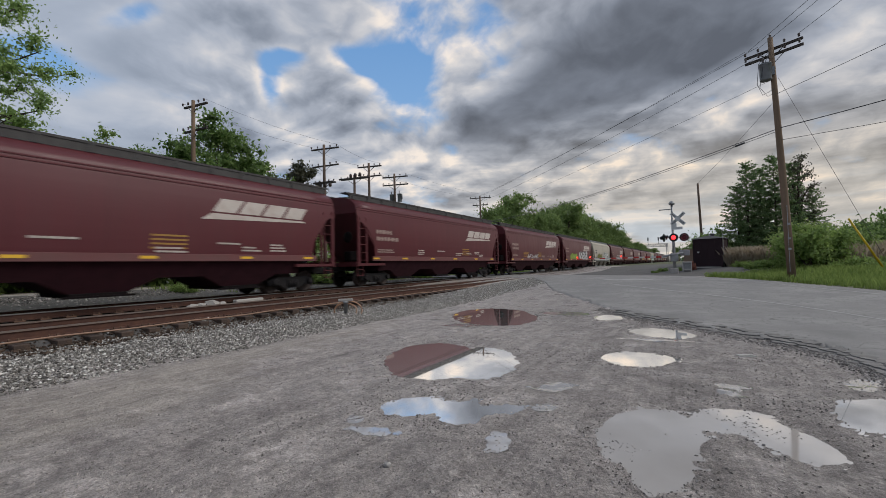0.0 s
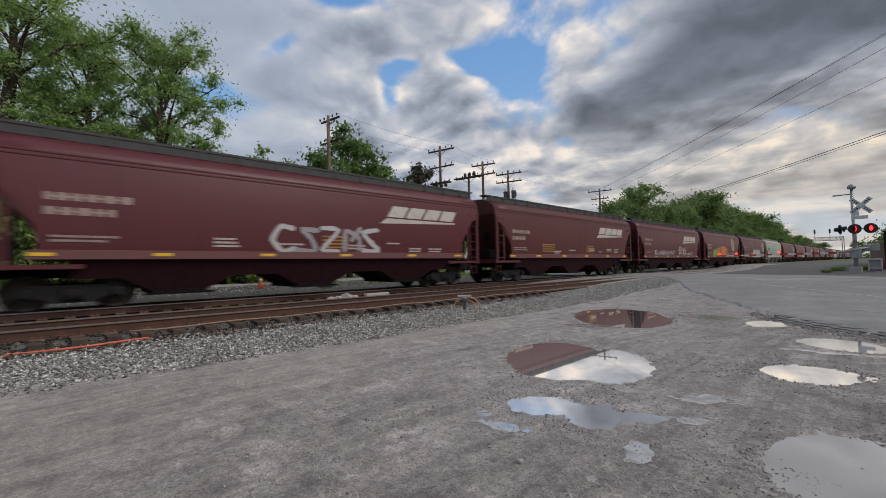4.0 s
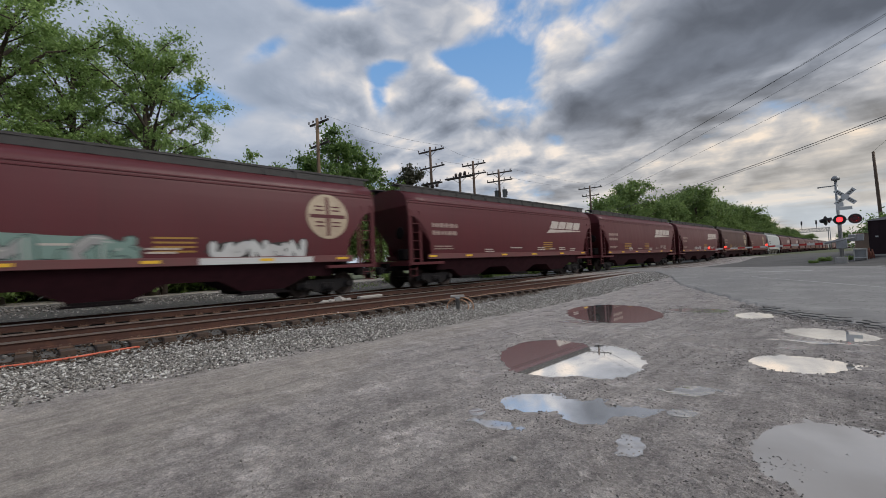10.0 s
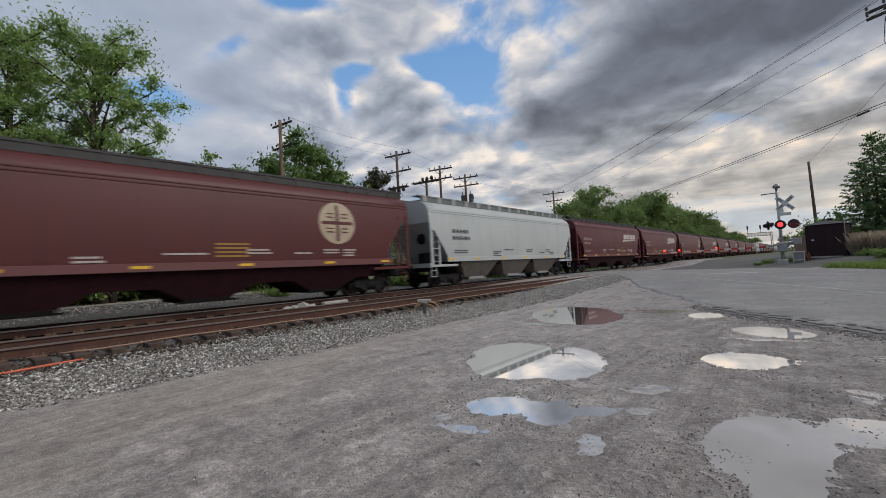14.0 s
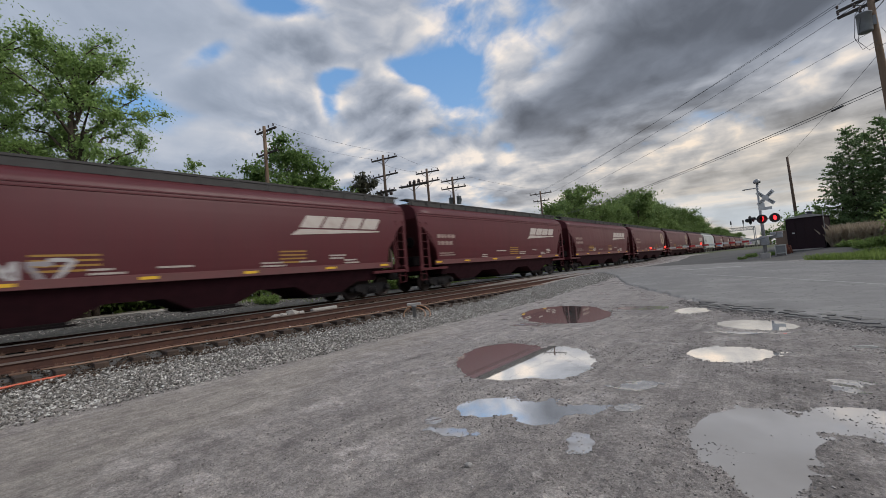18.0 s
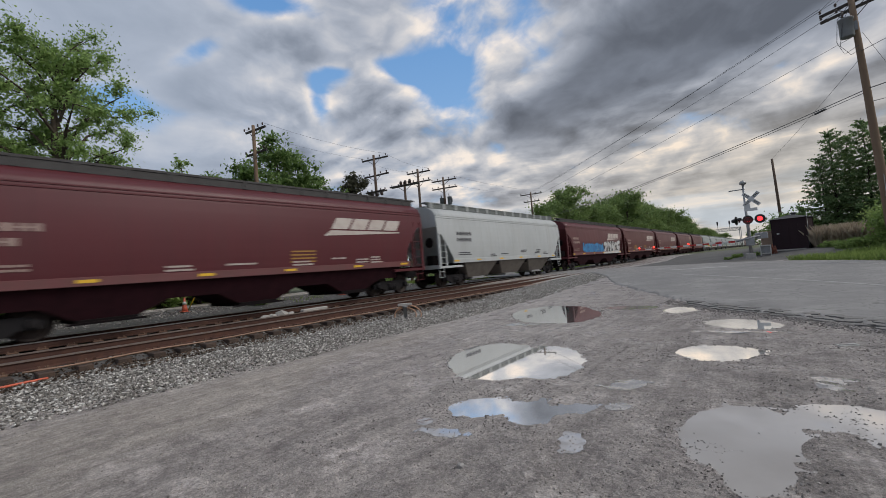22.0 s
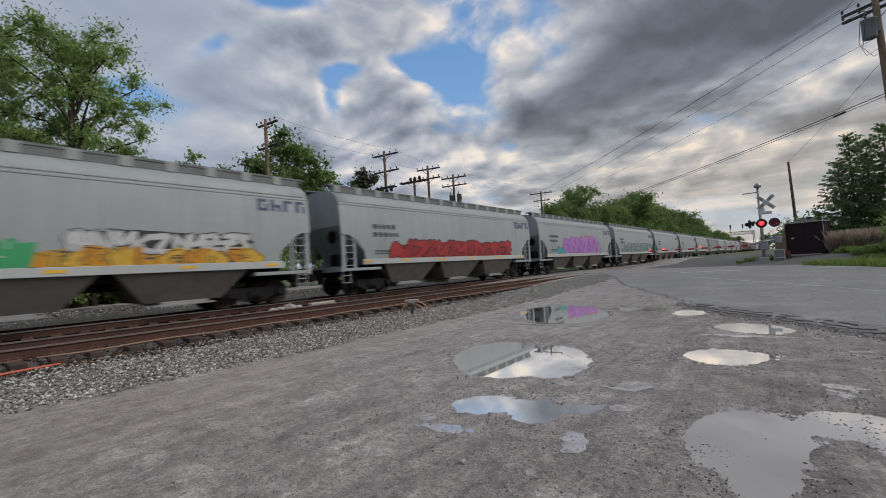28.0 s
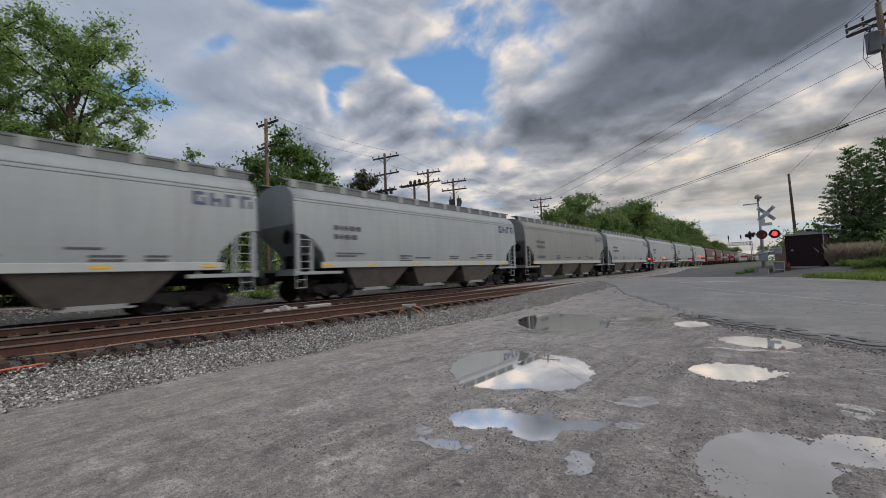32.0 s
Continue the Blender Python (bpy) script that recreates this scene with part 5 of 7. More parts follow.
def graffiti(car, k, y0, y1, z0, z1, col, seed, label, letters=""):
    """Sprayed lettering on the side: a ground coat, heavy outlined strokes and thin highlights, each stroke a part."""
    mats, style = PAINTS[col], STYLE.get(col, {})
    rnd = random.Random(seed)
    X_ = k.half + 0.010
    wide, tall = y1 - y0, z1 - z0
    lo, hi = k.sill + 0.01, k.eave - 0.1
    if col in ("cloud", "white") and k.look_ == "red":
        bm = bmesh.new()
        box(bm, k.half + 0.018, (y0 + y1) / 2, k.sill + 0.11, 0.008, wide + 0.6, 0.20)
        part("painted_sill", bm, mats[1], car, "stretch of sill sprayed white")
    if style.get("ground") is not None:
        part("ground_coat", curve_side(fin(cloud_coat(y0 - 0.15, y1 + 0.15, k.sill + z0 + 0.02, k.sill + z1 + 0.05, X_, rnd)), k), mats[style["ground"]], car, label)
    n = len(letters) or max(3, round(wide / (tall * style.get("fat", 0.86))))
    pitch = wide / n
    lift = 0.004
    for j in range(n):
        runs = GLYPHS[letters[j]] if letters else scrawl(rnd)
        cy, cz = y0 + pitch * (j + 0.10), k.sill + z0 + rnd.uniform(0.04, 0.14) * tall
        ly, lz = pitch * 0.82, tall * rnd.uniform(0.72, 0.86)
        lean = rnd.uniform(-0.15, 0.2)
        th = min(tall * 0.30, pitch * 0.36) * style.get("thin", 1.0)
        fills = style.get("fills", (1, 2))
        fill = fills[j % len(fills)]
        for run in runs:
            pts = rounded([Vector((cy + ly * (u + lean * v), cz + lz * v)) for u, v in run])
            wob = [rnd.uniform(0.8, 1.2) for _ in pts]
            edge = th + style.get("edge", 0.12)
            back = part("spray_painted_stroke", curve_side(fin(ribbon(pts, [edge * w for w in wob], X_ + lift, lo, hi)), k), mats[style.get("outline", 0)], car, label)
            part("fill_coat", curve_side(fin(ribbon(pts, [th * w for w in wob], X_ + lift + 0.003, lo, hi)), k), mats[fill], back)
            if style.get("shine", True):
                m_ = len(pts) // 2
                shine = [p + Vector((-0.12, 0.22)) * th for p in pts[:max(m_, 2)]]
                part("highlight", curve_side(fin(ribbon(shine, [th * 0.16] * len(shine), X_ + lift + 0.006, lo, hi)), k), mats[3], back)
            lift += 0.0008


CUT_A = [(0.0, 3.28), (0.3, 3.22), (0.62, 3.02), (0.95, 2.65), (1.2, 2.15), (1.35, 1.30)]
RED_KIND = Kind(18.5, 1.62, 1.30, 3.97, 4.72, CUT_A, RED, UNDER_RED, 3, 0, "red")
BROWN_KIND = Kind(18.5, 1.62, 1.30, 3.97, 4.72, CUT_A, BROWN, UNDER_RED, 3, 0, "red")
GLOSS_RED_KIND = Kind(18.5, 1.62, 1.30, 3.97, 4.72, CUT_A, GLOSS_RED, UNDER_RED, 3, 0, "red")
CREAM_KIND = Kind(17.5, 1.60, 1.30, 3.98, 4.70, CUT_A, CREAM, UNDER_GREY, 3, 1, "light")
WHITE_KIND = Kind(17.7, 1.60, 1.30, 3.98, 4.74, [(0.0, 2.95), (0.3, 2.9), (1.5, 1.30)], WHITE, UNDER_GREY, 3, 1, "light")
GREY_KIND = Kind(17.6, 1.60, 1.30, 3.99, 4.74, [(0.0, 2.60), (0.4, 2.56), (0.8, 2.36), (1.15, 1.95), (1.35, 1.30)], GREY, UNDER_GREY, 3, 1, "light")
DUSTY_KIND = Kind(17.6, 1.60, 1.30, 3.99, 4.74, [(0.0, 2.60), (0.4, 2.56), (0.8, 2.36), (1.15, 1.95), (1.35, 1.30)], DARKGREY, UNDER_GREY, 3, 1, "light")

# order in the train: k, make, emblem
ORDER = {}
for k in range(-2, 67):
    ORDER[k] = ("red", "wedge")
for k in (7, 8, 10, 11, 15, 16, 20, 24, 25, 31, 32):
    ORDER[k] = ("red", "round")
for k in (3, 9):
    ORDER[k] = ("cream", "")
for k in (17, 27):
    ORDER[k] = ("white", "")
for k in list(range(33, 45)) + [50, 51, 52, 55, 58, 59, 60, 61]:
    ORDER[k] = ("grey", "blue")
ORDER[40] = ("dusty", "blue")
for k in (15, 47):
    ORDER[k] = ("brown", ORDER[k][1])
# red cars whose colour carries a tint of distant gloss
for k in (5, 16, 29, 46, 54):
    ORDER[k] = ("brick", ORDER[k][1])
KINDS = {"red": RED_KIND, "brown": BROWN_KIND, "brick": GLOSS_RED_KIND, "cream": CREAM_KIND, "white": WHITE_KIND, "grey": GREY_KIND, "dusty": DUSTY_KIND}
LABELS = {"red": "oxide-red covered grain hopper car", "brown": "dull brown covered grain hopper car", "brick": "gloss-tinted red covered grain hopper car", "cream": "dirty cream covered grain hopper car", "white": "off-white covered hopper car",
          "grey": "light grey covered hopper car", "dusty": "dusty dark grey covered hopper car"}

# spray paintings by car: from, to along the side, low, high, colours, words
S = {
    "bw": [(0.50, 0.50, 0.50), (0.03, 0.03, 0.03), (0.04, 0.04, 0.045), (0.45, 0.45, 0.45)],
    "green": [(0.05, 0.09, 0.02), (0.22, 0.33, 0.04), (0.14, 0.24, 0.04), (0.5, 0.55, 0.3)],
    "olive": [(0.05, 0.045, 0.01), (0.20, 0.19, 0.03), (0.13, 0.13, 0.03), (0.05, 0.04, 0.02)],
    "pale": [(0.40, 0.38, 0.38), (0.50, 0.48, 0.49), (0.32, 0.30, 0.32), (0.16, 0.12, 0.13)],
    "fire": [(0.42, 0.40, 0.22), (0.60, 0.20, 0.06), (0.45, 0.07, 0.05), (0.03, 0.02, 0.02)],
    "teal": [(0.05, 0.075, 0.07), (0.27, 0.50, 0.48), (0.24, 0.47, 0.46), (0.36, 0.56, 0.54)],
    "mint": [(0.03, 0.05, 0.05), (0.18, 0.28, 0.25), (0.30, 0.30, 0.30), (0.45, 0.45, 0.43)],
    "blue": [(0.02, 0.05, 0.13), (0.03, 0.18, 0.42), (0.04, 0.24, 0.50), (0.02, 0.03, 0.05)],
    "white": [(0.03, 0.03, 0.03), (0.55, 0.56, 0.56), (0.50, 0.50, 0.50), (0.03, 0.03, 0.03)],
    "gold": [(0.60, 0.27, 0.02), (0.62, 0.33, 0.03), (0.66, 0.40, 0.05), (0.05, 0.04, 0.03)],
    "jade": [(0.05, 0.33, 0.13), (0.06, 0.42, 0.18), (0.05, 0.36, 0.15), (0.42, 0.50, 0.44)],
    "cloud": [(0.50, 0.51, 0.50), (0.36, 0.38, 0.36), (0.44, 0.45, 0.44), (0.10, 0.10, 0.10)],
    "sun": [(0.62, 0.46, 0.04), (0.66, 0.50, 0.06), (0.6, 0.42, 0.03), (0.5, 0.5, 0.4)],
    "lagoon": [(0.03, 0.34, 0.34), (0.04, 0.42, 0.40), (0.05, 0.38, 0.38), (0.2, 0.5, 0.5)],
    "crimson": [(0.035, 0.02, 0.02), (0.40, 0.035, 0.035), (0.30, 0.03, 0.035), (0.05, 0.02, 0.02)],
    "candy": [(0.62, 0.045, 0.10), (0.34, 0.20, 0.58), (0.38, 0.22, 0.60), (0.66, 0.20, 0.40)],
    "ink": [(0.03, 0.035, 0.04), (0.30, 0.33, 0.33), (0.18, 0.40, 0.41), (0.5, 0.5, 0.5)],
}
SPRAYS = {
    1: [(-3.0, 0.2, 0.1, 0.7, "pale")], 2: [(-5.1, -1.6, 0.15, 0.85, "green"), (-0.3, 5.0, 0.10, 1.25, "bw")],
    3: [(-4.6, -0.6, 0.22, 1.05, "olive"), (0.9, 5.6, 0.40, 1.45, "white")], 4: [(-1.8, 2.6, 0.2, 1.2, "pale")],
    6: [(-5.0, 0.2, 0.1, 0.7, "pale"), (1.2, 3.4, 0.3, 1.1, "pale")], 7: [(-5.0, -3.2, 0.1, 0.9, "green"), (-3.4, 1.8, 0.05, 1.3, "fire")],
    8: [(-1.2, 4.0, 0.10, 1.20, "cloud"), (-2.1, -1.2, 0.05, 0.7, "sun"), (4.0, 5.2, 0.05, 0.4, "sun")], 9: [(-4.6, 4.6, 0.22, 2.15, "teal")],
    11: [(-4.2, 0.7, 0.05, 0.85, "mint"), (2.5, 5.5, 0.04, 0.72, "white")],
    14: [(-2.6, -0.6, 0.1, 0.6, "pale"), (0.8, 2.4, 0.1, 0.6, "pale")], 21: [(-6.0, -3.4, 0.05, 0.7, "pale")], 25: [(0.2, 2.2, 0.2, 0.7, "pale"), (3.0, 6.2, 0.05, 0.7, "mint")],
    28: [(-4.8, 1.2, 0.05, 1.05, "blue"), (1.4, 7.0, 0.05, 1.30, "white")], 33: [(-6.2, 0.4, 0.05, 0.85, "jade"), (0.2, 6.2, 0.05, 0.72, "gold"), (-6.0, -0.6, 0.55, 1.3, "white"), (1.2, 5.8, 0.62, 1.15, "white")],
    34: [(-5.4, 5.4, 0.06, 1.05, "crimson")], 35: [(-3.9, 4.5, 0.10, 1.65, "candy"), (-5.0, -4.0, 0.06, 0.75, "lagoon"), (4.5, 5.2, 0.06, 0.55, "lagoon")],
    36: [(-4.9, 6.4, 0.06, 1.20, "ink"), (-6.4, -5.0, 0.06, 0.4, "lagoon")],
}
PAINTS = {n: spray(n, c) for n, c in S.items()}
# which of its colours each painting uses for the ground coat, the outline and the letters
STYLE = {
    "bw": {"ground": 1, "outline": 1, "fills": (0,), "edge": 0.16}, "green": {"ground": 1, "outline": 2, "fills": (1,), "shine": False}, "olive": {"ground": 1, "outline": 0, "fills": (2, 1), "edge": 0.06},
    "pale": {"thin": 0.5, "edge": 0.02, "shine": False}, "fire": {"ground": 0, "outline": 3, "fills": (1, 2, 1), "edge": 0.10}, "teal": {"edge": 0.10, "thin": 0.68, "shine": False}, "mint": {"ground": 1, "edge": 0.06},
    "blue": {"ground": 1, "outline": 0, "fills": (2, 1), "edge": 0.05, "shine": False}, "white": {"ground": 0, "outline": 0, "fills": (1, 2), "edge": 0.08, "shine": False},
    "gold": {"ground": 1, "outline": 3, "fills": (0, 2), "edge": 0.05}, "jade": {"ground": 1, "outline": 0, "fills": (3, 2), "edge": 0.05}, "cloud": {"ground": 1, "outline": 1, "fills": (0, 2), "edge": 0.05},
    "crimson": {"ground": 2, "outline": 0, "fills": (1, 2), "edge": 0.10, "shine": False}, "candy": {"ground": 1, "outline": 0, "fills": (1, 2), "edge": 0.13, "thin": 0.85}, "ink": {"outline": 0, "fills": (1, 1, 2), "edge": 0.17, "fat": 0.62, "thin": 0.8},
}
WORDS = {"bw": "black and white", "green": "lime green", "olive": "olive", "pale": "pale grey", "fire": "orange and red", "teal": "teal", "mint": "grey-green", "blue": "bright blue",
         "white": "white and black", "gold": "golden yellow", "jade": "green and white", "crimson": "dark red", "cloud": "pale grey", "sun": "yellow", "lagoon": "teal", "candy": "red and violet", "ink": "black and teal"}

TEMPLATES = {n: build_car(k, LABELS[n]) for n, k in KINDS.items()}
CARS, CENTRE, COUPLING = {}, {}, {}
START = 14.33  # coupling between cars -1 and 0 at the clip's start
pos = START
# metres from coupling to coupling, as slack in the draft gear leaves them
PITCH = [18.67, 18.83, 18.33, 17.58, 18.44, 18.44, 18.44, 18.84, 18.53, 17.43, 18.86, 18.85, 18.86, 18.29, 18.46, 19.43, 18.74, 17.58, 18.19, 18.19,
         18.59, 17.62, 18.33, 18.38, 18.78, 18.61, 17.99, 17.86, 18.61, 17.55, 18.94, 18.89, 18.78, 17.63, 17.63, 17.74, 17.63, 17.46, 17.62]
for k in range(0, 67):
    ln = PITCH[k] if k < len(PITCH) else KINDS[ORDER[k][0]].length
    CENTRE[k], COUPLING[k] = pos + ln / 2, pos
    pos += ln
CENTRE[-1] = START - RED_KIND.length / 2
CENTRE[-2] = START - RED_KIND.length * 1.5
used = set()
for k, (make, emblem) in ORDER.items():
    place = pose(FAR_TRACK, CENTRE[k], RAIL_Z)
    if make in used:
        car = copy_thing(TEMPLATES[make], place)
    else:
        used.add(make)
        car = TEMPLATES[make]
        car.matrix_basis = place
    CARS[k] = car
# cars that never come near go without their smallest fittings
for k in range(48, 67):
    for small in [o for o in CARS[k].children_recursive if o.name.split(".")[0] in ("brake_wheel", "valve_box", "air_tank", "stirrup_step", "outlet_gate", "end_ladder", "reflective_strip", "running_board_bracket")]:
        bpy.data.objects.remove(small)
for k, (make, emblem) in ORDER.items():
    add_marks(CARS[k], KINDS[make], emblem, 50 + k)
    for i, (a, b_, c, d, col) in enumerate(SPRAYS.get(k, ())):
        graffiti(CARS[k], KINDS[make], a, b_, c, d, col, k * 10 + i, WORDS[col] + " spray painting", "EGCi" if k == 9 else "")
    first = SPRAYS[k][0][4] if k in SPRAYS else ""
    extra = {"wedge": "with a white wedge emblem", "round": "with a faded tan round emblem", "blue": "with blue block lettering", "": "with grey running boards"}[emblem]
    CARS[k]["label"] = LABELS[make] + " " + (extra if not first else "with " + WORDS[first] + " spray paint")

# ---- crossing signal, gate, shed and cabinets beyond the road ----


def gz(x, y):
    return float(ground_z(x, y, False))


MX, MY, MZ = -1.13, 35.0, 0.45
signal = thing("crossing_signal", "grey crossing signal mast with crossbuck, round lamps and lowered gate", "crossing signal", m=pose(MX, MY, MZ))
bm = bmesh.new()
tube(bm, [(0, 0, 0), (0, 0, 5.15)], 0.075, 10)
lathe(bm, [(0.16, 0.0), (0.16, 0.35), (0.10, 0.45)], 10)
part("mast", fin(bm), GREY_METAL, signal)
bm = bmesh.new()
box(bm, 0, 0, 0.22, 0.55, 0.55, 0.5, 0.03)
part("concrete_footing", bm, CONCRETE, signal)
bm = bmesh.new()
lathe(bm, [(0.06, 0), (0.19, 0.04), (0.21, 0.14), (0.15, 0.26), (0.04, 0.32)], 12, pose(0, 0, 5.15))
part("bell", fin(bm), GREY_METAL, signal)
bm = bmesh.new()
tube(bm, [(-0.85, 0, 4.83), (0.1, 0, 4.88)], 0.025, 6)
box(bm, -0.45, 0, 4.86, 0.8, 0.03, 0.06)
part("top_arm", bm, GREY_METAL, signal)
for turn in (45, -45):
    bm = bmesh.new()
    box(bm, 0, 0, 0, 1.22, 0.012, 0.23, m=pose(0, 0, 0, 0, turn, 0))
    blade = part("crossbuck_blade", bm, SIGN_WHITE, signal, "white crossbuck blade with unreadable dark lettering")
    blade.location = (0.36, -0.12 - (0.02 if turn > 0 else 0), 4.12)
    bm = bmesh.new()
    for j in (-4, -3, -2, 2, 3, 4):
        c, s = math.cos(radians(turn)), math.sin(radians(turn))
        box(bm, 0.118 * j * c, -0.009, -0.118 * j * s, 0.055, 0.006, 0.12, m=pose(0, 0, 0, 0, turn, 0))
    part("lettering_bars", bm, BLACK, blade)
bm = bmesh.new()
box(bm, 0.10, -0.11, 3.66, 0.34, 0.015, 0.26)
box(bm, 0.28, -0.11, 3.42, 0.72, 0.015, 0.20)
part("tracks_plate", bm, SIGN_WHITE, signal)
bm = bmesh.new()
tube(bm, [(-0.72, 0, 2.76), (0.80, 0, 2.74)], 0.035, 8)
box(bm, 0, 0, 2.75, 0.2, 0.2, 0.16, 0.02)
part("lamp_crossarm", bm, GREY_METAL, signal)


def lamp(x, turn, name):
    """Round black backboard with hood; its lens disc is red and lit on one face and dark on the other."""
    bm = bmesh.new()
    lathe(bm, [(0.29, 0.0), (0.30, 0.015), (0.29, 0.03)], 24, pose(0, 0, 0, 90, 0, 0))
    lathe(bm, [(0.10, 0.03), (0.14, 0.10), (0.10, 0.22)], 12, pose(0, 0.03, 0, -90, 0, 0))
    bp = part("lamp_unit", bm, BLACK, signal, "black round backboard with a hood")
    bm = bmesh.new()
    rows = [[bm.verts.new((r_ * math.cos(radians(a)), d_, r_ * math.sin(radians(a)))) for a in np.linspace(15, 165, 13)] for r_, d_ in ((0.17, -0.03), (0.17, -0.30), (0.18, -0.30), (0.18, -0.03))]
    for A, B in zip(rows, rows[1:]):
        for n_ in range(12):
            bm.faces.new((A[n_], A[n_ + 1], B[n_ + 1], B[n_]))
    part("hood", fin(bm), BLACK, bp, "black lamp hood")
    bp.matrix_basis = pose(x, -0.16, 2.74, 0, 0, turn)
    bm = bmesh.new()
    lathe(bm, [(0.02, 0.0), (0.145, 0.0), (0.15, 0.012)], 20, pose(0, -0.008, 0, 90, 0, 0), 0)
    lathe(bm, [(0.02, 0.0), (0.145, 0.0), (0.15, 0.012)], 20, pose(0, 0.008, 0, -90, 0, 0), 1)
    lens = part("lens", fin(bm), [RED_LAMP, DARK_LENS], bp, "red lens")
    lens.location = (0, -0.19, 0)
    return lens


LENS_C = lamp(0.05, 0, "c")
LENS_R = lamp(0.72, 0, "r")
lens_l = lamp(-0.60, 75, "l")
lens_l.rotation_euler.z = math.pi
lens_l.data.materials[0] = DARK_LENS
# gate machine, counterweights and the lowered arm
bm = bmesh.new()
box(bm, 0.05, 0.0, 1.28, 0.50, 0.46, 0.62, 0.04)
part("gate_machine", bm, GREY_METAL, signal)
ARM_DIR = Vector((-0.85, -0.53, -0.008))
side = Vector((-ARM_DIR.y, ARM_DIR.x, 0)).normalized()
bm = bmesh.new()
for o in (-0.33, 0.33):
    p = side * o
    tube(bm, [Vector((0, 0, 1.34)) - ARM_DIR * 1.0 + p + Vector((0, 0, 0.35)), Vector((0, 0, 1.34)) + ARM_DIR * 0.9 + p * 0.5], 0.05, 6)
for o in (-0.33, 0.33):
    q = Vector((0, 0, 1.6)) - ARM_DIR * 0.8 + side * o
    box(bm, q.x, q.y, q.z, 0.34, 0.30, 0.42, 0.03)
part("counterweight", bm, GREY_METAL, signal)
arm = None
n_seg = 16
for j in range(n_seg):
    a, b_ = 0.5 + 6.7 * j / n_seg, 0.5 + 6.7 * (j + 1) / n_seg
    bm = bmesh.new()
    c = Vector((0, 0, 1.34)) + ARM_DIR * (a + b_) / 2
    ang = math.degrees(math.atan2(ARM_DIR.y, ARM_DIR.x))
    box(bm, c.x, c.y, c.z, b_ - a + 0.002, 0.04, 0.13 - 0.004 * j, m=pose(0, 0, 0, 0, 0, ang))
    part("gate_arm_stripe", bm, RED_PAINT if j % 2 else SIGN_WHITE, signal)
for d in (3.9, 6.2, 7.15):
    bm = bmesh.new()
    c = Vector((0, 0, 1.34)) + ARM_DIR * d
    lathe(bm, [(0.03, 0), (0.055, 0.01), (0.055, 0.11), (0.03, 0.12)], 10, pose(c.x, c.y, c.z + 0.06))
    part("gate_lamp", fin(bm), ARM_LAMP, signal, "lit red gate lamp")
# conduit down the mast
bm = bmesh.new()
tube(bm, [(0.1, 0.05, 0.0), (0.1, 0.05, 2.6)], 0.025, 6)
box(bm, 0.02, -0.12, 2.2, 0.18, 0.14, 0.30, 0.02)
part("junction_box", bm, GREY_METAL, signal)

# maroon relay shed
SX, SY = 1.28, 38.6
SZ = gz(SX, SY)
shed = thing("relay_shed", "dark maroon metal relay shed with a low pitched grey roof", "shed", m=pose(SX, SY, SZ, 0, 0, -16))
bm = bmesh.new()
box(bm, 0, 0, 1.10, 1.95, 1.6, 2.2, 0.015)
part("wall", bm, SHED, shed)
for xx in (-0.5, 0.0, 0.5):
    bm = bmesh.new()
    box(bm, xx, -0.805, 1.1, 0.03, 0.02, 2.15)
    part("seam", bm, SHED, shed)
for p in ((-0.96, -0.79), (0.96, -0.79), (0.96, 0.79), (-0.96, 0.79)):
    bm = bmesh.new()
    box(bm, p[0], p[1], 1.1, 0.07, 0.07, 2.22)
    part("corner_trim", bm, SHED, shed)
bm = bmesh.new()
A = [bm.verts.new(p) for p in ((-1.08, -0.9, 2.2), (1.08, -0.9, 2.2), (1.08, 0.9, 2.2), (-1.08, 0.9, 2.2))]
B = [bm.verts.new((x * 0.12, y * 0.12, 2.48)) for x, y in ((-1, -1), (1, -1), (1, 1), (-1, 1))]
for i in range(4):
    bm.faces.new((A[i], A[(i + 1) % 4], B[(i + 1) % 4], B[i]))
bm.faces.new(B)
bm.faces.new(A[::-1])
part("roof", fin(bm), SHED_ROOF, shed)
bm = bmesh.new()
lathe(bm, [(0.14, 0), (0.14, 0.08), (0.22, 0.10), (0.20, 0.16), (0.02, 0.2)], 10, pose(0.15, 0, 2.44))
part("roof_vent", fin(bm), SHED_ROOF, shed)
bm = bmesh.new()
box(bm, -0.62, -0.815, 1.18, 0.14, 0.02, 0.09)
part("label_plate", bm, SIGN_WHITE, shed)
bm = bmesh.new()
for xx in (-0.7, 0.7):
    box(bm, xx, -0.6, 0.03, 0.25, 0.25, 0.14)
box(bm, 0.0, -0.83, 0.0, 1.7, 0.06, 0.10)
part("skid", bm, CONCRETE, shed)
bm = bmesh.new()
tube(bm, [(1.0, -0.6, 0), (1.0, -0.6, 2.55)], 0.02, 6)
part("conduit", bm, GREY_METAL, shed)

cab = thing("white_cabinet", "small white utility cabinet on legs beside the shed", "cabinet", m=pose(-0.32, 36.4, gz(-0.3, 36.4)))
bm = bmesh.new()
for xx in (-0.28, 0.28):
    box(bm, xx, 0, 0.36, 0.06, 0.5, 0.72)
box(bm, 0, 0, 0.70, 0.62, 0.52, 0.08, 0.01)
box(bm, 0, 0, 0.16, 0.62, 0.52, 0.06, 0.01)
part("frame", bm, WHITE_PAINT, cab)
bm = bmesh.new()
box(bm, 0, 0.1, 0.43, 0.50, 0.3, 0.5)
part("panel", bm, GREY_METAL, cab)
tanbox = thing("tan_cabinet", "tan metal equipment cabinet behind the relay shed", "cabinet", m=pose(-0.10, 40.4, gz(0, 40.4)))
bm = bmesh.new()
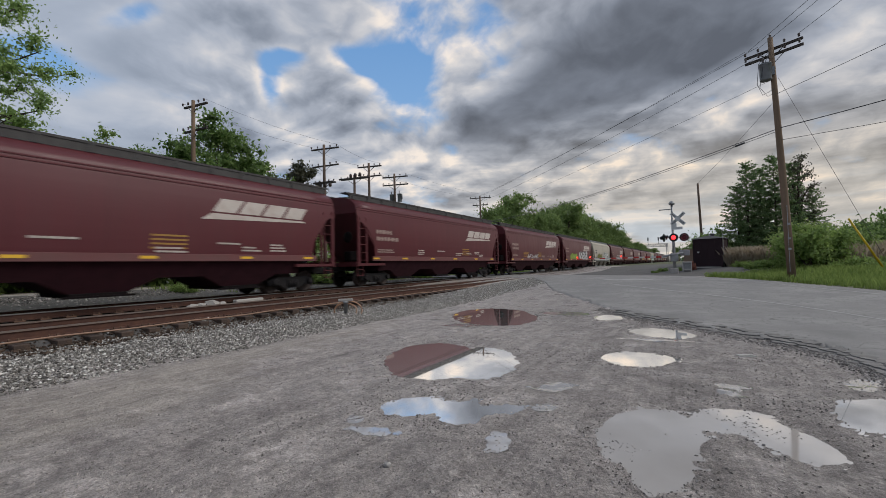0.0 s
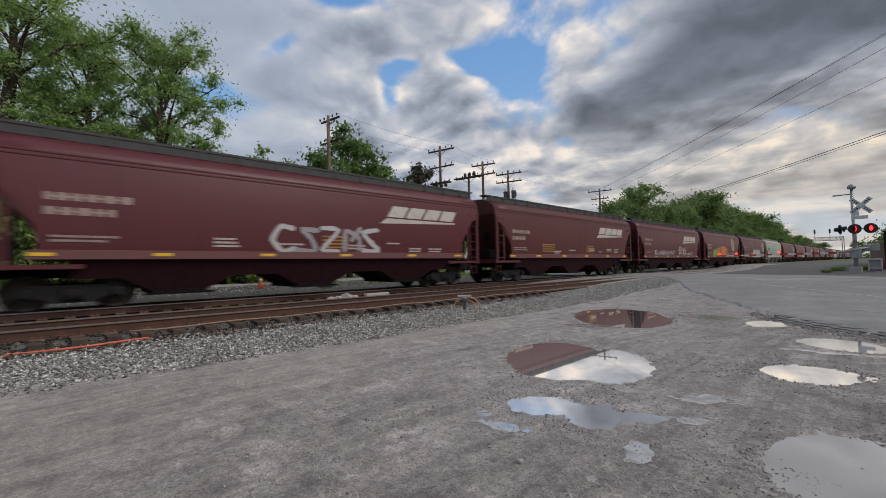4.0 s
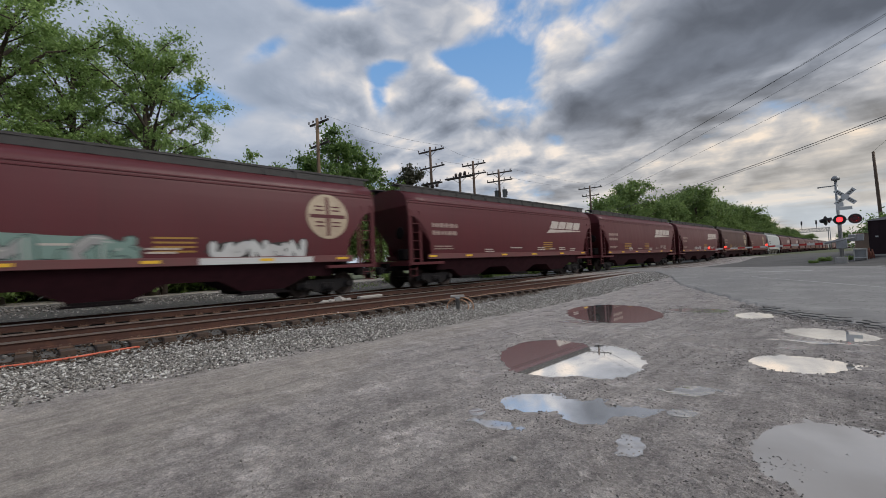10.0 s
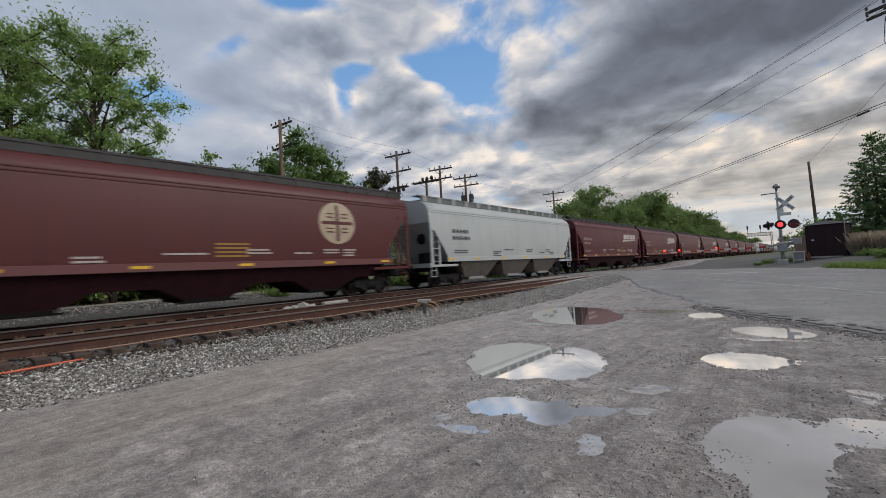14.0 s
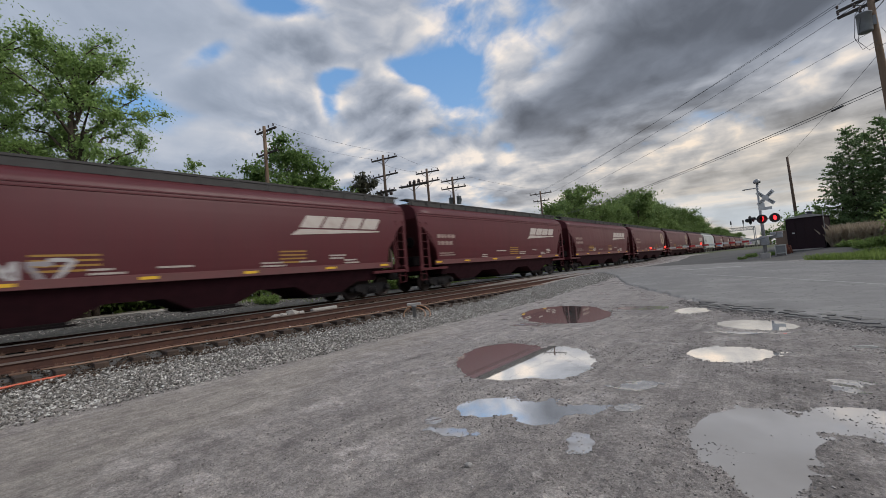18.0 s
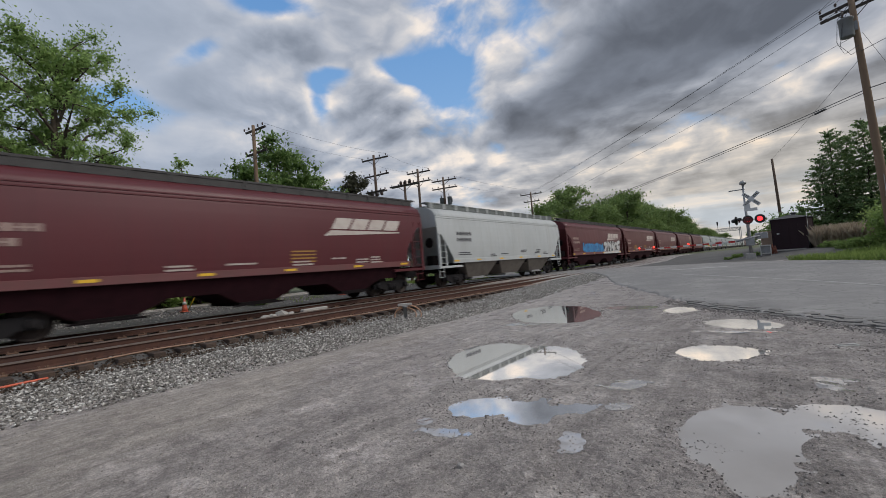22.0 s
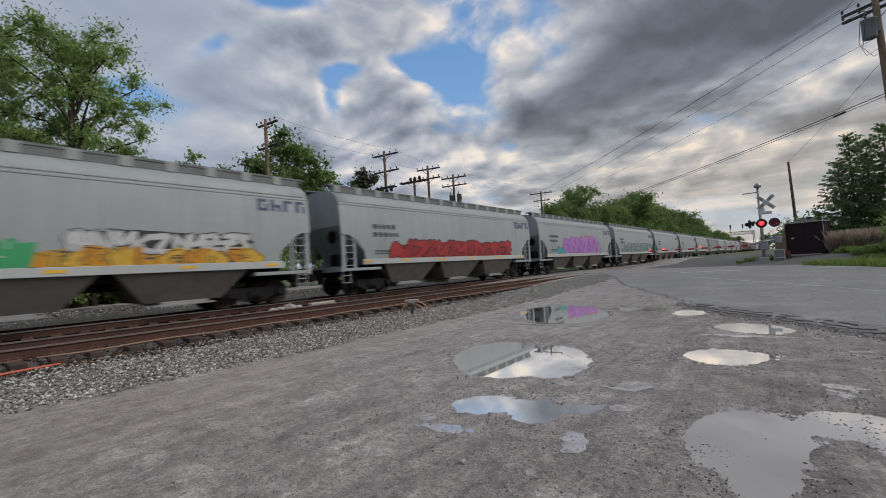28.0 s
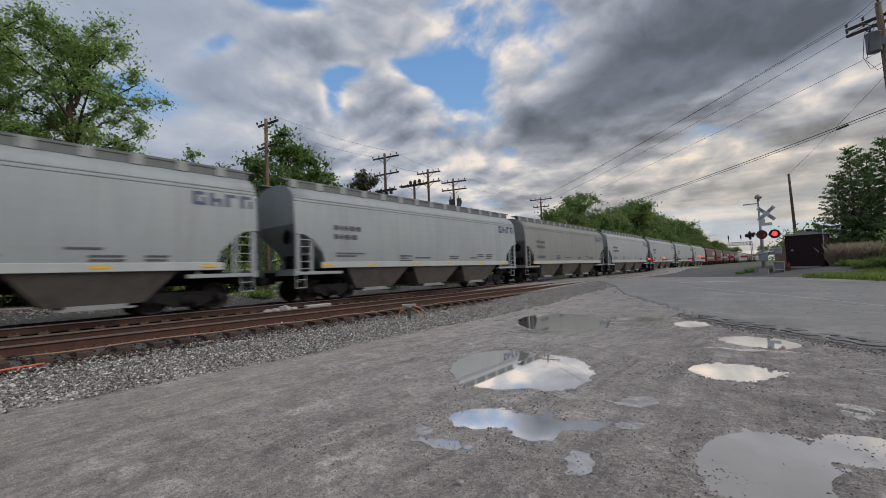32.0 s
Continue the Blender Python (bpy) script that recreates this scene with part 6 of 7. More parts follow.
box(bm, 0, 0, 0.72, 0.95, 0.8, 1.45, 0.03)
part("body", bm, TAN, tanbox)
bm = bmesh.new()
box(bm, 0, 0, 1.48, 1.05, 0.9, 0.07, 0.02)
part("lid", bm, TAN, tanbox)
iron = thing("rusty_iron_fittings", "rusty red iron fittings leaning by the shed", "scrap", m=pose(0.02, 36.9, gz(0.02, 36.9)))
bm = bmesh.new()
rnd = random.Random(5)
for j in range(5):
    tube(bm, [(-0.1 + 0.09 * j, 0, 0), (-0.1 + 0.07 * j, 0.1 + 0.04 * j, 0.45 + 0.12 * (j % 3))], 0.04, 6)
part("bars", bm, RED_RUST, iron)
gb = thing("signal_bridge", "far grey steel truss signal bridge over the tracks", "signal bridge", m=pose(-9.0, 205, 0.4))
bm = bmesh.new()
for z in (7.4, 8.6):
    for yy in (-0.4, 0.4):
        tube(bm, [(-8.4, yy, z), (0.0, yy, z)], 0.09, 5)
for j in range(9):
    x0 = -8.4 + j * 0.93
    for yy in (-0.4, 0.4):
        tube(bm, [(x0, yy, 7.4), (x0 + 0.93, yy, 8.6)], 0.06, 4)
        tube(bm, [(x0 + 0.93, yy, 7.4), (x0 + 0.93, yy, 8.6)], 0.06, 4)
part("truss", bm, GREY_METAL, gb)
bm = bmesh.new()
for xx in (0.0, -0.5):
    tube(bm, [(xx, 0, 0), (xx, 0, 8.6)], 0.13, 6)
part("leg", bm, GREY_METAL, gb)
for xx in (-7.7, -3.6):
    bm = bmesh.new()
    tube(bm, [(xx, 0, 8.6), (xx, 0, 11.6)], 0.07, 5)
    box(bm, xx, -0.1, 10.8, 0.5, 0.3, 1.5, 0.05)
    part("signal_head", bm, BLACK, gb)


# ---- poles and wires ----


def insulator(bm, p, mat=1):
    lathe(bm, [(0.03, 0), (0.06, 0.03), (0.03, 0.07), (0.065, 0.10), (0.04, 0.16)], 8, pose(*p), mat)


def utility_pole(base, top, r, arms, mats, label, extra=None):
    """arms: (drop from the top, half length, turn, double). Returns the pole and its wire points by arm."""
    b_, t_ = Vector(base), Vector(top)
    pole = thing("utility_pole", label, "utility pole", "utility poles", pose(*base))
    bm = bmesh.new()
    d = t_ - b_
    tube(bm, [d * k for k in (-0.01, 0.25, 0.5, 0.75, 1.0)], r, 12, r * 0.62)
    part("post", fin(bm), mats[0], pole)
    ends = []
    for drop, half, turn, double in arms:
        c = d * (1 - drop / d.length)
        u = Vector((math.cos(radians(turn)), math.sin(radians(turn)), 0))
        w = Vector((-u.y, u.x, 0))
        bm = bmesh.new()
        for o in ((-1, 1) if double else (1,)):
            q = c + w * o * r * 0.95
            box(bm, q.x, q.y, q.z, 2 * half, 0.10, 0.12, m=pose(0, 0, 0, 0, 0, turn), bevel=0.008)
        tube(bm, [c + u * half * 0.55, c - Vector((0, 0, 0.55))], 0.02, 4)
        tube(bm, [c - u * half * 0.55, c - Vector((0, 0, 0.55))], 0.02, 4)
        row = []
        for f in (-0.92, -0.45, 0.45, 0.92):
            p = c + u * half * f + Vector((0, 0, 0.06))
            insulator(bm, p)
            row.append(b_ + p + Vector((0, 0, 0.16)))
        part("crossarm", fin(bm), [mats[1], CERAMIC], pole)
        ends.append(row)
    return pole, ends


def wire(a, b_, sag, r=0.012, label="black overhead power wire", n=14):
    a, b_ = Vector(a), Vector(b_)
    bm = bmesh.new()
    tube(bm, [a.lerp(b_, i / n) - Vector((0, 0, sag * 4 * (i / n) * (1 - i / n))) for i in range(n + 1)], r, 5)
    return tagged(part("overhead_wire", bm, WIRE), label, "wire", "overhead wires")


def transformer(pole, at, scale=1.0):
    bm = bmesh.new()
    s = scale
    lathe(bm, [(0.05 * s, 0), (0.24 * s, 0.02 * s), (0.25 * s, 0.06 * s), (0.25 * s, 0.78 * s), (0.28 * s, 0.80 * s), (0.27 * s, 0.86 * s), (0.06 * s, 0.92 * s)], 14, pose(*at))
    box(bm, at[0] + 0.26 * s, at[1], at[2] + 0.45 * s, 0.2 * s, 0.08, 0.4 * s)
    t = part("transformer", fin(bm), TRAFO, pole, "grey can transformer")
    bm = bmesh.new()
    lathe(bm, [(0.03 * s, 0), (0.06 * s, 0.06 * s), (0.03 * s, 0.12 * s), (0.06 * s, 0.18 * s), (0.02 * s, 0.34 * s)], 8, pose(at[0] - 0.08 * s, at[1], at[2] + 0.9 * s))
    part("bushing", fin(bm), CERAMIC, t)


BP, BT = (4.12, 25.75, 0.55), (3.78, 25.95, 12.55)
big, big_ends = utility_pole(BP, BT, 0.175, [(0.55, 1.22, -28, False), (0.85, 1.22, -28, False)], (POLE_WOOD, ARM_WOOD), "tall leaning brown wooden utility pole with transformer and crossarms")
transformer(big, (-0.62, -0.10, 9.75), 1.0)
bm = bmesh.new()
insulator(bm, (-0.34, 0.2, 12.0))
part("top_insulator", fin(bm), [CERAMIC, CERAMIC], big)
bm = bmesh.new()
tube(bm, [(-0.45, -0.1, 11.2), (-0.9, -0.3, 10.6), (-1.0, -0.3, 9.6), (-0.8, -0.3, 9.0), (-0.3, -0.1, 9.3)], 0.012, 4)
tube(bm, [(-0.4, -0.1, 11.2), (-0.75, -0.3, 10.4), (-0.9, -0.3, 9.4), (-0.6, -0.3, 8.9), (-0.3, -0.1, 9.1)], 0.012, 4)
part("drop_lead", bm, WIRE, big)
bm = bmesh.new()
box(bm, -0.08, -0.17, 1.9, 0.02, 0.02, 3.2)
for z in (1.4, 1.9, 2.6):
    box(bm, -0.05, -0.19, z, 0.12, 0.02, 0.10)
part("ground_wire", bm, GREY_METAL, big)

P2B, P2T = (0.98, 48.0, 0.6), (0.76, 48.0, 9.1)
stub, _ = utility_pole(P2B, P2T, 0.14, [], (OLD_POLE, ARM_WOOD), "slender bare brown wooden pole behind the shed")
POLES = [("poleA", -25.0, 13.2, 11.6, [(0.25, 1.0, 8, False), (1.75, 1.05, 5, False)], False),
         ("poleB", -25.0, 23.4, 11.4, [(0.3, 1.3, 12, False), (1.7, 1.3, 8, False), (3.1, 1.0, 8, True)], False),
         ("poleS", -25.2, 27.1, 9.6, [(0.3, 1.5, 10, True)], False),
         ("poleC", -25.0, 28.8, 11.0, [(0.3, 1.2, 15, False), (1.2, 1.2, 12, False)], False),
         ("poleD", -25.0, 32.6, 10.7, [(0.3, 1.35, 14, False), (1.1, 1.35, 14, False)], True),
         ("poleE", -25.0, 52.0, 11.1, [(0.3, 1.5, 12, False), (1.3, 1.1, 12, False)], False)]
ROWS = {}
for nm, x, y, h, arms, tr in POLES:
    pl, ends = utility_pole((x, y, 0.25), (x - 0.12, y, h), 0.16, arms, (POLE_WOOD if nm in ("poleA",) else OLD_POLE, ARM_WOOD), "brown wooden utility pole with crossarms beyond the tracks")
    ROWS[nm] = ends
    if tr:
        transformer(pl, (-0.45, 0, h - 3.1), 0.9)
        transformer(pl, (0.45, 0.1, h - 3.1), 0.9)
    if nm in ("poleB", "poleS"):
        for j in (-1, 0, 1):
            bm = bmesh.new()
            c = (j * 0.55, 0, h - (3.75 if nm == "poleB" else 0.45))
            lathe(bm, [(0.05, 0), (0.13, 0.05), (0.13, 0.3), (0.05, 0.36)], 8, pose(*c))
            part("cutout", fin(bm), CERAMIC, pl)
for a, b_ in (("poleA", "poleB"), ("poleB", "poleC"), ("poleD", "poleE")):
    for i in range(min(len(ROWS[a]), len(ROWS[b_]), 1)):
        for j in (0, 3):
            wire(ROWS[a][i][j], ROWS[b_][i][j], 0.25, 0.007)
# high lines from the tall pole over the road and across the tracks to the poles beyond, and back over the camera's right
E0, E1 = big_ends
FARX = (-24.6, 52, 11.0)
for j in (0, 1):
    wire(E0[j] + Vector((0, 0, 0.1)), (FARX[0] - 0.5 * j, FARX[1], FARX[2] + 0.1), 0.25, 0.010)
wire((4.1, 25.8, 12.0), (-25, 52, 10.2), 0.4, 0.010)
wire((3.84, 25.85, 10.4), (-25, 52, 8.7), 0.2, 0.009)
for j, p in enumerate((E0[0], E0[1], E0[3])):
    wire(p, (17 + j * 1.3, -6 - j, 14.6), 0.6, 0.010)
wire((3.86, 25.8, 9.6), (22, 0, 11.2), 0.6, 0.012)
# thick cable bundle lower on the pole, with its lashing box
bm = bmesh.new()
A_, B_ = Vector((3.95, 25.8, 7.9)), Vector((-25, 52, 7.3))
for o in (0.0, 0.12):
    tube(bm, [A_.lerp(B_, i / 20) - Vector((0, 0, o + 0.62 * 4 * (i / 20) * (1 - i / 20))) for i in range(21)], 0.018 if o == 0 else 0.013, 5)
q = A_.lerp(B_, 0.045) - Vector((0, 0, 0.2))
tube(bm, [q, A_.lerp(B_, 0.058) - Vector((0, 0, 0.24))], 0.05, 6)
tagged(part("overhead_cable", bm, WIRE), "thick black bundled overhead cable sagging over the tracks", "cable", "overhead wires")
wire((3.95, 25.8, 7.9), (30, 6, 9.8), 0.7, 0.022, "thick black overhead cable")
wire((3.95, 25.8, 7.3), (34, 14, 8.0), 0.5, 0.012)
wire((3.75, 25.7, 9.2), P2T, 0.1, 0.008, "slack service wire to the bare pole")
# guy wire with yellow guard
bm = bmesh.new()
tube(bm, [(4.0, 25.8, 10.4), (7.9, 27.6, 1.3)], 0.008, 4)
tagged(part("guy_wire", bm, WIRE), "thin steel guy wire staying the tall pole", "wire")
bm = bmesh.new()
tube(bm, [(6.55, 27.1, 3.35), (7.75, 27.55, 1.0)], 0.045, 8)
tagged(part("guy_guard", bm, YELLOW), "yellow plastic guard on the guy wire", "guy guard")

# ---- trees, bushes, grass ----


def leaf_cloud(centres, radii, counts, size, rng, flat=0.7):
    """Small bent leaf quads scattered in clumps; returns vertices and faces."""
    C = np.repeat(centres, counts, 0)
    R = np.repeat(radii, counts)
    n = len(C)
    d = rng.normal(size=(n, 3))
    d /= np.linalg.norm(d, axis=1)[:, None] + 1e-9
    r = R * np.minimum(np.abs(rng.normal(0, 0.62, n)) + 0.08, 1.45)
    P = C + d * r[:, None] * np.array([1, 1, flat])
    a = rng.normal(size=(n, 3))
    a /= np.linalg.norm(a, axis=1)[:, None]
    nrm = d + rng.normal(size=(n, 3)) * 0.7 + np.array([0, 0, 0.5])
    b_ = np.cross(a, nrm)
    b_ /= np.linalg.norm(b_, axis=1)[:, None] + 1e-9
    s = size * rng.uniform(0.6, 1.35, n)[:, None]
    V = np.stack([P - a * s, P + b_ * s * 0.5, P + a * s, P - b_ * s * 0.5], 1).reshape(-1, 3)
    F = np.arange(n * 4).reshape(-1, 4)
    return V, F


def tree(h, spread, base, n_leaf, seed, leaf, size, label, bark=BARK, clump=0.9, limbs=13, trunk=0.024, lean=0.0, tip=0.0):
    rng = np.random.RandomState(seed)
    t = thing("tree", label, "tree", "trees by the railway")
    bm = bmesh.new()
    top = Vector((lean, 0, h * 0.86))
    mid = Vector((lean * 0.3 + rng.uniform(-.2, .2), rng.uniform(-.2, .2), h * 0.45))
    r0 = h * trunk
    tube(bm, [(0, 0, -0.2), mid * 0.5, mid, (mid + top) / 2 + Vector((rng.uniform(-.3, .3), rng.uniform(-.3, .3), 0)), top], r0, 8, r0 * 0.15)
    cents, rads = [], []
    for i in range(limbs):
        k = (i + 0.5) / limbs
        z = h * (base + (0.93 - base) * k)
        f = z / (h * 0.86)
        org = Vector((lean * f, 0, z * 0.92))
        reach = spread * (math.sin(math.pi * (0.18 + 0.74 * k)) ** 0.8) * rng.uniform(0.72, 1.12)
        if tip:
            reach = spread * (1.06 - k) * rng.uniform(0.7, 1.15)
        az = i * 2.4 + rng.uniform(-0.5, 0.5)
        rise = h * (0.10 * (1 - tip) - 0.02 * tip) * rng.uniform(0.5, 1.3)
        end = org + Vector((math.cos(az) * reach, math.sin(az) * reach, rise))
        kn = org.lerp(end, 0.5) + Vector((0, 0, rise * 0.15))
        tube(bm, [org - Vector((0, 0, h * 0.05)), kn, end], r0 * 0.36 * (1.1 - k * 0.6), 5, r0 * 0.05)
        for j in range(5):
            f = 0.38 + 0.64 * j / 4
            b0 = org.lerp(end, min(f, 1.0))
            off = Vector((rng.uniform(-1, 1), rng.uniform(-1, 1), rng.uniform(-0.5, 0.8))) * spread * 0.26
            b1 = b0 + off
            tube(bm, [b0, b1], r0 * 0.09, 4, r0 * 0.02, caps=False)
            cents.append(b1)
            rads.append(clump * rng.uniform(0.6, 1.2))
            if rng.rand() < 0.5:
                cents.append(b0.lerp(b1, 0.4) + Vector(rng.uniform(-.4, .4, 3)) * clump)
                rads.append(clump * rng.uniform(0.4, 0.8))
    for j in range(5):
        cents.append(top + Vector((rng.uniform(-.6, .6), rng.uniform(-.6, .6), rng.uniform(-0.5, 0.9))) * clump)
        rads.append(clump * rng.uniform(0.4, 0.8))
    part("trunk", fin(bm), bark, t)
    cents, rads = np.array([tuple(c) for c in cents]), np.array(rads)
    w = rads ** 2
    counts = np.maximum(3, (n_leaf * w / w.sum()).astype(int))
    V, F = leaf_cloud(cents, rads, counts, size, rng, 0.75)
    soup("crown", V.tolist(), F.tolist(), leaf, t)
    return t


def put(t, x, y, z=None, turn=0.0, s=1.0):
    t.matrix_basis = pose(x, y, gz(x, y) - 0.02 if z is None else z, 0, 0, turn)
    t.scale = (s, s, s)
    return t


def again(t, x, y, turn, s):
    c = copy_thing(t, pose(x, y, gz(x, y) - 0.02, 0, 0, turn))
    c.scale = (s, s, s)
    return c


# big maples beyond the tracks
big_a = put(tree(17.2, 4.6, 0.20, 52000, 11, LEAF, 0.076, "tall broad green maple with open crown beyond the tracks", clump=0.80, limbs=30), -27.0, -1.6)
big_b = put(tree(14.3, 3.3, 0.20, 42000, 12, LEAF, 0.076, "green maple with spreading limbs beside the tracks", clump=0.76, limbs=30), -26.0, 4.1, turn=70)
again(big_a, -30.5, -9.0, 130, 1.0)
again(big_b, -29.5, 1.2, 200, 1.05)
put(tree(9.7, 1.0, 0.45, 800, 13, LEAF_BUSH, 0.12, "slim pale young tree beyond the tracks", clump=0.6, limbs=6, trunk=0.012), -27.5, 9.8)
mid_a = put(tree(11.9, 3.5, 0.2, 17000, 14, LEAF_DARK, 0.15, "dense dark green tree behind the utility poles", clump=0.95, limbs=20), -29.5, 17.3)
again(mid_a, -32.5, 14.6, 100, 0.82)
again(mid_a, -30.5, 20.4, 200, 0.84)
put(tree(10.4, 1.9, 0.25, 7000, 15, LEAF_PURPLE, 0.15, "bronze-leaved tree behind the utility poles", clump=0.6, limbs=14), -28.0, 23.3)
# undergrowth below the big trees, seen between the cars
for j, (x, yy, a, s_) in enumerate(((-27, -14, 0, 1.0), (-26.5, -9.5, 60, 0.9), (-27.5, -5.5, 140, 1.0), (-26.3, -1.8, 20, 0.85), (-26.8, 1.8, 200, 1.0), (-26.0, 4.6, 300, 0.95), (-27.5, 6.8, 90, 0.7), (-26.8, 8.4, 150, 0.72), (-27.2, 10.3, 240, 0.78), (-27.0, 13.2, 30, 0.75),
                                    (-33, 4, 300, 1.1), (-33, 9, 120, 1.0), (-33, 13.5, 200, 0.95), (-34, -2, 80, 1.1), (-33.5, -8, 170, 1.1), (-29.5, 12.0, 40, 0.7), (-29.0, 15.2, 220, 0.8), (-28.5, 20.0, 10, 0.8), (-29, 25.5, 100, 0.9), (-30, 31, 200, 0.8), (-31, 38, 60, 0.9), (-31, 46, 0, 1.0), (-31, 55, 140, 1.1))):
    if j == 0:
        under = put(tree(7.2, 2.6, 0.06, 9000, 17, LEAF, 0.16, "leafy green young tree in the undergrowth beyond the tracks", clump=0.95, limbs=13), x, yy)
    else:
        again(under, x, yy, a, s_)
# wood along the far side of the line
put(tree(17.4, 4.4, 0.15, 9000, 24, LEAF_FAR, 0.20, "open-crowned green tree at the near end of the wood", clump=1.15, limbs=20), -31, 82)
far_a = put(tree(17.5, 5.2, 0.12, 11500, 21, LEAF_FAR, 0.27, "distant green tree in the wood along the line", clump=1.7, limbs=15), -31, 124)
far_b = put(tree(15.5, 5.8, 0.10, 11500, 22, LEAF_FAR, 0.27, "distant rounded green tree in the wood along the line", clump=1.8, limbs=14), -32, 132)
rnd = random.Random(4)
y = 68.0
k = 0
while y < 420:
    if abs(y - 82) > 4 and abs(y - 124) > 3 and abs(y - 132) > 3:
        tall = 0.78 if y < 112 else 1.06 if y < 238 else 0.78
        again(far_a if k % 2 else far_b, -31 - rnd.uniform(-1.5, 3), y, rnd.uniform(0, 360), rnd.uniform(0.9, 1.08) * tall)
    if y > 100:
        again(far_b if k % 2 else far_a, -39 - rnd.uniform(0, 4), y + 3, rnd.uniform(0, 360), rnd.uniform(0.9, 1.1) * (0.9 if y < 112 else 1.0 if y < 238 else 0.75))
    y += rnd.uniform(6.0, 8.5) * (1 + max(0, y - 150) / 300)
    k += 1
# far trees closing the view where the line vanishes and to the right
for x, yy, s in ((-14, 520, 1.0), (-2, 480, 0.8), (8, 430, 0.75), (18, 400, 0.8), (30, 350, 0.9), (44, 300, 0.9), (58, 260, 0.9), (70, 230, 0.95), (80, 205, 1.0), (34, 420, 0.9), (52, 380, 1.0), (66, 320, 1.0),
                 (40, 150, 0.62), (52, 132, 0.66), (60, 118, 0.62), (68, 104, 0.66), (74, 92, 0.66), (30, 165, 0.58), (22, 190, 0.55), (15, 230, 0.55)):
    again(far_a if int(x) % 2 else far_b, x, yy, rnd.uniform(0, 360), s)
# conifer and brush to the right of the shed


def conifer(h, spread, n_branch, seed, label):
    """A ragged spruce: whorls of drooping branches with upturned tips, hung with short needle sprays."""
    rng = np.random.RandomState(seed)
    t = thing("tree", label, "tree", "trees by the railway")
    bm = bmesh.new()
    tube(bm, [(0, 0, -0.2), (0.05, 0, h * 0.5), (0, 0.04, h)], h * 0.016, 7, 0.012)
    cents, rads = [], []
    for i in range(n_branch):
        k = (i + rng.uniform(0, 1)) / n_branch
        z = h * (0.06 + 0.92 * k)
        reach = spread * (1.0 - k) ** 0.55 * rng.uniform(0.4, 1.3) + 0.12
        az = i * 2.4 + rng.uniform(-0.4, 0.4)
        d = Vector((math.cos(az), math.sin(az), 0))
        pts = [Vector((0, 0, z)), d * reach * 0.5 + Vector((0, 0, z - reach * 0.14)), d * reach + Vector((0, 0, z - reach * 0.10 + 0.12))]
        tube(bm, pts, 0.03 * (1.1 - k), 4, 0.008, caps=False)
        m = max(3, int(reach * 4.2))
        for j in range(m):
            f = (j + 1) / m
            p = pts[0].lerp(pts[1], f * 2) if f < 0.5 else pts[1].lerp(pts[2], f * 2 - 1)
            side = Vector((-d.y, d.x, 0)) * rng.uniform(-0.3, 0.3) * reach * 0.5
            cents.append(tuple(p + side - Vector((0, 0, rng.uniform(0, 0.12)))))
            rads.append(rng.uniform(0.14, 0.30))
    part("trunk", fin(bm), BARK, t)
    rads = np.array(rads)
    V, F = leaf_cloud(np.array(cents), rads, np.maximum(4, (200 * rads ** 1.5).astype(int)), 0.085, rng, 0.45)
    soup("crown", V.tolist(), F.tolist(), NEEDLE, t)
    return t


con = put(conifer(9.4, 2.3, 115, 31, "ragged green conifer behind the roadside brush"), 6.1, 43.8)
again(con, 4.3, 44.0, 110, 0.97)
again(con, 5.3, 45.2, 250, 0.93)
put(conifer(8.6, 2.1, 105, 32, "dense green conifer beside the brush"), 7.3, 43.8)
again(con, 3.6, 44.6, 20, 0.76)
put(tree(9.5, 1.1, 0.40, 1500, 33, LEAF_PURPLE, 0.10, "thin half-bare tree behind the brush", clump=0.5, limbs=12), 7.75, 44.0)
again(con, 8.6, 44.2, 70, 0.68)


def bush(rx, ry, h, n_leaf, seed, leaf, size, label):
    rng = np.random.RandomState(seed)
    t = thing("bush", label, "bush", "roadside bushes")
    bm = bmesh.new()
    cents, rads = [], []
    for i in range(14):
        q = rng.uniform(0, 6.28)
        f = rng.uniform(0.1, 1) ** 0.5
        e = Vector((math.cos(q) * rx * f, math.sin(q) * ry * f, h * (1.02 - 0.55 * f * f) * rng.uniform(0.6, 1.0)))
        tube(bm, [(0, 0, -0.05), e * 0.5 + Vector((0, 0, h * 0.12)), e], 0.03, 4, 0.008, caps=False)
        for c in (e, e * 0.72 + Vector(rng.uniform(-.3, .3, 3)), e * 0.45 + Vector((e.x * 0.3, e.y * 0.3, 0))):
            cents.append(tuple(c))
            rads.append(rng.uniform(0.28, 0.5) * min(rx, h))
    part("stem", bm, BARK, t)
    w = np.array(rads) ** 2
    V, F = leaf_cloud(np.array(cents), np.array(rads), np.maximum(3, (n_leaf * w / w.sum()).astype(int)), size, rng, 0.8)
    V[:, 2] = np.maximum(V[:, 2], 0.0)
    soup("leaves", V.tolist(), F.tolist(), leaf, t)
    return t


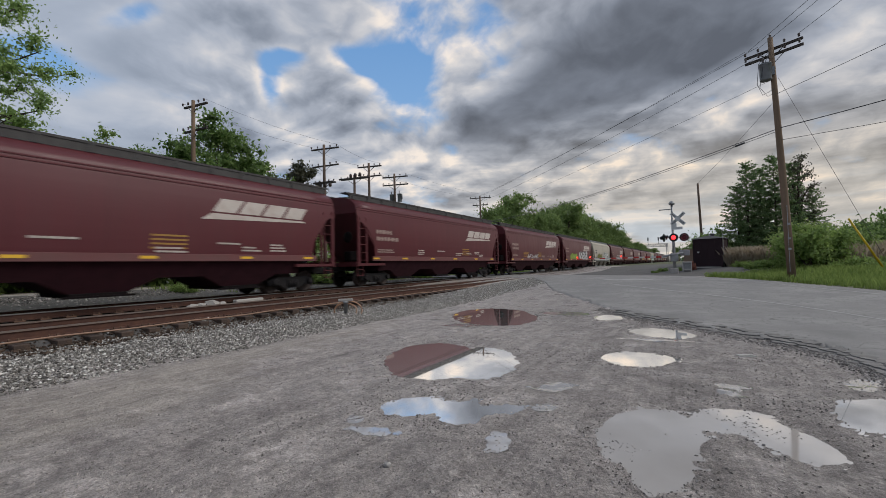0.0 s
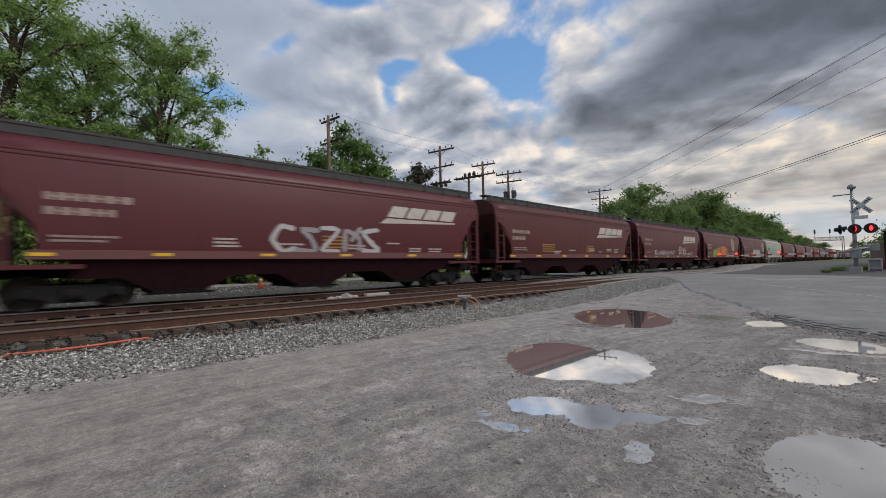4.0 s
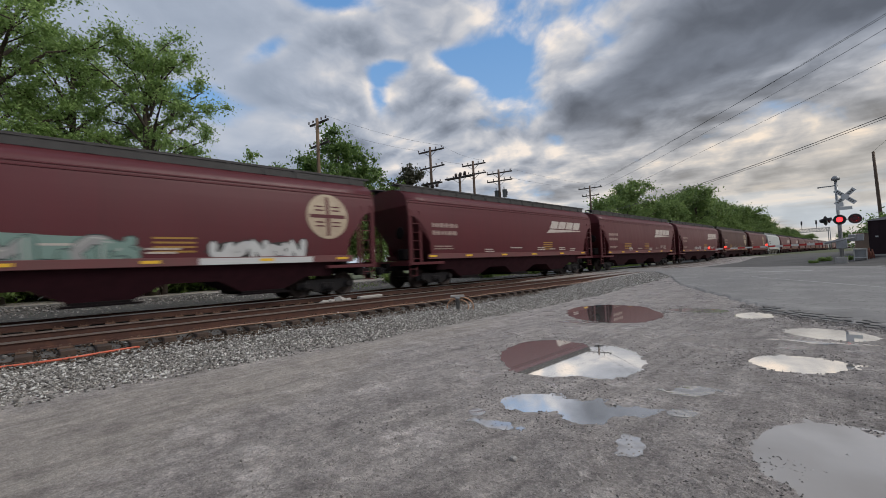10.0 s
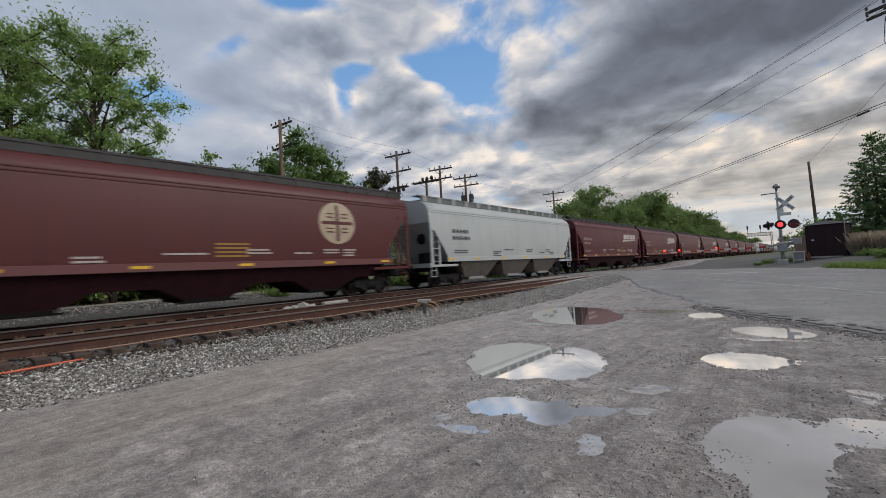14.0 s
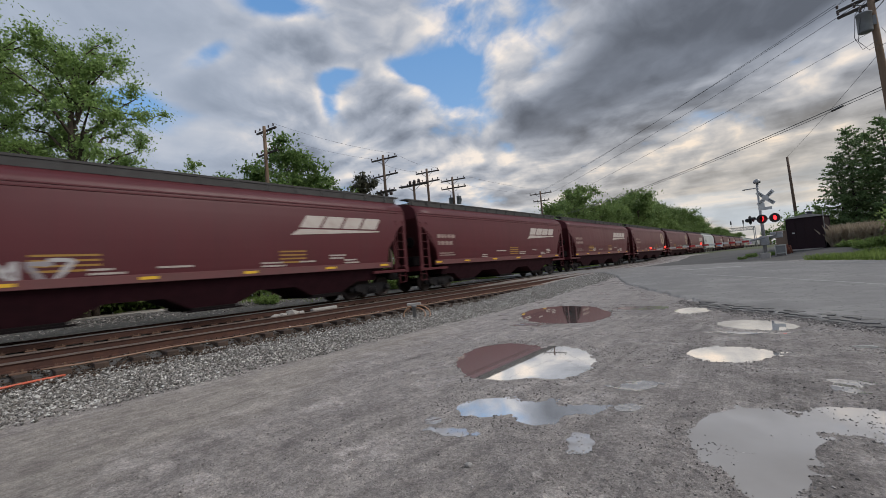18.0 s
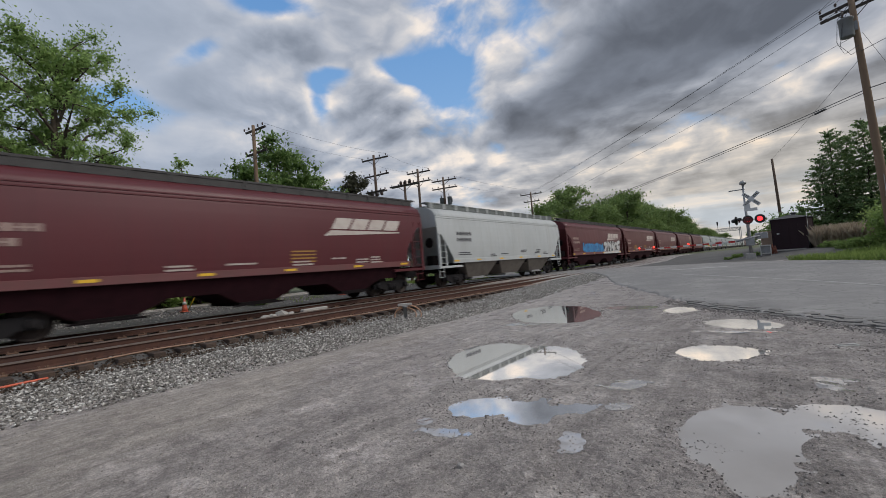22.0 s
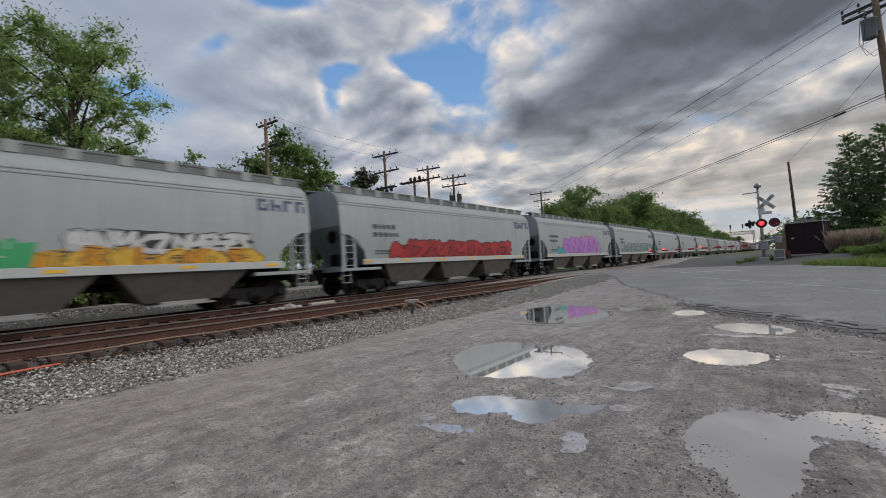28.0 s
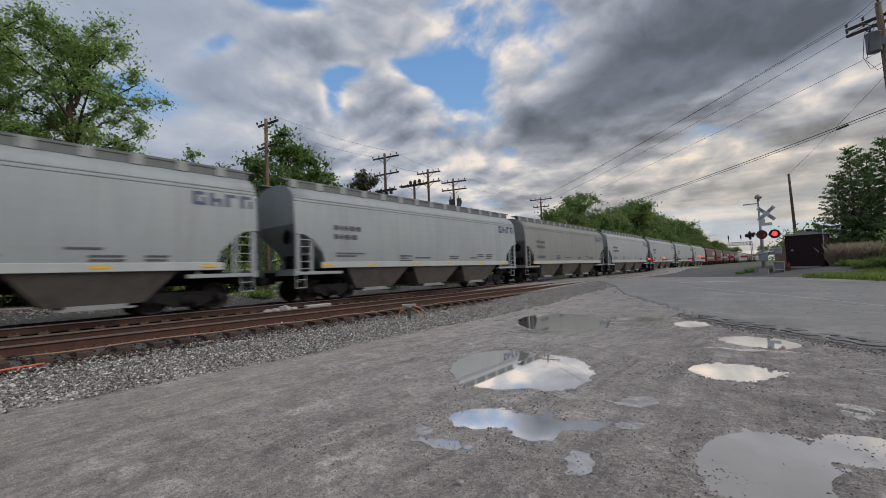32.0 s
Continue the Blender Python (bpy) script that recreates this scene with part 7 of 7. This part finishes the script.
bush_a = put(bush(1.7, 1.4, 3.0, 7000, 41, LEAF_BUSH, 0.10, "bright green leafy roadside bush"), 5.9, 31.8)
bush_b = put(bush(1.9, 1.5, 2.4, 6000, 42, LEAF_DARK, 0.10, "dark green roadside bush"), 8.8, 37.0)
for x, yy, a, s, which in ((7.0, 33.0, 40, 0.95, 0), (6.6, 36.0, 100, 1.0, 0), (5.6, 34.6, 200, 0.85, 0), (8.3, 34.0, 300, 0.8, 0), (10.6, 39.0, 200, 1.1, 1), (12.8, 46.0, 20, 1.6, 1), (15.5, 49.0, 80, 1.8, 1),
                           (18.0, 46.0, 160, 1.7, 0), (21.0, 43.0, 90, 1.8, 1), (25, 42, 300, 1.9, 0), (2.0, 46.0, 30, 1.4, 1), (1.6, 53.0, 70, 1.2, 1), (2.4, 58, 120, 1.2, 0), (7.6, 39.5, 60, 1.0, 0),
                           (13.0, 33.0, 10, 0.8, 0), (16.5, 35.0, 110, 1.0, 0)):
    again(bush_b if which else bush_a, x, yy, a, s)
# low weeds beyond the tracks, seen under the cars
weed = put(bush(1.3, 0.8, 0.9, 2200, 43, LEAF_BUSH, 0.09, "low bright green weeds beyond the tracks"), -21.2, 24.5)
for x, yy, a, s in ((-22.0, 19.6, 50, 1.1), (-22.0, 27.6, 130, 1.2), (-22.0, 33, 200, 1.3), (-22.6, 17.0, 20, 0.7), (-29.0, 4.4, 60, 2.3), (-29.0, 6.4, 150, 2.3), (-29.2, 8.6, 10, 2.2), (-29.0, 11.0, 80, 2.2), (-29.0, 1.8, 200, 2.4), (-29.2, -1.0, 90, 2.4), (-22.4, 39, 80, 1.4), (-22.2, 11.5, 240, 0.6), (-22.8, 46, 20, 1.5)):
    again(weed, x, yy, a, s)
for x, yy, a, s in ((2.9, 36.6, 40, 0.5), (3.6, 35.6, 120, 0.55), (4.4, 34.4, 230, 0.7), (5.0, 33.2, 300, 0.8), (3.3, 34.0, 10, 0.45), (7.4, 30.6, 70, 0.8), (8.6, 30.9, 150, 0.9), (-2.6, 36.6, 10, 0.26), (-0.9, 37.6, 90, 0.34), (-2.0, 39.0, 190, 0.36)):
    again(weed, x, yy, a, s)


def blades(name, n, pick, height, width, mat, label, seed):
    rng = np.random.RandomState(seed)
    x, y = pick(rng, n)
    z = ground_z(x, y, False) - 0.02
    h = height * rng.uniform(0.5, 1.25, len(x))
    q = rng.uniform(0, 6.28, len(x))
    w = width * rng.uniform(0.6, 1.3, len(x))
    lx, ly = rng.normal(size=len(x)) * h * 0.25, rng.normal(size=len(x)) * h * 0.25
    c, s = np.cos(q) * w, np.sin(q) * w
    V = np.stack([np.stack([x - c, y - s, z], 1), np.stack([x + c, y + s, z], 1), np.stack([x + lx * 0.4 + c * 0.7, y + ly * 0.4 + s * 0.7, z + h * 0.6], 1), np.stack([x + lx, y + ly, z + h], 1)], 1).reshape(-1, 3)
    F = np.arange(len(x) * 4).reshape(-1, 4)
    return tagged(soup(name, V.tolist(), F.tolist(), mat), label, "grass", kind="stuff")


def verge(rng, n):
    u, v = rng.uniform(0, 1, n), rng.uniform(0, 1, n) ** 1.2
    pts = np.array([along(FAR_EDGE, 0.12 + 0.45 * a) for a in u])
    return pts[:, 0] + 0.35 + v * 9, pts[:, 1] + 0.2 + v * 5


blades("grass", 30000, verge, 0.34, 0.016, GRASS, "lush green roadside grass", 51)


def reeds(rng, n):
    u = rng.uniform(0, 1, n)
    x = np.where(u < 0.42, rng.uniform(2.3, 5.6, n), rng.uniform(7.9, 16.0, n))
    y = np.where(u < 0.42, rng.uniform(37.6, 41.0, n), rng.uniform(32.5, 38.0, n))
    return x, y


blades("dry_reeds", 14000, reeds, 1.30, 0.014, REED, "dry tan reeds behind the roadside bushes", 52)


def far_verge(rng, n):
    x, y = -rng.uniform(20.6, 25.5, n), rng.uniform(6, 60, n)
    keep = fbm(x * 0.5, y * 0.35, 3) + 0.011 * (y - 24) > rng.uniform(0.42, 0.62, n)
    return x[keep], y[keep]


blades("grass", 26000, far_verge, 0.26, 0.018, GRASS, "patchy green grass beyond the tracks", 53)

# ---- loose stones of the ballast ----


def stones(name, n, pick, size, mat, label, seed):
    """Many small angular stones as one mesh; each is a bent octahedron."""
    rng = np.random.RandomState(seed)
    x, y, z = pick(rng, n)
    n = len(x)
    dirs = np.array([(1, 0, 0), (0, 1, 0), (-1, 0, 0), (0, -1, 0), (0, 0, 1), (0, 0, -1)], float)
    s = size * rng.uniform(0.5, 1.3, n)
    D = dirs[None] * (s[:, None, None] * rng.uniform(0.55, 1.25, (n, 6, 1))) + rng.normal(size=(n, 6, 3)) * s[:, None, None] * 0.22
    q = rng.uniform(0, 6.28, n)
    c, sn = np.cos(q), np.sin(q)
    V = np.stack([D[..., 0] * c[:, None] - D[..., 1] * sn[:, None], D[..., 0] * sn[:, None] + D[..., 1] * c[:, None], D[..., 2] * 0.75], 2)
    V = (V + np.stack([x, y, z], 1)[:, None]).reshape(-1, 3)
    f = np.array([(0, 1, 4), (1, 2, 4), (2, 3, 4), (3, 0, 4), (1, 0, 5), (2, 1, 5), (3, 2, 5), (0, 3, 5)])
    F = (np.arange(n)[:, None, None] * 6 + f[None]).reshape(-1, 3)
    return tagged(soup(name, V.tolist(), F.tolist(), mat), label, "gravel", kind="stuff")


def shoulder(rng, n):
    y = rng.uniform(-5, 29, n) if n < 10 else -5 + 34 * rng.uniform(0, 1, n) ** 1.25
    u = rng.uniform(1.35, 4.0, n)
    x = NEAR_TRACK + u + 0.25 * (fbm(y * 0.6, y * 0 + 3, 2) - 0.4) * sst(3.0, 4.0, u)
    keep = rng.uniform(0, 1, n) < 1.0 - 0.75 * sst(3.2, 4.15, u + 0.8 * (fbm(x * 1.5, y * 1.5, 2) - 0.4))
    x, y, u = x[keep], y[keep], u[keep]
    g = ground_z(x, y, False) - 0.06
    z = np.maximum(bed_z(u, g) + 0.006, ground_z(x, y))
    return x, y, z + rng.uniform(0, 0.022, len(x))


stones("ballast_stones", 82000, shoulder, 0.0245, STONE, "loose grey crushed ballast stones on the shoulder", 61)


def cribs(rng, n):
    x, y = NEAR_TRACK + rng.uniform(-2.6, 1.0, n), rng.uniform(-5, 29, n)
    return x, y, np.full(n, RAIL_Z - 0.205) + rng.uniform(-0.03, 0.02, n)


def fouled(rng, n):
    y = -5 + 34 * rng.uniform(0, 1, n) ** 1.25
    u = 0.86 + 1.15 * rng.uniform(0, 1, n) ** 1.3
    g = ground_z(NEAR_TRACK + u, y, False) - 0.06
    return NEAR_TRACK + u, y, bed_z(u, g) + 0.012 + rng.uniform(0, 0.035, n)


stones("ballast_stones", 9000, fouled, 0.030, FOUL, "brown fouled ballast stones heaped at the tie ends", 65)
stones("ballast_stones", 5000, cribs, 0.04, STONE, "dark ballast stones between the ties", 62)


def beyond(rng, n):
    x, y = -rng.uniform(18.6, 23.5, n), rng.uniform(-3, 30, n)
    return x, y, np.maximum(ground_z(x, y, False), bed_z(x - FAR_TRACK, ground_z(x, y, False) - 0.06)) + rng.uniform(-0.01, 0.02, n)


stones("ballast_stones", 12000, beyond, 0.05, CLOD, "dark coarse gravel beyond the tracks", 67)


def lot(rng, n):
    d, a = 1.6 + 14 * rng.uniform(0, 1, n) ** 1.6, np.radians(rng.uniform(-85, 25, n))
    x, y = d * np.sin(a), d * np.cos(a)
    keep = (x > -8) & (x < 3) & (puddle_field(x, y) > 0.0) & (fbm(x * 0.8 + 4, y * 0.8, 3) * 1.1 > rng.uniform(0.25, 0.75, n))
    return x[keep], y[keep], ground_z(x[keep], y[keep]) + 0.002


stones("lot_gravel", 30000, lot, 0.0075, GRIT, "small loose gravel scattered on the muddy lot", 63)


def pebbles(rng, n):
    d, a = 2.0 + 11 * rng.uniform(0, 1, n) ** 1.3, np.radians(rng.uniform(-80, 20, n))
    x, y = d * np.sin(a), d * np.cos(a)
    keep = (x > -7.6) & (x < 2.4) & (puddle_field(x, y) > 0.01) & (fbm(x * 0.55 + 2, y * 0.55, 3) > rng.uniform(0.36, 0.6, n))
    return x[keep], y[keep], ground_z(x[keep], y[keep]) + 0.004


stones("lot_pebbles", 3000, pebbles, 0.011, GRIT, "scattered loose pebbles on the muddy lot", 66)


def rims(rng, n):
    """Clods and gravel pushed up round the puddles, thickest beside their edges."""
    x, y = rng.uniform(-6.2, 2.4, n * 5), rng.uniform(2.2, 12.8, n * 5)
    d = puddle_field(x, y)
    keep = (d > -0.01) & (rng.uniform(0, 1, n * 5) < np.exp(-np.maximum(d, 0) / 0.22) * (0.25 + 1.3 * sst(0.35, 0.6, fbm(x * 1.3, y * 1.3, 3))))
    x, y = x[keep][:n], y[keep][:n]
    return x, y, ground_z(x, y) + 0.003


stones("puddle_rim_gravel", 7000, rims, 0.0105, CLOD, "dark wet gravel and clods round the puddles", 64)


def edge_rubble(rng, n):
    """Dark asphalt crumbs in the hollow along the road's broken edge."""
    k = rng.uniform(0.20, 0.62, n)
    a, b_ = np.array([along(NEAR_EDGE, q) for q in k]), np.array([along(FAR_EDGE, q) for q in k])
    d = np.linalg.norm(b_ - a, axis=1)
    off = (-0.50 + np.abs(rng.normal(0, 0.42, n)) * -0.7 + rng.uniform(0, 0.45, n)) / d
    x, y = a[:, 0] + (b_[:, 0] - a[:, 0]) * off, a[:, 1] + (b_[:, 1] - a[:, 1]) * off
    keep = puddle_field(x, y) > 0.01
    return x[keep], y[keep], ground_z(x[keep], y[keep]) + 0.006


stones("asphalt_crumbs", 7000, edge_rubble, 0.018, CLOD, "dark asphalt crumbs along the broken road edge", 69)


def silt(rng, n):
    """Lumps of mud that break the surface of the silted shallow puddle."""
    x, y = rng.uniform(-0.9, 1.3, n * 6), rng.uniform(3.0, 5.3, n * 6)
    d = puddle_rim("shallow", x, y)
    keep = (d < 0.02) & (fbm(x * 2.2 + 5, y * 2.2, 3) > rng.uniform(0.44, 0.62, n * 6))
    x, y = x[keep][:n], y[keep][:n]
    return x, y, np.full(len(x), LEVEL["shallow"] - 0.002)


stones("silt_lumps", 420, silt, 0.011, CLOD, "dark lumps of silt breaking the shallow puddle", 70)


def clods(rng, n):
    x, y = rng.uniform(-5.0, 2.6, n * 4), 2.0 + 9 * rng.uniform(0, 1, n * 4) ** 1.4
    keep = (puddle_field(x, y) > 0.02) & (x > -4.6 + 0.25 * y) & (fbm(x * 0.9 + 7, y * 0.9, 3) > rng.uniform(0.40, 0.70, n * 4))
    x, y = x[keep][:n], y[keep][:n]
    return x, y, ground_z(x, y) + 0.004


stones("mud_clods", 2600, clods, 0.0125, CLOD, "dark clods of mud and gravel scattered over the lot", 68)

# ---- small things ----
st = thing("stone", "single pale stone lying on the mud lot", "stone", m=pose(-1.95, 2.49, float(ground_z(-1.95, 2.49)) + 0.012))
bm = bmesh.new()
bmesh.ops.create_icosphere(bm, subdivisions=1, radius=0.03)
bmesh.ops.scale(bm, vec=(1.2, 0.9, 0.7), verts=bm.verts)
part("stone_body", bm, CONCRETE, st)
lz = float(ground_z(0.72, 7.95)) + 0.012
li = thing("litter", "flattened pale plastic wrapper on the lot", "litter", m=pose(0.72, 7.95, lz, 0, 0, 25))
bm = bmesh.new()
for sx, sy, wx, wy in ((0, -0.05, 0.24, 0.02), (0, 0.05, 0.24, 0.02), (-0.11, 0, 0.02, 0.1), (0.11, 0, 0.02, 0.1)):
    box(bm, sx, sy, 0, wx, wy, 0.012, 0.003)
part("wrapper", bm, WHITE_PAINT, li)
# capped standpipe with a loop of hose at the ballast's foot
PX, PY = -8.8, 9.05
PZ = float(bed_z(-8.8 - NEAR_TRACK, 0.0))
pipe = thing("standpipe", "grey capped standpipe with a faded orange hose loop", "pipe", m=pose(PX, PY, PZ))
bm = bmesh.new()
lathe(bm, [(0.06, -0.1), (0.06, 0.34), (0.085, 0.34), (0.085, 0.40)], 10)
part("pipe_body", fin(bm), GREY_METAL, pipe)
bm = bmesh.new()
box(bm, 0, 0, 0.43, 0.42, 0.14, 0.07, 0.01, m=pose(0, 0, 0, 0, 0, 40))
part("cap", bm, CONCRETE, pipe)
for rr, off in ((0.24, 0.0), (0.30, 0.05)):
    bm = bmesh.new()
    tube(bm, [(rr * 1.15 * math.cos(q) + off, rr * math.cos(q) * 0.75 + off, 0.11 + rr * math.sin(q) * 0.95) for q in np.linspace(-0.6, 3.9, 16)], 0.016, 6)
    part("hose", bm, PALE_ORANGE, pipe)
# orange cable duct lying along the near rail
bm = bmesh.new()
for y0, y1 in ((-3.4, 1.30),):
    path = [(-9.55 + 0.10 * math.sin(y * 2.9 + 0.6) - 0.12 * max(0, y - 0.4), y) for y in np.arange(y0, y1, 0.12)]
    tube(bm, [(x, y, float(bed_z(x - NEAR_TRACK, float(ground_z(x, y, False)) - 0.06)) + 0.045 + 0.012 * math.sin(y * 3)) for x, y in path], 0.021, 8)
tagged(part("orange_duct", bm, ORANGE), "orange plastic cable duct lying beside the near rail", "cable duct")
bm = bmesh.new()
tube(bm, [(-10.02 + 0.03 * math.sin(y * 1.3), y, RAIL_Z - 0.165 + 0.012 * math.sin(y * 2.7)) for y in np.arange(1.0, 25, 0.5)], 0.018, 6)
tagged(part("rail_rod", bm, ROD), "thin rusty rod running beside the near rail", "rod")
# pale rubble and a plank between the tracks
rng = random.Random(8)
for j, (x, y) in enumerate(((-13.20, 6.95), (-13.30, 7.25), (-13.25, 7.60), (-13.15, 7.85))):
    bm = bmesh.new()
    bmesh.ops.create_icosphere(bm, subdivisions=1, radius=0.15 + 0.05 * (j == 2))
    bmesh.ops.scale(bm, vec=(1.2, 1.4, 0.8), verts=bm.verts)
    o = tagged(part("rubble", bm, CONCRETE), "pale lump of concrete rubble between the tracks", "rubble", "rubble between the tracks")
    o.matrix_basis = pose(x, y, RAIL_Z - 0.10 - 0.04 * (j != 2), rng.uniform(-20, 20), 0, rng.uniform(0, 180))
bm = bmesh.new()
box(bm, 0, 0, 0, 0.20, 1.1, 0.26, 0.03)
o = tagged(part("concrete_beam", bm, CONCRETE), "pale weathered concrete beam lying between the tracks", "beam")
o.matrix_basis = pose(-13.05, 8.75, RAIL_Z - 0.13, 0, 0, 6)
# traffic cone and yellow stake beyond the tracks
cone = thing("traffic_cone", "orange traffic cone with a pale collar beyond the tracks", "traffic cone", m=pose(-22.6, 7.9, gz(-22.6, 7.9)))
bm = bmesh.new()
box(bm, 0, 0, 0.02, 0.36, 0.36, 0.04, 0.01)
lathe(bm, [(0.14, 0.04), (0.11, 0.2), (0.04, 0.68), (0.03, 0.70)], 14)
part("cone_body", fin(bm), ORANGE, cone)
bm = bmesh.new()
lathe(bm, [(0.092, 0.36), (0.073, 0.50)], 14)
part("collar", fin(bm), WHITE_PAINT, cone)
copy_thing(cone, pose(-21.8, 16.7, gz(-21.8, 16.7), 0, 0, 25))
bm = bmesh.new()
tube(bm, [(0, 0, 0), (0.35, 0.35, 0.95)], 0.022, 6)
o = tagged(part("stake", bm, YELLOW), "yellow marker stake leaning beyond the tracks", "stake")
o.location = (-23.0, 8.2, gz(-23.0, 8.2))
for j, (x, y, a, l) in enumerate(((-24.0, 5.9, 75, 2.6), (-23.6, 6.6, 82, 2.2), (-24.3, 7.4, 80, 1.8))):
    bm = bmesh.new()
    box(bm, 0, 0, 0.03, l * 0.7, 0.10, 0.05, 0.01)
    o = tagged(part("old_tie_plank", bm, CONCRETE), "pale discarded plank on the gravel beyond the tracks", "plank", "discarded planks")
    o.matrix_basis = pose(x, y, gz(x, y), 0, 0, a)
# dark car parked beside the camera: only the front corner of its bonnet shows
BONNET = worn("black_car_paint", (0.018, 0.018, 0.020), (0.03, 0.03, 0.03), 2.0, 0.3, 0.25)
RUBBER = plain("tyre_rubber", (0.02, 0.02, 0.02), 0.8)
GLASS, t, b = material("dark_car_glass", 0, 0.05)
b.inputs["Base Color"].default_value = (0.02, 0.025, 0.025, 1)
parked = thing("parked_car", "black car parked on the gravel lot", "car", m=pose(2.07, 0.415, 0, 0, 0, 40))


def loft(name, sections, mat_, parent_):
    """sections: y, half width, low z, high z; rounded box rings joined along y."""
    bm = bmesh.new()
    rings = []
    for y, w, lo, hi in sections:
        ring = []
        for q in np.linspace(0, 2 * math.pi, 21)[:-1]:
            c, s_ = math.cos(q), math.sin(q)
            ring.append(bm.verts.new((w * math.copysign(abs(c) ** 0.45, c), y, (lo + hi) / 2 + (hi - lo) / 2 * math.copysign(abs(s_) ** 0.45, s_))))
        rings.append(ring)
    for A, B in zip(rings, rings[1:]):
        for j in range(20):
            bm.faces.new((A[j], A[(j + 1) % 20], B[(j + 1) % 20], B[j])).smooth = True
    bm.faces.new(rings[0][::-1])
    bm.faces.new(rings[-1])
    return part(name, fin(bm), mat_, parent_)


loft("body", [(2.12, 0.45, 0.40, 0.62), (2.06, 0.70, 0.28, 0.70), (1.9, 0.84, 0.24, 0.76), (1.3, 0.89, 0.22, 0.86), (0.6, 0.90, 0.22, 0.93), (-1.5, 0.90, 0.22, 0.95), (-2.2, 0.86, 0.28, 0.92), (-2.35, 0.7, 0.4, 0.8)], BONNET, parked)
loft("cabin", [(0.55, 0.72, 0.90, 0.95), (-0.15, 0.68, 0.90, 1.36), (-0.6, 0.66, 0.90, 1.43), (-1.3, 0.66, 0.90, 1.40), (-2.0, 0.70, 0.90, 0.97)], GLASS, parked)
loft("roof", [(-0.2, 0.60, 1.36, 1.40), (-0.6, 0.62, 1.40, 1.46), (-1.3, 0.61, 1.37, 1.43)], BONNET, parked)
for x in (-0.80, 0.80):
    for y in (1.25, -1.45):
        bm = bmesh.new()
        lathe(bm, [(0.20, -0.09), (0.31, -0.10), (0.33, -0.05), (0.33, 0.05), (0.31, 0.10), (0.20, 0.09)], 20, pose(0, 0, 0, 0, 90, 0))
        wl = part("wheel", fin(bm), RUBBER, parked)
        wl.location = (x, y, 0.33)
        bm = bmesh.new()
        lathe(bm, [(0.03, 0.10), (0.19, 0.085), (0.20, 0.0), (0.19, -0.085), (0.03, -0.10)], 16, pose(0, 0, 0, 0, 90, 0))
        part("rim", fin(bm), GREY_METAL, wl)
    bm = bmesh.new()
    box(bm, x * 0.78, 2.02, 0.60, 0.30, 0.12, 0.12, 0.03)
    part("headlight", bm, GLASS, parked)

# ---- what moves ----
# how far the train has rolled: seconds, metres
GONE = [(0.0, 0.07), (9.0, 202.53), (14.0, 315.06), (19.0, 427.73), (24.0, 540.26), (32.0, 720.27)]


def gone(t):
    ts, ss = zip(*GONE)
    return float(np.interp(t, ts, ss))


def motions():
    steps = [i * 1.0 for i in range(33)]
    for k, c in CARS.items():
        walk(c, [(t, pose(FAR_TRACK, CENTRE[k] - gone(t), RAIL_Z)) for t in steps])
    # wheels turn while their car is near
    for k, c in CARS.items():
        passing = [t for t in np.arange(0, 32.001, 1 / 30) if -26 < CENTRE[k] - gone(t) < 46]
        if not passing:
            continue
        t0, t1 = passing[0], passing[-1]
        times = [t0 + i / 30 for i in range(round((t1 - t0) * 30) + 1)]
        if t0 > 0.02:
            times = [0.0] + times
        if t1 < 31.98:
            times = times + [32.0]
        for tr in c.children:
            if not tr.name.startswith("truck"):
                continue
            for w in tr.children:
                if w.name.startswith("wheelset"):
                    rows = []
                    for t in times:
                        a = math.degrees((gone(min(max(t, t0), t1)) - gone(t0)) / 0.457)
                        rows.append((t, Matrix.LocRotScale(w.location, Euler((radians(a % 360), 0, 0)), None)))
                    walk(w, rows)
    # crossing lamps flash in turn
    period, lit = 1.272, 0.615
    flips = {LENS_C: [], LENS_R: []}
    m = -8
    while m < 20:
        a = 8.47 + period * m
        flips[LENS_C] += [(a, 0), (a + lit, 180)]
        flips[LENS_R] += [(a, 180), (a + lit, 0)]
        m += 1
    for lens, marks in flips.items():
        home = lens.location.copy()
        rows, turn, last = [], None, -1
        for t, want in marks:
            if turn is None:
                turn = want
            if t > 0.11 and t < 31.99:
                if not rows:
                    rows.append((0.0, turn))
                for i in range(4):
                    rows.append((t - 0.06 + i / 30, turn + (want - turn) * i / 3))
            turn = want
        rows.append((32.0, rows[-1][1]))
        walk(lens, [(t, Matrix.LocRotScale(home, Euler((0, 0, radians(a))), None)) for t, a in rows])


motions()
